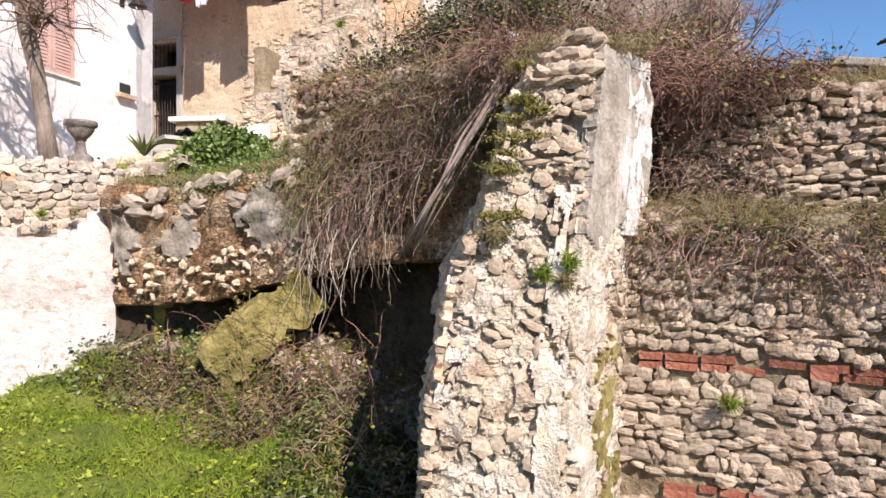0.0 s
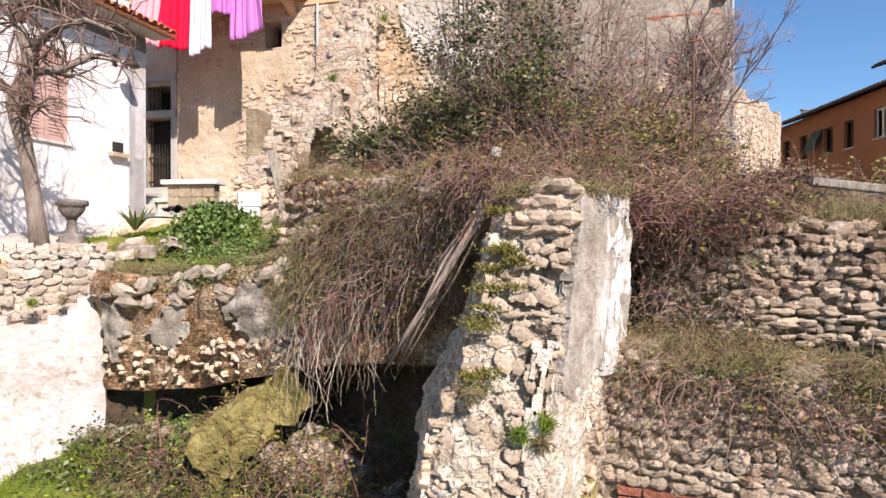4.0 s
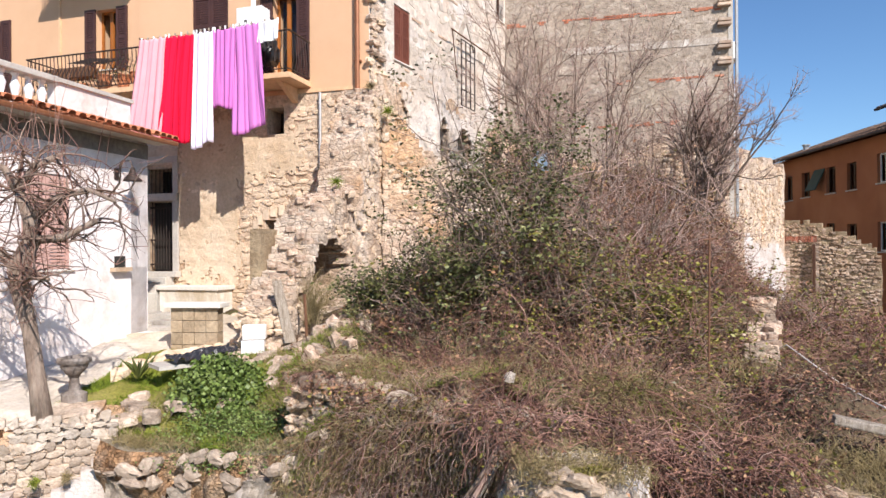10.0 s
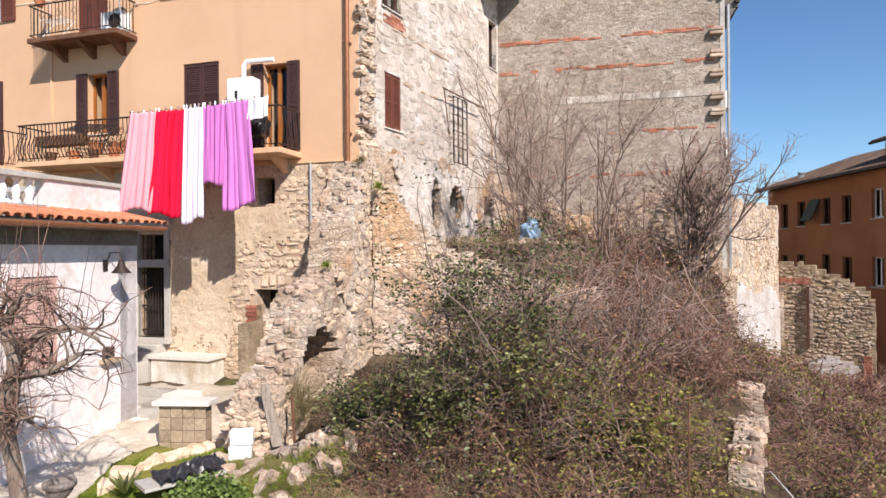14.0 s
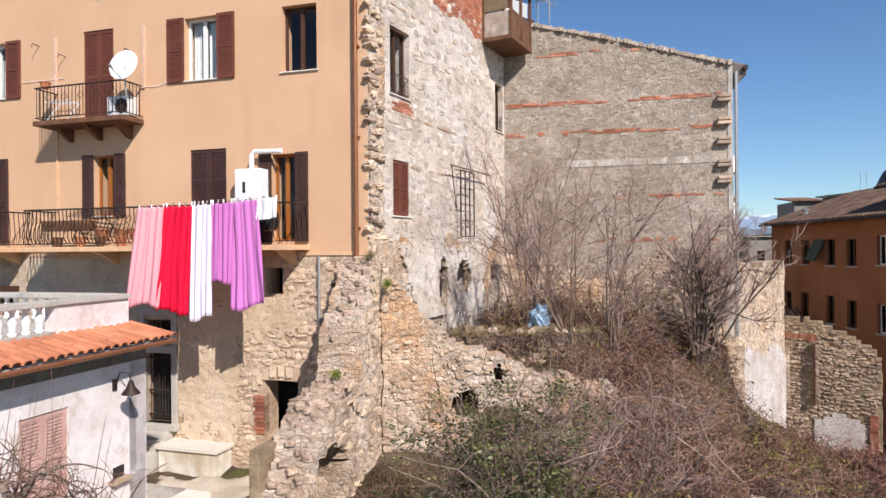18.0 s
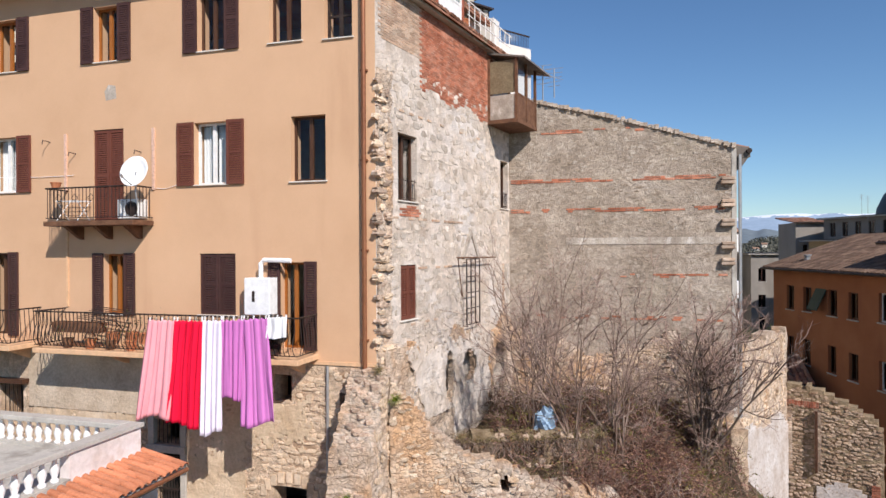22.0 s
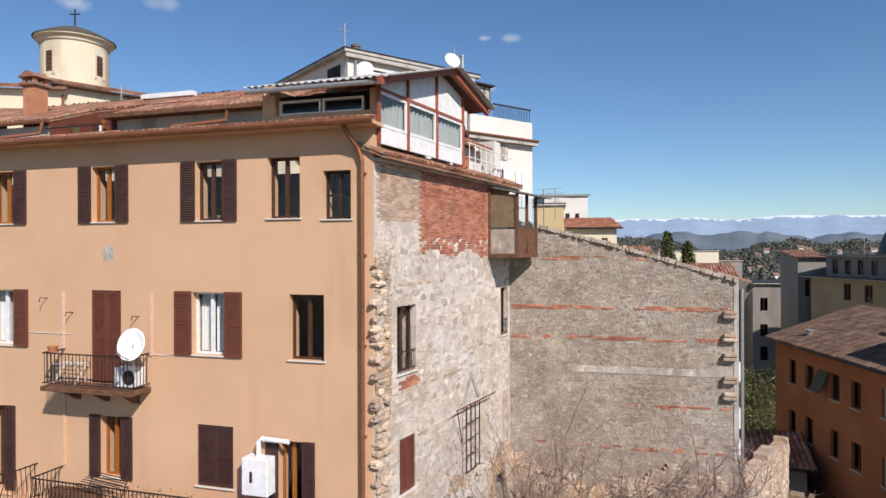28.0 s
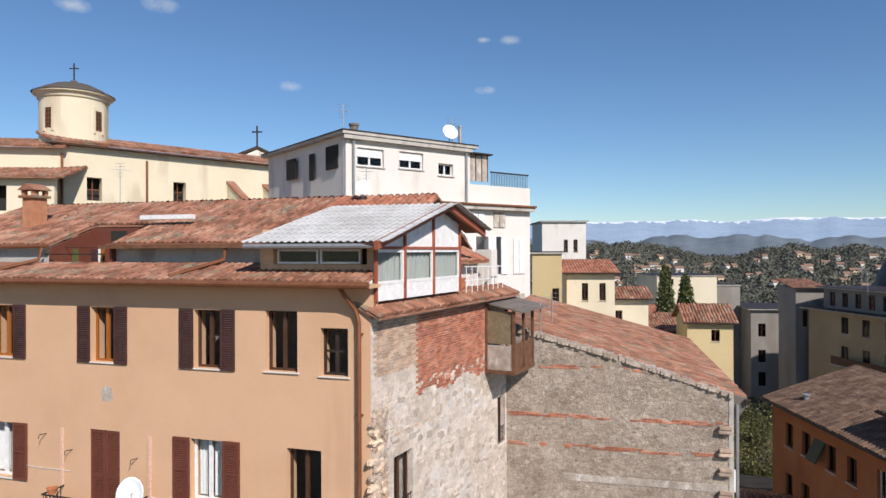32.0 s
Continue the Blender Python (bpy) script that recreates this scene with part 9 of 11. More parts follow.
def thicket(label, region, height, n, leaves, seed, mats=(TWIG, TWIG_GREY), mix=((LEAF, 0.5), (LEAF_BRIAR, 0.3), (LEAF_DRY, 0.2)), size=0.048, name="thicket"):
    """A heap of briars: crossing stems inside, leaves in uneven clumps over its outer skin, gaps between."""
    r = np.random.default_rng(seed)
    t = thing(name, label, "thicket", kind="stuff")
    x0, x1, y0, y1 = region
    hv = np.vectorize(lambda a, b: height(a, b) * (1 + 0.8 * noise.noise(Vector((a * 1.7, b * 1.7, seed))) + 0.5 * noise.noise(Vector((a * 4.5, b * 4.5, seed)))))
    for q, mt in enumerate(mats):
        x, y = r.uniform(x0, x1, n), r.uniform(y0, y1, n)
        h = np.maximum(hv(x, y), 0.02) * open_ground(x, y)
        s0 = np.stack([x, y, ground_z(x, y) + h * r.uniform(0, 0.75, n)], 1)[h > 0.12]
        d = r.normal(0, 0.8, (len(s0), 3)) + (0, -0.1, 0.55)
        stems("stems", s0, d, np.clip(h[h > 0.12], 0.2, 1.2) * r.uniform(0.35, 0.9, len(s0)), mt, t, k=7, r0=0.006 * np.clip(s0[:, 1] / 7.5, 1, 1.9), r1=0.0025, droop=0.6, wob=0.3, seed=seed + q)
    # long shoots standing out of the heap
    q = max(20, n // 7)
    x, y = r.uniform(x0, x1, q), r.uniform(y0, y1, q)
    h = hv(x, y) * open_ground(x, y)
    s0 = np.stack([x, y, ground_z(x, y) + h * 0.8], 1)[h > 0.15]
    _, SP = stems("shoots", s0, r.normal(0, 0.35, (len(s0), 3)) + (0, -0.05, 1), r.uniform(0.3, 1.0, len(s0)), mats[0], t, k=8, r0=0.006 * np.clip(s0[:, 1] / 7.5, 1, 1.9), r1=0.0025, droop=0.7, wob=0.16, seed=seed + 50)
    sp = SP[:, 1:].reshape(-1, 3)
    leaf_mesh("shoot_leaves", sp[r.integers(0, len(sp), len(s0) * 9)] + r.normal(0, 0.02, (len(s0) * 9, 3)), size, mix[1][0], t, seed + 51)
    x, y = r.uniform(x0, x1, leaves), r.uniform(y0, y1, leaves)
    h = hv(x, y) * open_ground(x, y)
    dens = np.array([noise.noise(Vector((a * 3.2, b * 3.2, seed + 9))) for a, b in zip(x, y)])
    z = ground_z(x, y) + h * (1 - np.abs(r.normal(0, 0.3, leaves)))
    ok = (h > 0.15) & (dens + r.normal(0, 0.07, leaves) > 0.06)
    c = np.stack([x, y, z], 1)[ok]
    kind_ = np.array([noise.noise(Vector((a[0] * 1.1, a[1] * 1.1, seed + 20))) for a in c]) * 0.9 + 0.5 + r.normal(0, 0.2, len(c))
    lo = 0.0
    for k, (mt, sh) in enumerate(mix):
        m = (kind_ >= lo if k else kind_ > -9) & ((kind_ < lo + sh) if k < len(mix) - 1 else kind_ < 9)
        if m.sum():
            leaf_mesh("leaves", c[m], size, mt, t, seed + 30 + k)
        lo += sh
    return t


def heap(*cs):
    """Height of a heap made of soft domes (x, y, radius_x, radius_y, height)."""
    return lambda a, b: max(h * (1 - ((a - x) / rx) ** 2 - ((b - y) / ry) ** 2) for x, y, rx, ry, h in cs)


thicket("dark leafy thicket of evergreen and briars in the garden", (-0.9, 2.6, 7.4, 10.2), heap((0.9, 8.9, 1.0, 1.1, 1.5), (0.0, 8.6, 0.9, 0.9, 1.0), (-0.6, 9.2, 0.6, 0.8, 0.6), (1.8, 8.8, 1.0, 1.1, 1.0)), 1500, 13000, 640, mats=(TWIG_GREY, TWIG), mix=((LEAF_EVER, 0.4), (LEAF_BRIAR, 0.2), (LEAF_DRY, 0.4)), size=0.055)
thicket("tangled briars with yellowing leaves on the garden slope", (0.6, 4.6, 6.6, 10.2), heap((2.0, 8.0, 1.4, 1.3, 0.9), (2.9, 8.6, 1.2, 1.4, 1.0), (2.4, 7.3, 1.1, 0.9, 0.6), (1.3, 7.4, 0.9, 0.7, 0.6)), 2400, 15000, 650, mix=((LEAF, 0.3), (LEAF_BRIAR, 0.25), (LEAF_DRY, 0.45)), size=0.05)
thicket("russet scrub heaped behind the garden", (1.0, 6.4, 9.8, 14.0), heap((2.6, 10.8, 1.8, 1.4, 0.8), (4.0, 11.4, 1.3, 1.5, 0.7), (3.2, 12.4, 1.4, 0.8, 0.4), (4.9, 13.2, 0.8, 1.2, 0.7)), 2600, 9000, 660, mix=((LEAF, 0.15), (LEAF_DRY, 0.75), (LEAF_BRIAR, 0.1)), size=0.055)
thicket("brown and green scrub on the bank below the ruin", (4.6, 10.5, 5.8, 13.5), heap((5.6, 7.4, 1.0, 1.4, 0.7), (6.6, 9.0, 1.2, 1.6, 0.7), (7.8, 10.5, 1.4, 1.8, 0.7), (6.2, 10.8, 0.9, 1.6, 0.7), (9.0, 12.0, 1.4, 1.4, 0.6)), 2200, 14000, 670, mix=((LEAF, 0.25), (LEAF_BRIAR, 0.2), (LEAF_DRY, 0.6)), size=0.055)
thicket("reddish scrub on the bank beside the low wall", (5.4, 8.6, 10.4, 16.6), heap((6.7, 12.4, 0.9, 2.0, 1.0), (7.4, 14.4, 1.1, 1.8, 0.8), (6.3, 15.2, 0.8, 1.2, 1.0), (7.6, 11.6, 0.9, 1.2, 0.8)), 2600, 9000, 685, size=0.058, mix=((LEAF, 0.15), (LEAF_BRIAR, 0.15), (LEAF_DRY, 0.7)))
thicket("russet scrub on the steep bank before the plastered ruin", (6.3, 10.4, 14.6, 19.0), heap((7.6, 17.0, 1.2, 1.6, 0.8), (8.6, 17.4, 1.2, 1.4, 0.6), (8.0, 15.4, 1.3, 1.5, 0.7), (9.4, 16.4, 1.0, 1.6, 0.5), (8.2, 18.6, 0.9, 0.8, 0.6)), 2200, 8000, 687, size=0.06, mix=((LEAF, 0.15), (LEAF_BRIAR, 0.15), (LEAF_DRY, 0.7)))
thicket("low mixed weeds and dead stems on the bank under the ledge", (-3.6, 0.1, 5.0, 7.6), heap((-2.6, 7.0, 1.0, 0.6, 0.5), (-1.4, 6.4, 1.0, 0.8, 0.55), (-0.6, 5.6, 0.9, 0.9, 0.5), (-2.0, 6.2, 0.8, 0.5, 0.3)), 1800, 11000, 680, mats=(TWIG, GRASS_DRY), mix=((LEAF, 0.35), (LEAF_BRIAR, 0.4), (LEAF_DRY, 0.3)), size=0.045)
rw = np.random.default_rng(710)
q = 1500
u = rw.uniform(0.1, 5.5, q)
hv_ = thing("trailing_brambles", "dry brambles trailing down over the rubble wall", "brambles", kind="stuff")
st = np.array([RF2.p(a, o, z) for a, o, z in zip(u, rw.uniform(-0.5, 0.12, q), rw.uniform(2.0, 2.25, q))])
O_ = RF2.axes()[1]
stems("stems", st[:900:5], rw.normal(0, 0.6, (180, 3)) + np.array([O_.x, O_.y, 0.2]) * 0.7, rw.uniform(0.2, 0.55, 180), TWIG, hv_, k=9, r0=0.005, r1=0.002, droop=1.7, wob=0.3, seed=711)
stems("grey_stems", st[900::3], rw.normal(0, 0.6, (200, 3)) + np.array([O_.x, O_.y, 0.2]) * 0.7, rw.uniform(0.2, 0.7, 200), TWIG_GREY, hv_, k=9, r0=0.004, r1=0.002, droop=1.5, wob=0.3, seed=712)
lv = st[rw.integers(0, q, 3800)] + rw.normal(0, 0.12, (3800, 3)) + np.array([O_.x, O_.y, 0]) * 0.12 + np.array([0, 0, -1]) * np.abs(rw.normal(0, 0.22, 3800))[:, None]
leaf_mesh("dry_leaves", lv[:2400], 0.035, LEAF_DRY, hv_, 713)
leaf_mesh("green_leaves", lv[2400:], 0.035, LEAF_BRIAR, hv_, 714)
stems("grass_blade", st[rw.integers(0, q, 2600)] + rw.normal(0, 0.05, (2600, 3)), rw.normal(0, 0.4, (2600, 3)) + (0, -0.2, 0.8), rw.uniform(0.08, 0.28, 2600), GRASS_DRY, hv_, k=4, r0=0.004, r1=0.001, droop=0.7, wob=0.15, seed=715)
sc = np.random.default_rng(830)
hl = np.array([HOF.p(a, o, 6.72 - 0.1 * max(0.0, o)) for a, o in zip(sc.uniform(-0.3, 3.2, 3600), sc.uniform(-0.5, 0.08, 3600))])
grass("dry grass over the lip of the garden hollow", hl[:2600], 0.2, GRASS_DRY, 836, w=0.006)
bramble("brambles hanging over the garden hollow", hl[2600:], 0.2, 0.6, 837, mat=TWIG_GREY, leaf=LEAF_DRY, leaves=2500, leaf_size=0.05, droop=1.3, lean=(0, -0.3, 0), wob=0.32, spread=0.8, r0=0.005)
for q, (n, mt, lf, nl, ln, lb) in enumerate(((1300, TWIG, LEAF_DRY, 4200, 0.4, "reddish leafless brambles on the step between the walls"), (500, TWIG_PINK, None, 0, 0.5, "pale bramble canes on the step between the walls"), (350, TWIG_GREY, LEAF_BRIAR, 2600, 0.3, "low green briars on the step between the walls"))):
    uu = sc.uniform(0.15, 5.6, n)
    oo = sc.uniform(-0.75, 0.14, n)
    bramble(lb, np.array([RF2.p(a, o, 2.02 + 0.12 * math.sin(a * 2.3) - 0.25 * max(0.0, o) + max(0.0, -0.3 - o) * 0.5) for a, o in zip(uu, oo)]), 0.2, ln / 0.75, 831 + q, mat=mt, leaf=lf, leaves=nl, leaf_size=0.032, droop=1.3, lean=(-0.05, -0.35, 0), wob=0.34, spread=0.8, r0=0.004)
grass("dry grass on the step between the walls", np.array([RF2.p(a, o, 2.06 + 0.12 * math.sin(a * 2.3) + max(0.0, -0.3 - o) * 0.4) for a, o in zip(sc.uniform(0.2, 5.6, 5200), sc.uniform(-0.75, 0.02, 5200))]), 0.24, GRASS_DRY, 835, w=0.0035)
thicket("low reddish scrub and dead stems in the walled garden", (1.2, 7.4, 14.5, 19.5), lambda a, b: 0.55 + 0.3 * math.sin(a * 2.1) * math.cos(b * 1.7) - (9 if a / b > 0.43 else 0), 3600, 12000, 730, mix=((LEAF, 0.2), (LEAF_BRIAR, 0.15), (LEAF_DRY, 0.7)))
grass("dry grass in the walled garden", patch(7000, [1.0, 4.0, 7.4], [14.5, 14.5, 17.0], [20.5, 20.3, 19.5], 731), 0.22, GRASS_DRY, 732, w=0.006)
grass("dry and green growth on the terrace corner", patch(7000, [-3.4, -2.4, -1.0], [7.5, 7.2, 7.0], [9.2, 10.0, 9.6], 740), 0.13, GRASS_DRY, 741, w=0.005)
grass("green growth on the terrace corner", patch(7000, [-3.4, -2.4, -1.0], [7.5, 7.2, 7.0], [9.2, 10.0, 9.6], 742), 0.11, GRASS, 743, w=0.005)
gs = np.random.default_rng(744)
for k in range(70):
    x, y = gs.uniform(-3.2, -0.9), gs.uniform(8.2, 10.0)
    rk = tagged(new("stone", stone_mesh(k % 10, STONE_GREYED if k % 2 else STONE_DARK)), "loose rubble stone on the overgrown terrace", "stone", "loose stones on the terrace")
    rk.matrix_basis = pose(x, y, float(ground_z(x, y)) + 0.03, gs.normal(0, 20), gs.normal(0, 20), gs.uniform(0, 360)) @ Matrix.Diagonal((gs.uniform(0.1, 0.35), gs.uniform(0.1, 0.25), gs.uniform(0.06, 0.16), 1))
for k in range(8):
    mo = thing("moss_tuft", "cushion of yellow-green moss on the wall stub", "moss", "moss on the stub")
    z = gs.uniform(1.9, 3.3)
    x, y = sx_l(z) + gs.uniform(-0.02, 0.18), sy_f(z) + gs.uniform(-0.06, 0.1)
    stems("moss", np.array([(x, y - 0.02, z)]) + gs.normal(0, 0.04, (220, 3)) * (1.3, 0.5, 0.5), gs.normal(0, 0.5, (220, 3)) + (-0.2, -0.3, 0.8), gs.uniform(0.01, 0.03, 220), MOSS, mo, k=3, r0=0.007, r1=0.003, seed=760 + k)
tb_ = np.random.default_rng(780)


def over_wall(n, o0, o1, seed):
    """Places on the earth behind the head of the dry-stone wall."""
    r = np.random.default_rng(seed)
    return np.array([UP.p(a, -b, 3.12 + 0.3 * b) for a, b in zip(r.uniform(-0.2, 4.5, n), r.uniform(o0, o1, n))])


q = 2600
x = tb_.uniform(0.25, 2.9, q)
st = np.stack([x, tb_.uniform(4.75, 6.1, q) + 0.3 * (x < 1.4), np.interp(x, [0.25, 1.2, 2.0, 4.2], [3.62, 3.5, 3.3, 3.3]) + tb_.uniform(-0.15, 0.15, q)], 1)
bramble("matted brambles behind the wall stub", st, 0.25, 0.5, 781, droop=0.9, lean=(0, -0.15, 0), wob=0.36, spread=0.95, r0=0.0045, leaf=LEAF_DRY, leaves=3500, leaf_size=0.035)
bramble("green sprigs in the matted brambles", st[:300], 0.3, 0.35, 782, mat=TWIG_GREY, leaf=LEAF_BRIAR, leaves=1800, leaf_size=0.04, name="briars")
bramble("bleached bramble canes over the dry-stone wall", over_wall(350, 0.1, 1.2, 786), 0.2, 0.5, 784, mat=TWIG_GREY, droop=0.9, lean=(0, -0.2, 0), wob=0.34, spread=0.9, r0=0.004)
grass("pale dry grass over the dry-stone wall", over_wall(3600, 0.03, 0.6, 787), 0.22, GRASS_DRY, 785, w=0.004)
stt = thing("grass_tuft", "dry grass tussocks on the head of the wall stub", "grass", kind="stuff")
g_ = np.stack([tb_.uniform(0.55, 1.5, 1500), tb_.uniform(4.4, 5.5, 1500), tb_.uniform(3.38, 3.46, 1500)], 1)
stems("blade", g_, tb_.normal(0, 0.4, (1500, 3)) + (0, -0.1, 0.9), tb_.uniform(0.06, 0.22, 1500), GRASS_DRY, stt, k=4, r0=0.004, r1=0.001, droop=0.7, wob=0.15, seed=783)
# stones along the broken terrace lip
tl = np.random.default_rng(690)
for k in range(60):
    x = tl.uniform(-1.5, 0.3)
    y = np.interp(x, LX, LYF) + tl.uniform(0.05, 0.5)
    rk = tagged(new("stone", stone_mesh(k % 10, STONE_GREYED if k % 3 else STONE_DARK)), "rough stone in the broken terrace lip", "stone", "stones in the terrace lip")
    rk.matrix_basis = pose(x, y, float(ground_z(x, y)) + 0.02, tl.normal(20, 25), tl.normal(0, 25), tl.uniform(0, 360)) @ Matrix.Diagonal((tl.uniform(0.12, 0.34), tl.uniform(0.1, 0.22), tl.uniform(0.08, 0.18), 1))
# dry tufts on the earth face above the vines
q = 2600
x = tl.uniform(-1.6, 0.7, q)
fz = tl.uniform(0.45, 1.0, q)
tz = np.interp(x, LX, LB_) + (np.interp(x, LX, LT_) - np.interp(x, LX, LB_)) * fz
tt_ = thing("dry_tufts", "dry and green tufts on the earth face of the terrace", "grass", kind="stuff")
tp_ = np.stack([x, np.interp(x, LX, LYF) - 0.06, tz], 1)
stems("blade", tp_[:1700], tl.normal(0, 0.5, (1700, 3)) + (0, -0.7, 0.3), tl.uniform(0.08, 0.24, 1700), GRASS_DRY, tt_, k=5, r0=0.004, r1=0.001, droop=1.6, wob=0.2, seed=691)
stems("green_blade", tp_[1700:], tl.normal(0, 0.5, (900, 3)) + (0, -0.7, 0.4), tl.uniform(0.06, 0.18, 900), GRASS, tt_, k=5, r0=0.004, r1=0.001, droop=1.2, wob=0.2, seed=692)
# ---- courtyard ----
OCHRE = material("tuff_block", [(0.30, 0.22, 0.14), (0.42, 0.33, 0.23)], scale=2, fine=20, rnd=0.15, bump=0.3)
pav = thing("pavement", "pale worn stone paving of the courtyard", "paving", kind="structure")
for i in range(9):
    for j in range(4):
        link("slab", Mesh().box(FA, 2.9 + i * 0.62, 3.49 + i * 0.62, 1.62 + j * 0.52, 2.11 + j * 0.52, 3.2, 3.72 - 0.07 * j + 0.008 * ((i * 7 + j * 3) % 5)), CONCRETE if (i + j) % 3 else PLASTER_OLD, pav)
stp = thing("stone_steps", "worn stone steps and a low white-capped wall before the door", "steps")
for k in range(5):
    link("step", Mesh().box(FA, 5.12, 7.6, 0.02 + 0.32 * k, 0.34 + 0.32 * k, 3.2, 4.42 - 0.17 * k), CONCRETE, stp, bevel=0.02)
lw = thing("low_brick_wall", "low ochre block wall with a white capping", "wall")
LWF = Frame(-3.62, 10.55, -0.99, 0.08)
for row in range(4):
    for k in range(4):
        link("block", Mesh().box(LWF, 0.02 + k * 0.2, 0.21 + k * 0.2, -0.22, 0.0 + 0.006 * ((k + row) % 2), 3.3 + row * 0.2, 3.49 + row * 0.2), OCHRE, lw)
link("capping", Mesh().box(LWF, -0.06, 0.9, -0.3, 0.08, 4.1, 4.18), SILL, lw, bevel=0.01)
lnd = thing("landing", "rendered landing with a white edge before the door", "landing")
link("wall", Mesh().box(FA, 3.5, 5.05, 0.03, 0.62, 3.2, 4.14), PLASTER_OLD, lnd)
link("capping", Mesh().box(FA, 3.44, 5.1, 0.0, 0.67, 4.142, 4.23), SILL, lnd, bevel=0.01)
URN = material("urn_stone", [(0.13, 0.105, 0.09), (0.22, 0.185, 0.16), (0.32, 0.28, 0.25)], scale=5, fine=30, bump=0.4, fine_mix=0.3)
urn = thing("stone_urn", "weathered stone urn on a pedestal by the tree", "urn")
uq = (-4.72, 8.35)
link("pedestal", Mesh().lathe(*uq, [(0.15, 3.0), (0.15, 3.2), (0.07, 3.24), (0.055, 3.4), (0.08, 3.42)], 12), URN, urn)
link("bowl", Mesh().lathe(*uq, [(0.06, 3.42), (0.11, 3.47), (0.16, 3.54), (0.16, 3.58), (0.2, 3.6), (0.2, 3.66), (0.15, 3.67), (0.12, 3.6)], 14), URN, urn, "worn grey stone bowl", smooth=True)
edge_t = thing("stone_edging", "row of rough stones edging the courtyard grass", "edging")
er = np.random.default_rng(300)
for k in range(16):
    x, y = -4.6 + 0.14 * k + er.normal(0, 0.05), 9.4 + 0.16 * k + er.normal(0, 0.06)
    ob = new("stone", stone_mesh(k % 10, STONE))
    ob.parent = edge_t
    ob.matrix_basis = pose(x, y, float(ground_z(x, y)) + 0.02, er.normal(0, 12), er.normal(0, 12), er.uniform(0, 360)) @ Matrix.Diagonal((er.uniform(0.2, 0.45), er.uniform(0.2, 0.3), 0.14, 1))
for k in range(46):
    x = er.uniform(-4.2, -1.3)
    y = np.interp(x, LX, LYF) + er.uniform(0.1, 0.9)
    rk = tagged(new("stone", stone_mesh(k % 10, STONE_GREYED)), "rough pale stone lying on the terrace edge", "stone", "stones on the terrace edge")
    rk.matrix_basis = pose(x, y, float(ground_z(x, y)) + 0.03, er.normal(0, 15), er.normal(0, 15), er.uniform(0, 360)) @ Matrix.Diagonal((er.uniform(0.12, 0.38), er.uniform(0.1, 0.25), er.uniform(0.08, 0.14), 1))
slabf = thing("stone_slab", "pale flat slab lying on the overgrown terrace", "stone")
ob = new("slab", stone_mesh(3, STONE_PALE))
ob.parent = slabf
ob.matrix_basis = pose(0.62, 5.72, 3.88, 5, 8, 20) @ Matrix.Diagonal((0.09, 0.08, 0.06, 1))
plk = thing("leaning_plank", "weathered grey plank leaning on the ruined wall", "plank")
link("board", Mesh().prism(Frame(-2.45, 9.95, 0.99, 0.12), [(-0.13, 4.55), (0.0, 4.58), (0.22, 3.62), (0.06, 3.6)], -0.05, 0.02), WOOD_GREY, plk, fix=True, bevel=0.006)
pst = thing("rusty_post", "thin rusty iron post by the ruined wall", "post")
link("post", Mesh().tube([(-2.05, 10.0, 3.4), (-2.1, 10.0, 4.35)], 0.025, 6), RUST, pst)
cb = thing("concrete_block", "white concrete blocks stacked by the ruined wall", "blocks")
for k, z in enumerate((3.45, 3.68)):
    link("block", Mesh().box(Frame(-2.85, 9.85, 0.98, 0.15), -0.17 + 0.02 * k, 0.17 + 0.02 * k, -0.1, 0.1, z, z + 0.22), WHITE_PAINT, cb, bevel=0.015)
tarp = thing("dark_sheet", "grey board with crumpled black plastic on the grass", "sheet")
link("board", Mesh().box(Frame(-3.42, 8.92, 0.75, 0.66), -0.5, 0.6, -0.2, 0.25, 3.46, 3.51), CONCRETE, tarp)
bmm = bmesh.new()
bmesh.ops.create_grid(bmm, x_segments=24, y_segments=16, size=0.5)
for v in bmm.verts:
    v.co = Vector((v.co.x * 0.9, v.co.y * 0.55, 0.07 + 0.12 * abs(noise.noise(v.co * 5)) + 0.05 * noise.noise(v.co * 11)))
me = bpy.data.meshes.new("plastic")
bmm.to_mesh(me)
bmm.free()
me.materials.append(flat("black_sheet", (0.025, 0.025, 0.03), 0.3))
ob = new("plastic", me)
ob.parent = tarp
ob.matrix_basis = pose(-3.3, 9.0, 3.51, 0, -4, 40)
agv = thing("agave", "small agave rosette in the courtyard", "plant")
ag = Mesh()
for k in range(12):
    w = k * 2.4
    ag.tube([(-4.15, 8.9, 3.3), (-4.15 + 0.12 * math.cos(w), 8.9 + 0.12 * math.sin(w), 3.45), (-4.15 + 0.24 * math.cos(w), 8.9 + 0.24 * math.sin(w), 3.5 + 0.06 * (k % 3))], [0.02, 0.022, 0.003], 4)
link("leaves", ag, LEAF, agv)
bm_ = thing("grey_beam", "weathered grey timber beam lying on the overgrown bank", "beam")
link("beam", Mesh().box(Frame(3.12, 5.48, 0.94, -0.34), 0.2, 1.6, -0.06, 0.06, 3.58, 3.65), WOOD_GREY, bm_, bevel=0.012).matrix_basis = Matrix.Translation((3.12, 5.48, 3.7)) @ Matrix.Rotation(math.radians(9), 4, Vector((0.34, 0.94, 0))) @ Matrix.Translation((-3.12, -5.48, -3.7))
ip = thing("iron_pole", "tall thin rusty iron pole standing in the brambles", "pole")
link("pole", Mesh().tube([(2.66, 6.4, 3.4), (2.68, 6.4, 5.15)], 0.010, 6), RUST, ip)
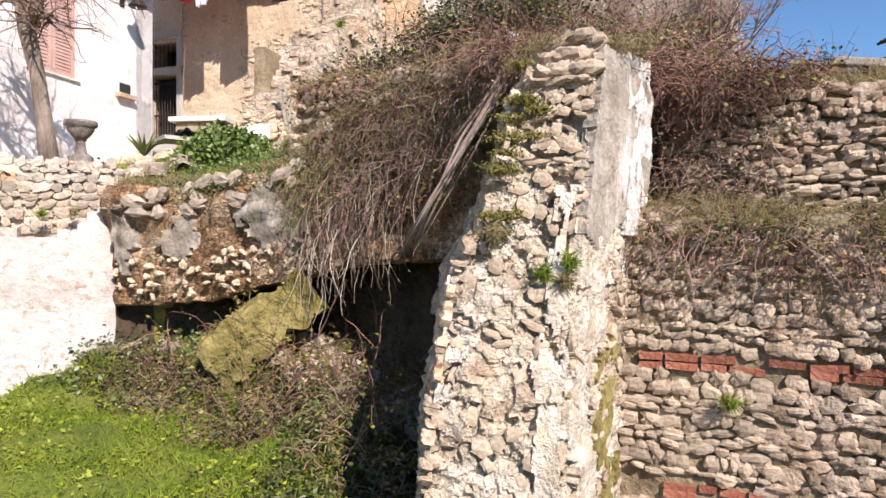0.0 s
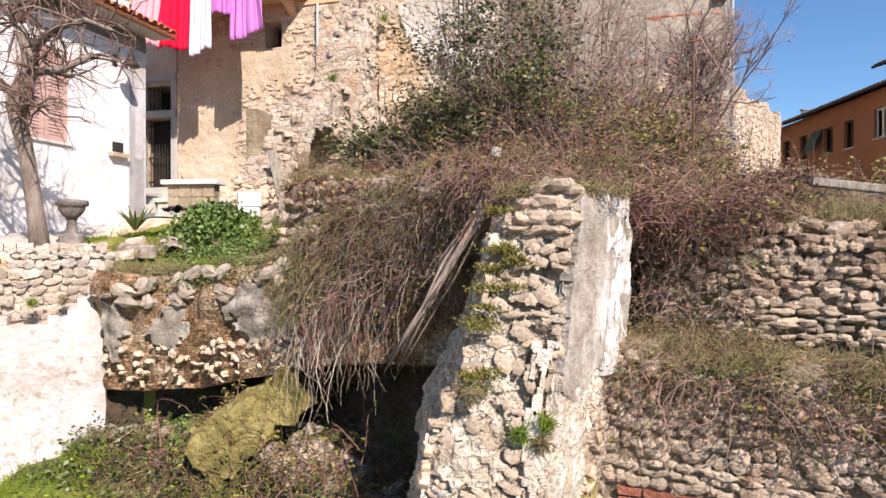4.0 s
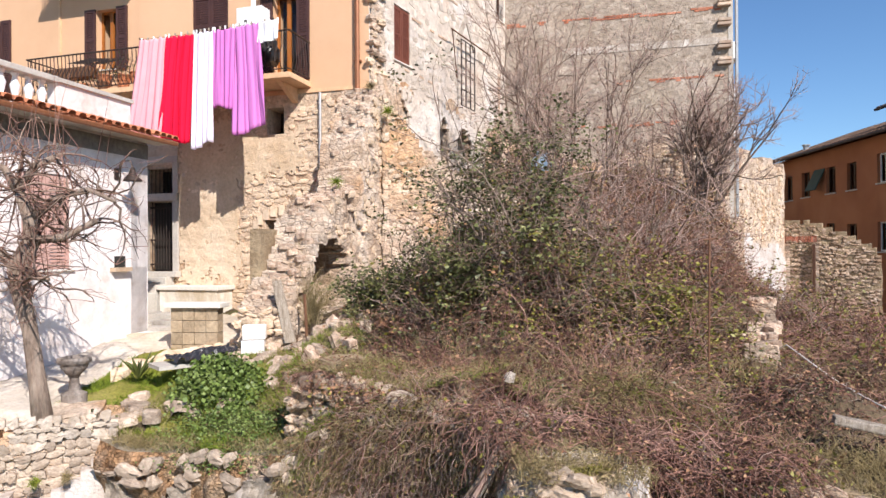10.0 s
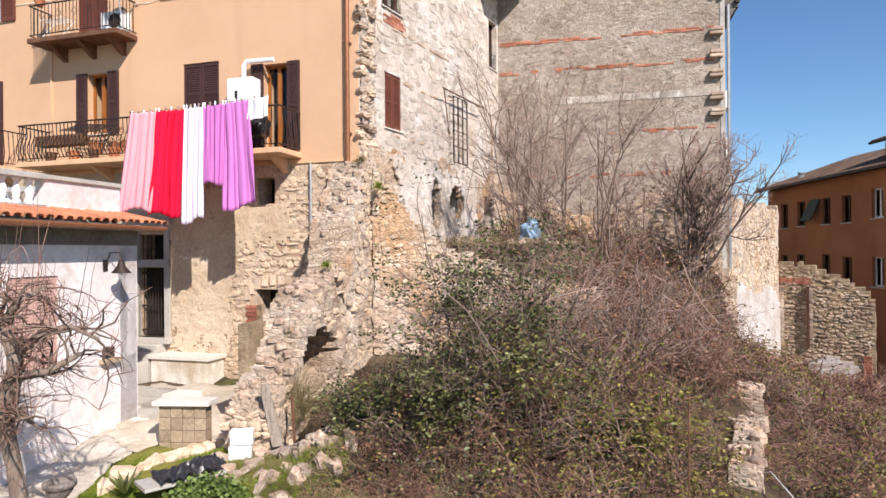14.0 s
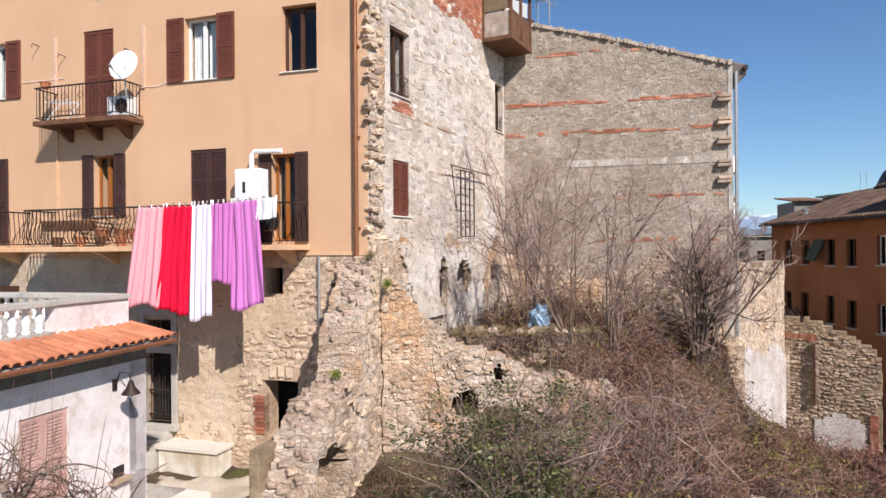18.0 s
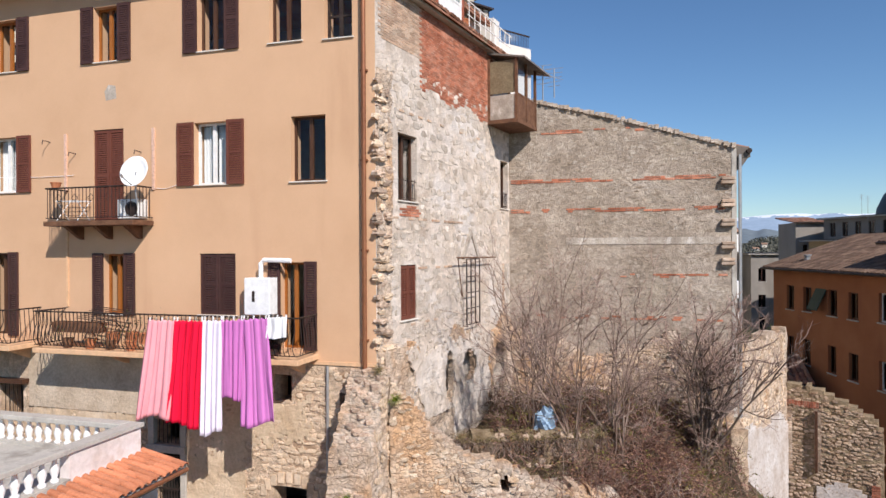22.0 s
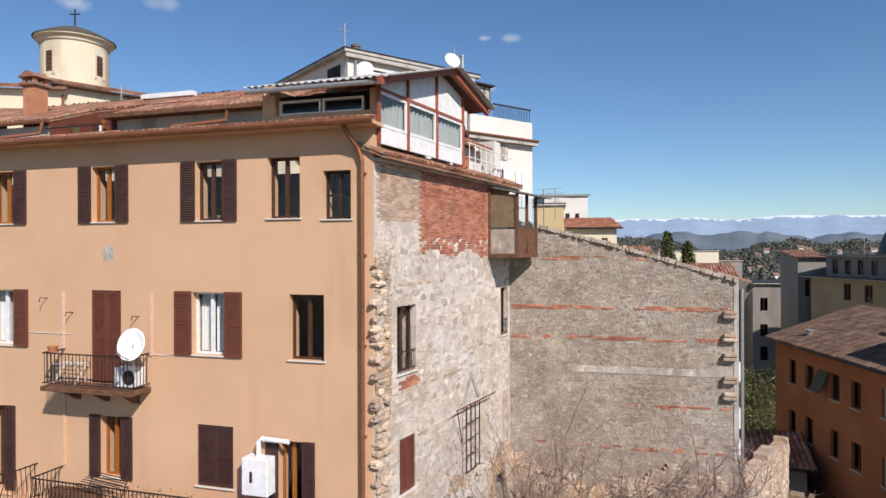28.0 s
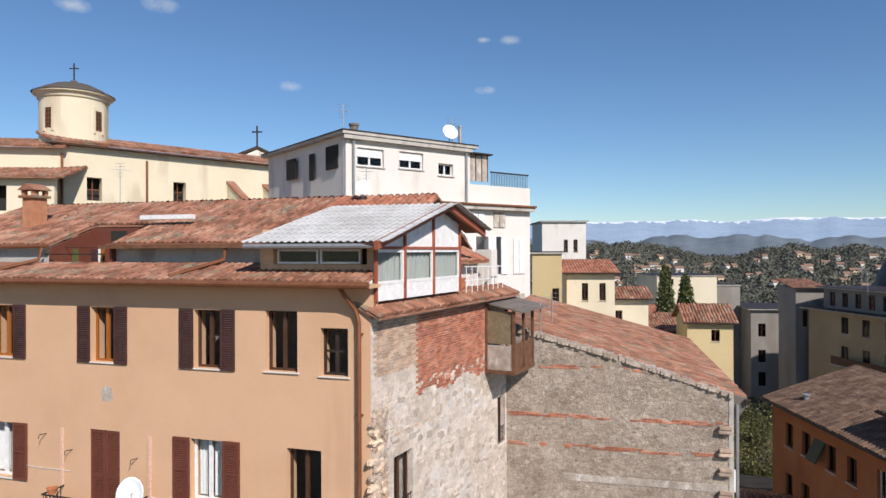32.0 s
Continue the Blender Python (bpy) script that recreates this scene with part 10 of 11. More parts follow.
link("tip", Mesh().tube([(2.62, 6.4, 5.1), (2.74, 6.4, 5.12)], 0.01, 5), RUST, ip)
pp = thing("garden_hose", "long pale hose sagging down from the low wall", "hose")
link("hose", Mesh().tube([(4.25, 8.2, 3.72), (4.3, 8.0, 3.82), (4.3, 7.6, 3.72), (4.26, 7.0, 3.6), (4.2, 6.4, 3.54), (4.15, 6.0, 3.52), (4.15, 5.6, 3.5)], 0.009, 6), SILL, pp, smooth=True)
bl = thing("blue_bag", "crumpled pale blue plastic bag in the garden", "bag")
bmm = bmesh.new()
bmesh.ops.create_icosphere(bmm, subdivisions=3, radius=0.28)
for v in bmm.verts:
    v.co *= 1 + 0.5 * noise.noise(v.co * 7)
    v.co.z *= 1.3
me = bpy.data.meshes.new("bag")
bmm.to_mesh(me)
bmm.free()
me.materials.append(flat("blue_plastic", (0.30, 0.42, 0.55), 0.4))
ob = new("bag", me)
ob.parent = bl
ob.location = (2.42, 15.6, 7.0)
lit = thing("litter", "scrap of white paper on the grass", "litter")
link("scrap", Mesh().quad((-3.35, 5.3, 0.24), (-3.15, 5.28, 0.26), (-3.17, 5.42, 0.28), (-3.33, 5.42, 0.25)), WHITE_PAINT, lit)


# ---- houses further off ----
def block(name, label, fr, w, depth, z0, z1, wall, openings=(), side=None, roof="flat", roof_mat=TILE, rise=1.2, over=0.4, win_mat=WOOD, flip_side=False, seed=0, frame_w=True, leaves="", roof_dir="u"):
    """A house: a pierced front, plain other walls, its windows and a roof."""
    t = thing(name, label, "building")
    link("front_wall", wall_mesh(fr, 0, w, z0, z1, 0.3, openings), wall, t)
    link("back_wall", Mesh().box(fr, 0, w, -depth, -depth + 0.3, z0, z1), wall, t)
    for u in (0, w - 0.3):
        link("side_wall", Mesh().box(fr, u, u + 0.3, -depth + 0.3, -0.3, z0, z1), wall, t)
    # near-black sheet behind the windows, painted as the unlit rooms
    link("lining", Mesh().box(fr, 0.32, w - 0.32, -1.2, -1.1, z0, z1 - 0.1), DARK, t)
    for a in openings:
        wn_ = link("window", Mesh().box(fr, a[0], a[0] + 0.06, -0.2, -0.14, a[2], a[3]).box(fr, a[1] - 0.06, a[1], -0.2, -0.14, a[2], a[3]).box(fr, a[0] + 0.06, a[1] - 0.06, -0.2, -0.14, a[3] - 0.07, a[3])
                   .box(fr, a[0] + 0.06, a[1] - 0.06, -0.2, -0.14, a[2], a[2] + 0.07).box(fr, (a[0] + a[1]) / 2 - 0.04, (a[0] + a[1]) / 2 + 0.04, -0.2, -0.14, a[2] + 0.07, a[3] - 0.07), a[4] if len(a) > 4 else win_mat, t)
        g_ = link("pane", Mesh().pane(fr, a[0] + 0.06, a[1] - 0.06, -0.17, a[2] + 0.07, a[3] - 0.07), GLASS, wn_)
        g_.visible_shadow = False
        link("sill", Mesh().box(fr, a[0] - 0.06, a[1] + 0.06, -0.1, 0.06, a[2] - 0.06, a[2] - 0.003), CONCRETE, wn_)
    if roof == "flat":
        link("roof", Mesh().box(fr, -over, w + over, -depth - over, over, z1, z1 + 0.14), CONCRETE, t)
        link("roof_edge", Mesh().box(fr, -over - 0.03, w + over + 0.03, -depth - over, over + 0.03, z1 + 0.14, z1 + 0.19), IRON, t)
    elif roof == "gable":
        tiles(fr, -over, w + over, over, -depth / 2, z1 + 0.02, z1 + rise, roof_mat, "roof_tiles", t, seed=seed, w=0.26, length=0.5)
        tiles(fr, -over, w + over, -depth - over, -depth / 2, z1 + 0.02, z1 + rise, roof_mat, "roof_tiles", t, seed=seed + 1, w=0.24, length=0.45)
        for u in (0.15, w - 0.15):
            k = Frame(*fr.p(u, 0, 0)[:2], -fr.s * fr.dy, fr.s * fr.dx)
            link("gable", Mesh().prism(k, [(0, z1), (-depth, z1), (-depth / 2, z1 + rise - 0.05)], -0.14, 0.14), wall, t, fix=True)
        link("gutter", Mesh().tube([fr.p(-over, over + 0.05, z1), fr.p(w + over, over + 0.05, z1)], 0.07, 6), IRON, t)
    elif roof == "pent":
        tiles(fr, -over, w + over, over, -depth, z1 + 0.02, z1 + rise, roof_mat, "roof_tiles", t, seed=seed, w=0.24, length=0.45)
        link("gutter", Mesh().tube([fr.p(-over, over + 0.05, z1), fr.p(w + over, over + 0.05, z1)], 0.07, 6), IRON, t)
    return t


def grid(us, zs, w, h):
    return [(u, u + w, z, z + h) for z in zs for u in us]


# the ochre house across the street: its long front faces the gardens
ORANGE = material("ochre_stucco", [(0.29, 0.112, 0.052), (0.345, 0.138, 0.064), (0.39, 0.165, 0.08)], scale=0.35, fine=30, bump=0.1, fine_mix=0.06, stains=((0.28, 0.11, 0.055), 0.5, 0.2, (1, 1, 0.2)))
OF = Frame(19.6, 37.9, -0.04, -0.9992, flip=True)
oo = [(1.55, 2.35, 7.75, 9.1), (3.35, 4.15, 7.8, 9.1), (5.7, 6.5, 7.8, 9.1), (7.45, 8.2, 7.8, 9.08), (9.7, 10.5, 7.9, 9.2, WHITE_PAINT), (12.2, 13.0, 7.9, 9.2),
      (1.55, 2.3, 4.95, 6.25), (3.25, 4.05, 4.95, 6.3), (5.7, 6.4, 4.92, 6.3), (7.45, 8.2, 4.9, 6.2), (9.7, 10.5, 4.9, 6.2, WHITE_PAINT), (12.2, 13.0, 4.9, 6.2), (1.5, 2.4, 1.2, 3.2), (5.7, 6.5, 1.6, 3.0), (8, 8.9, 1.0, 3.2)]
ochre = block("ochre_house", "long ochre house with tiled roof across the street", OF, 16, 10, -2.5, 10.0, ORANGE, oo, roof="gable", rise=1.9, seed=21, over=0.45, roof_mat=TILE_OLD)
aw = link("awning", Mesh().prism(Frame(*OF.p(5.62, 0, 0)[:2], *[OF.axes()[1].x, OF.axes()[1].y]), [(0.0, 9.05), (0.5, 8.0), (0.54, 8.03), (0.04, 9.1)], -0.95, 0.0), flat("green_awning", (0.05, 0.07, 0.05), 0.7), ochre, "dark roller shutter propped out", fix=True)
wing = block("ochre_wing", "taller ochre wing with a dark tiled roof", Frame(20.4, 29.0, -0.04, -0.9992, flip=True), 8, 8, 9.5, 11.4, ORANGE, [(0.6, 1.4, 9.9, 11.0, WHITE_PAINT)], roof="gable", rise=1.4, seed=23, roof_mat=TILE_OLD)
chm = thing("chimney", "small metal roof vent on the ochre house", "chimney")
link("vent", Mesh().tube([(20.3, 35.6, 10.3), (20.3, 35.6, 10.75)], 0.15, 8), ZINC, chm)
link("cap", Mesh().tube([(20.3, 35.6, 10.75), (20.3, 35.6, 10.82)], 0.22, 8), ZINC, chm)

# white apartment block behind the roof
WB = Frame(-4.25, 28.7, 0.80, 0.60, flip=True)
wo = [(0.59, 2.0, 22.75, 23.58, WHITE_PAINT), (2.87, 4.25, 22.8, 23.6, WHITE_PAINT), (5.18, 6.1, 22.62, 23.22, WHITE_PAINT), (1.6, 2.5, 19.0, 20.1), (3.3, 4.3, 19.0, 20.1), (5.2, 6.1, 18.9, 20.1), (7.6, 8.4, 17.6, 19.6), (9.0, 9.8, 17.6, 19.6)]
white = block("white_apartment_block", "white rendered apartment block with a roof terrace", WB, 7.2, 9, 10, 24.1, WHITE_STUCCO, wo[:6], roof="flat", over=0.3)
link("floor_band", Mesh().box(WB, -0.2, 11.6, 0.0, 0.35, 21.0, 21.25), CONCRETE, white)
link("lower_front", wall_mesh(WB, 7.2, 11.5, 10, 21.0, 0.3, wo[6:]), WHITE_STUCCO, white)
link("terrace_parapet", Mesh().box(WB, 7.2, 11.5, -0.25, 0.0, 21.25, 22.3), WHITE_STUCCO, white)
link("end_wall", Mesh().box(WB, 11.2, 11.5, -8, -0.3, 10, 21.9), WHITE_STUCCO, white)
link("terrace_glass", Mesh().box(WB, 7.25, 8.55, -0.2, -0.15, 22.5, 23.85), PLASTER_GREY, white, "grey glazed screen")
for u in (7.25, 7.68, 8.1, 8.5):
    link("screen_post", Mesh().box(WB, u, u + 0.05, -0.22, -0.13, 22.5, 23.9), IRON, white)
link("screen_roof", Mesh().box(WB, 7.2, 8.7, -1.5, 0.1, 23.88, 23.96), IRON, white)
for k in range(23):
    link("rail_bar", Mesh().box(WB, 8.75 + k * 0.12, 8.77 + k * 0.12, -0.12, -0.1, 22.3, 23.0), IRON, white)
link("rail", Mesh().box(WB, 8.7, 11.5, -0.14, -0.08, 23.0, 23.07), IRON, white)
for k, (u, z) in enumerate(((10.6, 17.6), (7.7, 14.6), (9.1, 14.6), (10.6, 14.6), (7.7, 20.1), (9.2, 20.1))):
    lw_ = link("shutter_pair", Mesh().box(WB, u - 0.4, u - 0.02, 0.02, 0.07, z, z + (1.9 if z < 20 else 0.8)).box(WB, u + 0.02, u + 0.4, 0.02, 0.07, z, z + (1.9 if z < 20 else 0.8)), PLASTER_GREY if k % 2 else WHITE_PAINT, white, "closed shutter pair")
for a in wo[:2]:
    link("roller_blind", Mesh().box(WB, a[0] + 0.06, a[1] - 0.06, -0.12, -0.09, a[3] - 0.4, a[3] - 0.05), WHITE_PAINT, white)
for u in (0.35, 6.9):
    link("downpipe", Mesh().tube([WB.p(u, 0.1, 24.0), WB.p(u, 0.1, 21.3)], 0.06, 6), ZINC, white)
link("upper_ledge", Mesh().box(WB, -0.2, 7.2, 0.0, 0.25, 23.9, 24.08), CONCRETE, white)
link("band_gutter", Mesh().tube([WB.p(-0.2, 0.4, 21.25), WB.p(11.6, 0.4, 21.25)], 0.06, 6), COPPER, white)
for u in (7.55, 8.95, 9.85):
    link("shutter", Mesh().box(WB, u - 0.55, u - 0.02, 0.02, 0.07, 17.6, 19.6), WHITE_PAINT, white, "white shutter leaf")
SB = Frame(-4.25, 28.7, -0.62, 0.785)
# side windows are flat boxes painted as dark as unlit rooms
for a in ((0.67, 1.8, 22.65, 23.74), (3.0, 3.5, 22.3, 23.6), (4.97, 6.09, 22.55, 23.6)):
    ww_ = link("window", Mesh().box(SB, a[0], a[1], 0.01, 0.05, a[2], a[3]), DARK, white)
for p_, r_, h_ in (((-4.0, 29.6), 0.2, 0.35), ((1.0, 33.0), 0.1, 0.9)):
    c_ = thing("chimney", "chimney on the flat roof of the white block", "chimney")
    link("shaft", Mesh().lathe(*p_, [(r_, 24.1), (r_, 24.3 + h_), (r_ * 1.2, 24.3 + h_), (r_ * 1.2, 24.4 + h_)], 8), DARK_BAND if r_ > 0.15 else ZINC, c_)


def aerial(x, y, z, h, seed):
    t = thing("tv_aerial", "thin television aerial on a roof", "aerial", "roof aerials")
    link("mast", Mesh().tube([(x, y, z), (x, y, z + h)], 0.02, 5), ZINC, t)
    for k in range(5):
        zz = z + h - 0.15 * k
        link("element", Mesh().tube([(x - 0.3 + 0.03 * k, y + 0.1, zz), (x + 0.3 - 0.03 * k, y - 0.1, zz)], 0.008, 4), ZINC, t)
    link("boom", Mesh().tube([(x - 0.35, y - 0.3, z + h - 0.3), (x + 0.35, y + 0.3, z + h - 0.3)], 0.01, 4), ZINC, t)


for k, a in enumerate(((-4.4, 28.9, 21.5, 4.0), (-3.3, 28.5, 20.5, 2.2), (0.6, 33, 24.1, 1.6), (3.3, 21.2, 16.0, 1.3), (-15, 30, 20.5, 2.5), (46, 70, 14, 3), (44, 66, 14, 2.5), (3.8, 21.9, 16.4, 1.0))):
    aerial(*a, k)
d2 = thing("satellite_dish", "small white satellite dish above the roof tiles", "satellite dish")
link("reflector", Mesh().lathe(0, 0, [(0.02, 0), (0.13, 0.03), (0.24, 0.08), (0.24, 0.095), (0.13, 0.045), (0.02, 0.015)], 16), PIPE_WHITE, d2, smooth=True).matrix_basis = pose(-2.35, 19.4, 20.75, 68, 0, 15)
link("pole", Mesh().tube([(-2.35, 19.5, 20.2), (-2.35, 19.5, 20.75)], 0.03, 6), ZINC, d2)

d3 = thing("satellite_dish", "white satellite dish on the flat roof of the white block", "satellite dish")
link("reflector", Mesh().lathe(0, 0, [(0.02, 0), (0.22, 0.04), (0.42, 0.12), (0.42, 0.14), (0.22, 0.06), (0.02, 0.02)], 18), PIPE_WHITE, d3, smooth=True).matrix_basis = pose(0.45, 32.6, 24.85, 68, 0, 25)
link("pole", Mesh().tube([(0.45, 32.75, 24.05), (0.45, 32.75, 24.85)], 0.035, 6), ZINC, d3)

# clutter terrace behind the veranda
tc_ = thing("roof_terrace", "small cluttered roof terrace with tiled lean-to", "terrace")
TF = Frame(*SW.p(4.6, -0.05, 0)[:2], SW.dx, SW.dy, flip=True)
link("lean_to_wall", Mesh().box(TF, 0.2, 2.7, -1.1, -0.6, 17.5, 18.5), WHITEWASH, tc_)
tiles(TF, 0.05, 2.8, -0.25, -1.15, 18.52, 18.92, TILE_RED, "lean_to_tiles", tc_, seed=31)
for k in range(9):
    link("rail_post", Mesh().tube([TF.p(0.3 + 0.4 * k, 0.1, 17.65), TF.p(0.3 + 0.4 * k, 0.1, 18.4)], 0.015, 4), WHITE_PAINT, tc_)
link("rail", Mesh().tube([TF.p(0.2, 0.1, 18.4), TF.p(3.7, 0.1, 18.35)], 0.02, 4), WHITE_PAINT, tc_)
link("rail", Mesh().tube([TF.p(0.2, 0.1, 18.0), TF.p(3.7, 0.1, 17.98)], 0.015, 4), WHITE_PAINT, tc_)
link("chimney_block", Mesh().box(TF, 3.1, 3.6, -0.9, -0.3, 17.5, 18.9), WHITE_STUCCO, tc_)
pot(TF, 0.7, -0.3, 17.65, 0.2, 0.4, TERRA, "large clay pot on the roof terrace", LEAF, 40)
CHB = material("orange_brick", [(0.42, 0.17, 0.085), (0.52, 0.25, 0.14)], scale=4, fine=30, bump=0.4, fine_mix=0.25)
bk = thing("brick_chimney", "brick chimney with a tiled cap on the roof", "chimney")
CH = Frame(-13.1, 20.7, 0.958, -0.287)
link("shaft", Mesh().box(CH, -0.24, 0.24, -0.24, 0.24, 19.2, 20.6), CHB, bk)
link("cap_slab", Mesh().box(CH, -0.32, 0.32, -0.32, 0.32, 20.6, 20.68), TILE, bk)
for u in (-0.2, 0.2):
    for o in (-0.2, 0.2):
        link("cap_leg", Mesh().box(CH, u - 0.06, u + 0.06, o - 0.06, o + 0.06, 20.68, 20.85), CHB, bk)
link("cap_roof", Mesh().prism(CH, [(-0.36, 20.85), (0.36, 20.85), (0, 21.06)], -0.34, 0.34), TILE, bk, fix=True)

# church with a drum lantern
ch = thing("church", "cream-plastered church with tiled roofs and a round drum with dome", "church")
dcx, dcy, dr = -24.75, 43.3, 2.05
link("drum", Mesh().lathe(dcx, dcy, [(dr, 24.8), (dr, 28.9), (dr + 0.1, 28.98), (dr + 0.16, 29.2), (dr + 0.36, 29.28), (dr + 0.36, 29.42)], 40), CREAM, ch, smooth=False)
link("dome", Mesh().lathe(dcx, dcy, [(dr + 0.45, 29.4), (dr + 0.2, 29.52), (dr * 0.85, 29.8), (dr * 0.55, 30.08), (dr * 0.25, 30.22), (0.22, 30.25), (0.22, 30.4), (0.05, 30.45)], 40), flat("lead_dome", (0.10, 0.085, 0.07), 0.7), ch, "dark tiled dome", smooth=True)
cr = link("cross", Mesh().tube([(dcx, dcy, 30.4), (dcx, dcy, 31.6)], 0.05, 6), IRON, ch)
link("cross_arm", Mesh().tube([(dcx - 0.32, dcy, 31.25), (dcx + 0.32, dcy, 31.25)], 0.04, 6), IRON, ch)
for a in (-105, -17, -190):
    w = math.radians(a)
    fr_ = Frame(dcx + (dr - 0.02) * math.cos(w), dcy + (dr - 0.02) * math.sin(w), -math.sin(w), math.cos(w), flip=True)
    # box painted near-black as the unlit inside of the drum
    dw = link("drum_window", Mesh().box(fr_, -0.26, 0.26, -0.1, 0.02, 26.9, 28.2), DARK, ch)
    m_ = Mesh()
    for k in range(5):
        m_.box(fr_, -0.26, 0.26, 0.02, 0.045, 26.95 + 0.28 * k, 27.0 + 0.28 * k)
    for k in range(3):
        m_.box(fr_, -0.2 + 0.18 * k, -0.16 + 0.18 * k, 0.02, 0.05, 26.9, 28.2)
    link("glazing_bars", m_, COPPER, dw)
    link("surround", Mesh().box(fr_, -0.4, -0.26, -0.1, 0.06, 26.7, 28.2).box(fr_, 0.26, 0.4, -0.1, 0.06, 26.7, 28.2).box(fr_, -0.4, 0.4, -0.1, 0.06, 28.2, 28.45), CREAM, dw)
NF = Frame(-24.0, 40.3, 0.70, 0.714, flip=True)
nave_o = [(1.6, 2.5, 22.2, 23.7), (7.2, 8.1, 22.4, 23.8)]
link("nave_wall", wall_mesh(NF, 0, 34, 10, 25.78, 0.5, nave_o), CREAM, ch)
# near-black sheet stands in for the unlit nave
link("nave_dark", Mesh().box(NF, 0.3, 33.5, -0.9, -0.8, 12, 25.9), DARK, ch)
for a in nave_o:
    link("window_bars", Mesh().box(NF, a[0] + 0.4, a[0] + 0.46, -0.4, -0.35, a[2], a[3]).box(NF, a[0], a[1], -0.4, -0.35, a[2] + 0.7, a[2] + 0.76), COPPER, ch)
tiles(NF, -0.5, 34, 0.5, -3.2, 25.8, 26.75, TILE, "nave_roof_tiles", ch, seed=51, w=0.3, length=0.6)
link("nave_eave", Mesh().box(NF, -0.5, 34, 0.0, 0.5, 25.62, 25.72), WOOD, ch)
for u in (0.0, 5.2):
    link("nave_pipe", Mesh().tube([NF.p(u + 0.15, 0.1, 25.1), NF.p(u + 0.15, 0.1, 19)], 0.08, 6), COPPER, ch)
LFr = Frame(-24.0, 40.3, -0.98, -0.2)
link("transept_wall", Mesh().box(LFr, 0.0, 14, -0.5, 0.0, 10, 25.4), CREAM, ch)
tiles(LFr, -0.5, 14, 0.5, -3.5, 25.4, 26.4, TILE, "transept_tiles", ch, seed=53, w=0.3, length=0.6)
low = Frame(-22.9, 38.0, -0.98, -0.15)
link("chapel_wall", wall_mesh(low, 0.0, 14, 10, 23.26, 0.4, [(2.6, 3.3, 21.3, 22.8)]), CREAM, ch)
# near-black sheet stands in for the unlit chapel
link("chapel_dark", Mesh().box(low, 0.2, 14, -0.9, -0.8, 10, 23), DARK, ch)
tiles(low, -0.6, 14, 0.5, -4.0, 23.25, 24.5, TILE, "chapel_tiles", ch, seed=55, w=0.3, length=0.6)
for k in range(3):
    bt = Frame(*NF.p(11.5 + 3.0 * k, 0, 0)[:2], *[NF.axes()[1].x, NF.axes()[1].y])
    link("buttress", Mesh().prism(bt, [(0, 10), (2.6, 10), (2.6, 22.4), (0, 24.0)], -0.25, 0.25), CREAM, ch, fix=True)
    link("buttress_cap", Mesh().prism(bt, [(0, 24.0), (2.7, 22.36), (2.7, 22.52), (0, 24.18)], -0.32, 0.32), TILE, ch, fix=True)
gabf = Frame(-21.4, 63.0, 0.97, 0.24, flip=True)
link("front_gable", Mesh().prism(gabf, [(0, 12), (6.4, 12), (6.4, 27.6), (4.8, 28.2), (3.2, 29.0), (1.6, 28.2), (0, 27.6)], -0.6, 0.0), PLASTER_OLD, ch, fix=True)
link("gable_cap", Mesh().prism(gabf, [(-0.2, 27.6), (3.2, 29.05), (6.6, 27.6), (6.6, 27.85), (3.2, 29.35), (-0.2, 27.85)], -0.7, 0.1), IRON, ch, fix=True)
gq = gabf.p(3.2, -0.3, 0)
link("gable_cross", Mesh().tube([(gq[0], gq[1], 29.3), (gq[0], gq[1], 31.4)], 0.09, 6), IRON, ch)
link("gable_cross_arm", Mesh().tube([(gq[0] - 0.5, gq[1], 30.8), (gq[0] + 0.5, gq[1], 30.8)], 0.07, 6), IRON, ch)

# roofs between the stucco house and the church
mid = block("rear_cottage", "low house with old tiled roof behind the stucco house", Frame(-9.0, 27.0, -0.958, 0.287), 16, 7, 8, 19.4, CREAM, (), roof="gable", rise=1.5, seed=61)

# down the street
ASPH = material("asphalt", [(0.032, 0.031, 0.029), (0.046, 0.044, 0.041)], scale=1.5, fine=30, rough=1.0, spec=0.05, bump=0.3, fine_mix=0.2)
rd, rn = Mesh(), 40
for k in range(rn + 1):
    y = 24 + 66 * k / rn
    cx = np.interp(y, [24, 34, 60, 90], [14.5, 16.6, 27.0, 42.0])
    hw = np.interp(y, [24, 34, 60, 90], [4.5, 3.0, 3.4, 4.5])
    for sgn in (-1, 1):
        x = cx + sgn * hw
        rd.v.append((x, y, max(float(ground_z(x, y)), float(ground_z(cx, y))) + 0.35))
for k in range(rn):
    rd.f.append((2 * k, 2 * k + 1, 2 * k + 3, 2 * k + 2))
tagged(link("road", rd, ASPH), "dark asphalt street between the houses", "road", kind="structure")
# stucco greyed down in its colour, standing in for the street's shade
OLDW = material("shade_grey_stucco", [(0.215, 0.195, 0.175), (0.29, 0.265, 0.235)], scale=0.3, fine=20, bump=0.1, fine_mix=0.08, stains=((0.21, 0.185, 0.16), 0.3, 0.35, (1, 1, 0.3)))
GF = Frame(44.7, 92.5, 0.985, -0.17, flip=True)
block("street_house", "tall grey stucco house closing the street", GF, 8.6, 10, -3, 10.2, OLDW, [(1.0, 2.0, 6.3, 8.2, SHUTTER), (5.6, 6.6, 6.0, 8.2, SHUTTER), (1.0, 2.0, 2.6, 4.4, SHUTTER), (5.6, 6.8, 2.2, 4.6, SHUTTER), (1.0, 2.0, -0.8, 1.2, SHUTTER), (5.6, 6.8, -1.2, 1.4, SHUTTER)], roof="flat", over=0.5)
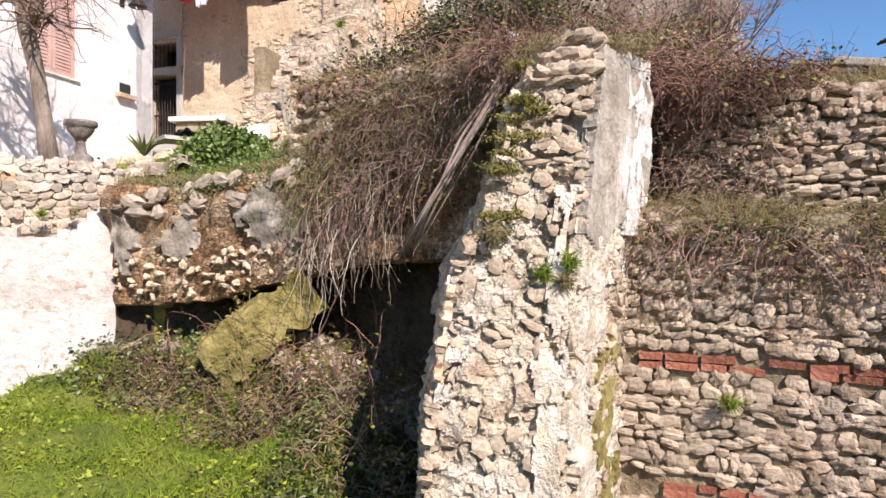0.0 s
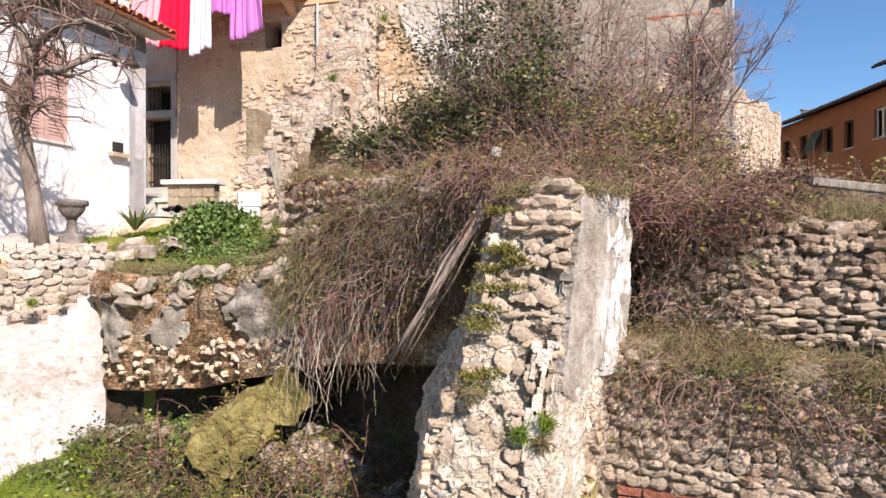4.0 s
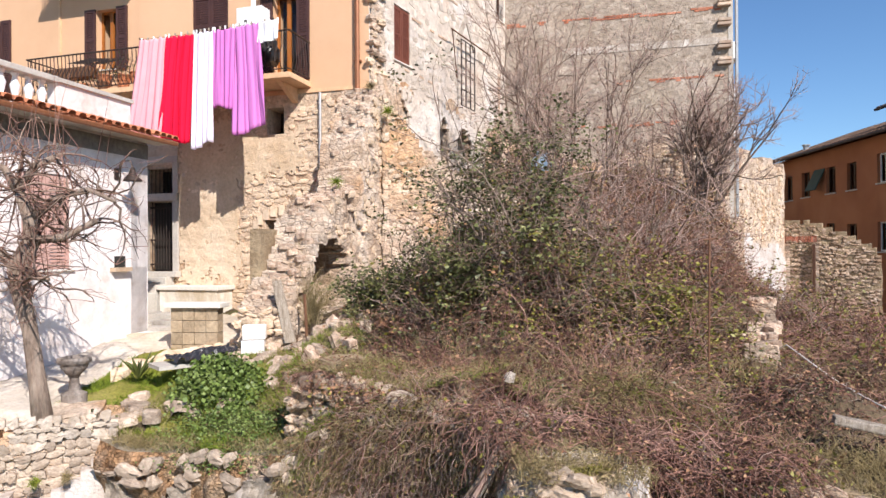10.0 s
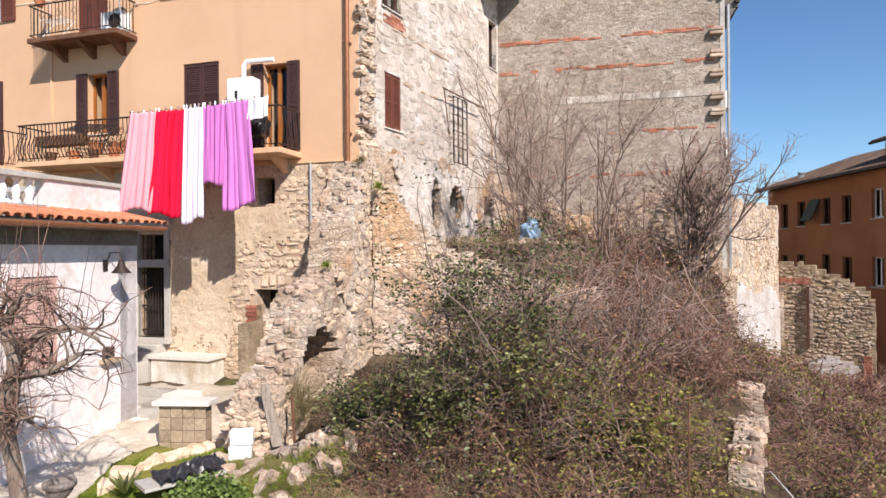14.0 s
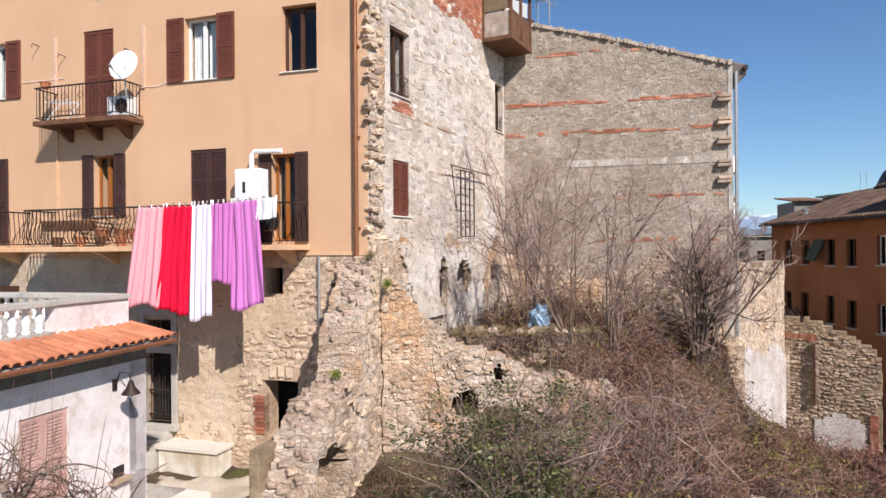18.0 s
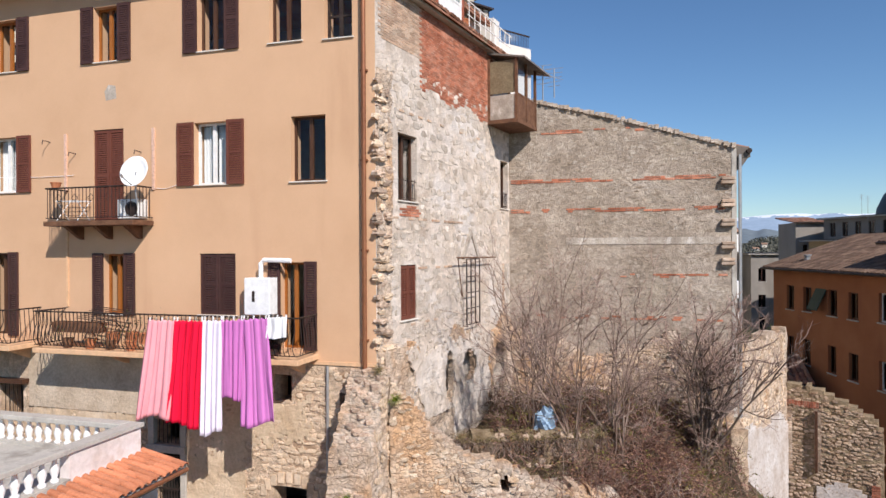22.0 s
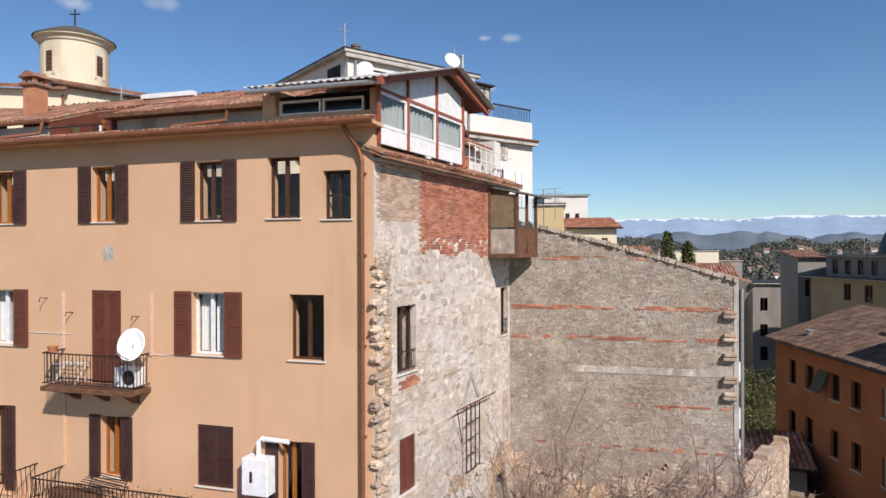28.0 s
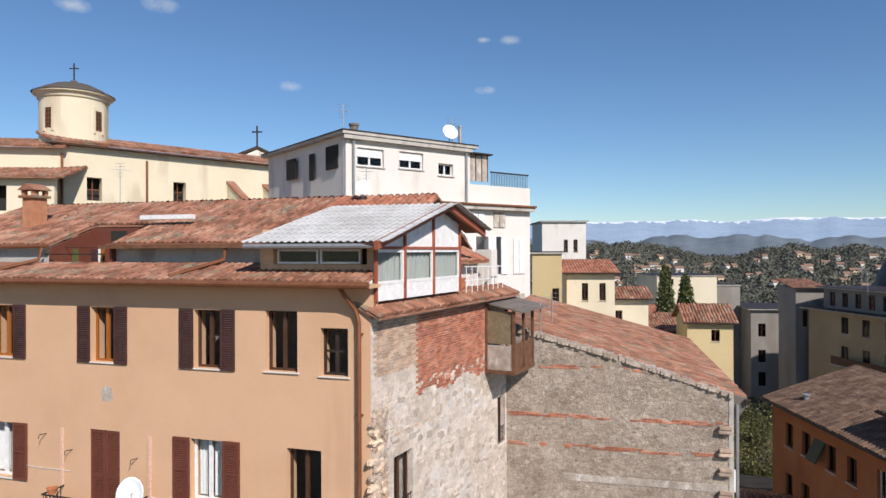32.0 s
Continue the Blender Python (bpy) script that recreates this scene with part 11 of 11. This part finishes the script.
YEL = material("yellow_stucco", [(0.56, 0.43, 0.22), (0.63, 0.50, 0.28)], scale=0.3, fine=20, bump=0.1, fine_mix=0.07)
CF = Frame(43.6, 76.0, 0.12, -0.993, flip=True)
cz = [7.0, 10.2]
CFo = [(u, u + 1.1, z, z + 1.8, SHUTTER) for z in (3.2, 6.4, 9.6) for u in (5.2, 8.2, 11.2, 14.2)]
apt = block("cream_apartment_block", "cream apartment block with balconies and a loggia storey", CF, 30, 9, -3, 11.9, material("cream_apartment", [(0.40, 0.29, 0.16), (0.48, 0.36, 0.21)], scale=0.3, fine=20, bump=0.1), CFo, roof="flat", over=0.7)
CF2 = Frame(44.5, 74.5, 0.12, -0.993, flip=True)
block("cream_attic", "set-back attic storey on the cream block", CF2, 26, 6, 11.9, 14.4, OLDW, [(u, u + 0.9, 12.4, 14.0) for u in np.arange(1, 24, 1.9)], roof="flat", over=0.5)
for k in range(3):
    bb_ = thing("balcony", "concrete balcony on the cream block", "balcony")
    link("slab", Mesh().box(CF, 5.0 + 3 * k, 8.0 + 3 * k, 0.0, 1.1, 6.1, 6.25), CONCRETE, bb_)
    link("rail", Mesh().box(CF, 5.0 + 3 * k, 8.0 + 3 * k, 1.05, 1.1, 6.25, 7.15), RUST, bb_)
block("old_tower_house", "narrow dark old house beside the cream block", Frame(42.9, 77.5, 0.985, -0.17, flip=True), 3.2, 6, -3, 14.2, OLDW, [(0.8, 1.3, 9.5, 11.5)], roof="pent", rise=0.8, seed=71)
dmr = thing("church_dome", "dark ribbed dome behind the cream block", "dome")
link("dome", Mesh().lathe(55.3, 74, [(4.3, -3.0), (4.3, 14.4), (4.1, 15.8), (3.4, 17.4), (2.2, 18.6), (0.8, 19.2), (0.4, 20.0)], 24), flat("slate_dome", (0.07, 0.07, 0.075), 0.6), dmr, smooth=True)
block("yellow_house", "yellow house with a hipped tile roof in the street", Frame(21.5, 56.0, 0.985, -0.17, flip=True), 3.8, 5, -2, 12.5, YEL, [(2.0, 2.7, 10.9, 11.9)], roof="gable", rise=1.4, seed=73)
block("narrow_yellow_house", "narrow ochre-yellow house beside the white block", Frame(6.9, 48.5, 0.985, -0.17, flip=True), 2.2, 5, 4, 18.6, YEL, [(1.5, 2.0, 14, 16)], roof="flat", over=0.15)
block("small_cream_house", "small cream house with a red tiled roof", Frame(10.2, 52.0, 0.985, -0.1, flip=True), 3.8, 5, 4, 17.0, CREAM, [(1.2, 1.7, 14.8, 16.2), (2.6, 3.1, 14.8, 16.2)], roof="pent", rise=1.0, roof_mat=TILE_RED, seed=75)
block("low_cream_house", "low cream house on the slope", Frame(14.0, 56.0, 0.985, -0.1, flip=True), 4.0, 5, 2, 14.6, CREAM, [(1.2, 1.8, 12.4, 13.6)], roof="gable", rise=0.9, seed=76)
block("white_villa", "white villa with tall windows among the roofs", Frame(14.5, 92.0, 0.985, 0.0, flip=True), 6.3, 10, 6, 22.9, WHITE_STUCCO, [(3.1, 3.7, 18.6, 20.4), (4.5, 5.1, 18.6, 20.4)], roof="flat", over=0.3)
block("long_white_house", "long pale house with a blank wall", Frame(32.4, 96.2, 0.985, 0.0, flip=True), 9.0, 10, -2, 14.9, CREAM, [(0.9, 2.5, 13.6, 14.5)], roof="flat", over=0.15)
block("annex_house", "pale annex beside the long house", Frame(41.0, 97.5, 0.985, 0.0, flip=True), 4.5, 8, -2, 13.4, OLDW, (), roof="flat", over=0.15)
block("red_roof_house", "house with a bright red tiled roof", Frame(27.5, 78.0, 0.985, 0.1, flip=True), 6.0, 8, -2, 9.5, CREAM, (), roof="pent", rise=2.0, roof_mat=TILE_RED, seed=78)
block("old_roof_house", "old house with a worn tiled roof down the slope", Frame(16.5, 62.0, 0.985, -0.1, flip=True), 9.0, 8, -2, 11.0, OLDW, (), roof="gable", rise=1.4, seed=80)
block("street_cottage", "low tiled house in the shaded street", Frame(14.6, 33.0, 0.95, -0.3, flip=True), 3.6, 6, -2, 4.4, OLDW, [(1.0, 1.7, 2.2, 3.6)], roof="gable", rise=0.9, seed=82)
acs = thing("air_conditioner", "white air conditioner unit on the rear house flank", "air conditioner", "air conditioners")
link("casing", Mesh().box(FS, 0.8, 1.5, 0.02, 0.32, 11.1, 11.65), PIPE_WHITE, acs, bevel=0.02)
link("fan_grille", Mesh().box(FS, 0.9, 1.25, 0.32, 0.335, 11.17, 11.58), ZINC, acs)
for z in (8.6, 9.6):
    a2 = thing("air_conditioner", "white air conditioner unit on the rear house flank", "air conditioner", "air conditioners")
    link("casing", Mesh().box(FS, 0.8, 1.5, 0.02, 0.32, z, z + 0.55), PIPE_WHITE, a2, bevel=0.02)
    link("fan_grille", Mesh().box(FS, 0.9, 1.25, 0.32, 0.335, z + 0.07, z + 0.48), ZINC, a2)
for k, (x, y, h) in enumerate(((24.5, 70, 9), (27.5, 72, 8), (26, 74, 7.5))):
    cyp = thing("cypress", "dark cypress among the roofs", "tree")
    r = np.random.default_rng(400 + k)
    z0 = 8.0
    link("trunk", Mesh().tube([(x, y, z0 - 9), (x, y, z0 + h * 0.8)], [0.2, 0.03], 6), BARK, cyp)
    hh = r.random(5000)
    aa = r.uniform(0, 6.28, 5000)
    rad = (0.25 + 1.15 * np.sin(np.pi * np.clip(hh * 0.95 + 0.05, 0, 1)) ** 0.8 * (1 - hh * 0.6)) * np.sqrt(r.random(5000))
    leaf_mesh("crown", np.stack([x + rad * np.cos(aa), y + rad * np.sin(aa), z0 + hh * h], 1), 0.3, LEAF, cyp, 401 + k, flat_=1.2)

# far land: wooded hills with scattered houses, and snow-capped mountains
# distance haze is mixed into these colours, paler and bluer further off
FARH = material("wooded_hills", [(0.065, 0.066, 0.055), (0.10, 0.10, 0.08), (0.15, 0.146, 0.11)], scale=0.03, fine=0.25, bump=0.0, fine_mix=0.5, island=0.3)
BLUEH = material("haze_blue_hills", [(0.115, 0.145, 0.17), (0.16, 0.19, 0.21)], scale=0.008, fine=0.05, bump=0.0, fine_mix=0.25)
MOUNT = material("haze_blue_mountains", [(0.27, 0.36, 0.47), (0.33, 0.42, 0.53)], scale=0.004, fine=0.03, bump=0.0, fine_mix=0.15)
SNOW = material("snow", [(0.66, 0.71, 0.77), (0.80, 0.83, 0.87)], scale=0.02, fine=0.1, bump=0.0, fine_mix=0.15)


def ridge(name, label, dist, base, top, mat, seed, rough=1.0, a0=-60, a1=75, depth=300, freq=1.0, snow=None, m=10):
    t = thing(name, label, "hills", kind="structure")
    V, F, S = [], [], []
    n = 420 if snow is None else 1500
    for i in range(n + 1):
        a = math.radians(a0 + (a1 - a0) * i / n)
        h = top + rough * (noise.noise(Vector((i * 12.6 / n * freq, seed, 0))) * 1.0 + noise.noise(Vector((i * 46 / n * freq, seed, 4))) * (0.4 if snow is None else 0.14) + noise.noise(Vector((i * 168 / n * freq, seed, 8))) * (0.12 if snow is None else 0.02))
        for j in range(m + 1):
            s = j / m
            d = dist + depth * s
            z = base + (h - base) * (s ** 0.8) + rough * (0.08 if snow is None else 0.02) * noise.noise(Vector((i * 84 / n, j * 0.8, seed))) * (0 < j < m)
            V.append((d * math.sin(a), d * math.cos(a), z))
    for i in range(n):
        for j in range(m):
            q = i * (m + 1) + j
            (S if snow and j / m + 0.1 * noise.noise(Vector((i * 0.03, j * 0.06, 2))) + 0.09 * noise.noise(Vector((i * 0.1, j * 0.3, 5))) >= snow else F).append((q, q + m + 1, q + m + 2, q + 1))
    link("slopes", (V, F), mat, t, smooth=True)
    if S:
        link("snowfield", (V, S), SNOW, t, "snow along the crest", smooth=True)


ridge("near_hills", "dark wooded hills scattered with houses", 300, -25, 20, FARH, 3, rough=16, a0=-20, a1=60, depth=420, freq=0.8)
ridge("middle_hills", "distant hills with haze painted in as blue-green", 1100, -10, 46, BLUEH, 7, rough=26, depth=500, freq=2.2)
ridge("mountain_range", "far mountain range painted haze-blue, with a snowy crest", 3300, -50, 230, MOUNT, 11, rough=26, a0=-5, a1=52, depth=1600, freq=1.0, snow=0.92, m=44)
tv = np.random.default_rng(500)
n = 80000
az, ds = np.radians(tv.uniform(2, 40, n)), tv.uniform(190, 720, n) ** 1.0
pts = np.stack([ds * np.sin(az), ds * np.cos(az)], 1)


def far_z(x, y):
    d, a = np.hypot(x, y), np.degrees(np.arctan2(x, y))
    i = (a + 20) / 80 * 420
    h = np.array([20 + 16 * (noise.noise(Vector((q * 0.024, 3, 0))) + noise.noise(Vector((q * 0.088, 3, 4))) * 0.4 + noise.noise(Vector((q * 0.32, 3, 8))) * 0.15) for q in i])
    s = np.clip((d - 300) / 420, 0, 1)
    return np.maximum(-25 + (h + 25) * s ** 0.8, ground_z(x, y))


pz = far_z(pts[:, 0], pts[:, 1])
wd = thing("far_woods", "dark winter woods and olive groves on the plain", "woods", kind="stuff")
leaf_mesh("tree_crowns", np.stack([pts[:, 0], pts[:, 1], pz + tv.uniform(0, 2.5, n)], 1), 1.8, FARH, wd, 501, flat_=1.0, aspect=0.8)
n = 110
az, ds = np.radians(tv.uniform(12, 36, n)), tv.uniform(170, 620, n)
hx_, hy_ = ds * np.sin(az), ds * np.cos(az)
hz_ = far_z(hx_, hy_)
FROOF = flat("far_roof", (0.24, 0.15, 0.105), 0.9)
HWALL = [flat("far_wall", c, 0.9) for c in ((0.72, 0.66, 0.56), (0.66, 0.52, 0.36), (0.7, 0.68, 0.64))]
for k in range(n):
    w_, d_, h_ = tv.uniform(3, 6.5), tv.uniform(3, 6), tv.uniform(2, 4)
    fr_ = Frame(hx_[k], hy_[k], math.cos(tv.uniform(-0.5, 0.5)), math.sin(tv.uniform(-0.5, 0.5)), flip=True)
    t = thing("far_house", "small far house with tiled roof on the plain", "house", "houses on the plain")
    z0 = hz_[k] - 2
    link("wall", Mesh().box(fr_, 0, w_, -d_, 0, z0, z0 + h_ + 2), HWALL[k % 3], t)
    kk_ = Frame(*fr_.p(0, 0, 0)[:2], -fr_.s * fr_.dy, fr_.s * fr_.dx)
    link("roof", Mesh().prism(kk_, [(0.5, z0 + h_ + 2), (-d_ - 0.5, z0 + h_ + 2), (-d_ / 2, z0 + h_ + 3.6)], -0.5, w_ + 0.5), FROOF, t, fix=True)
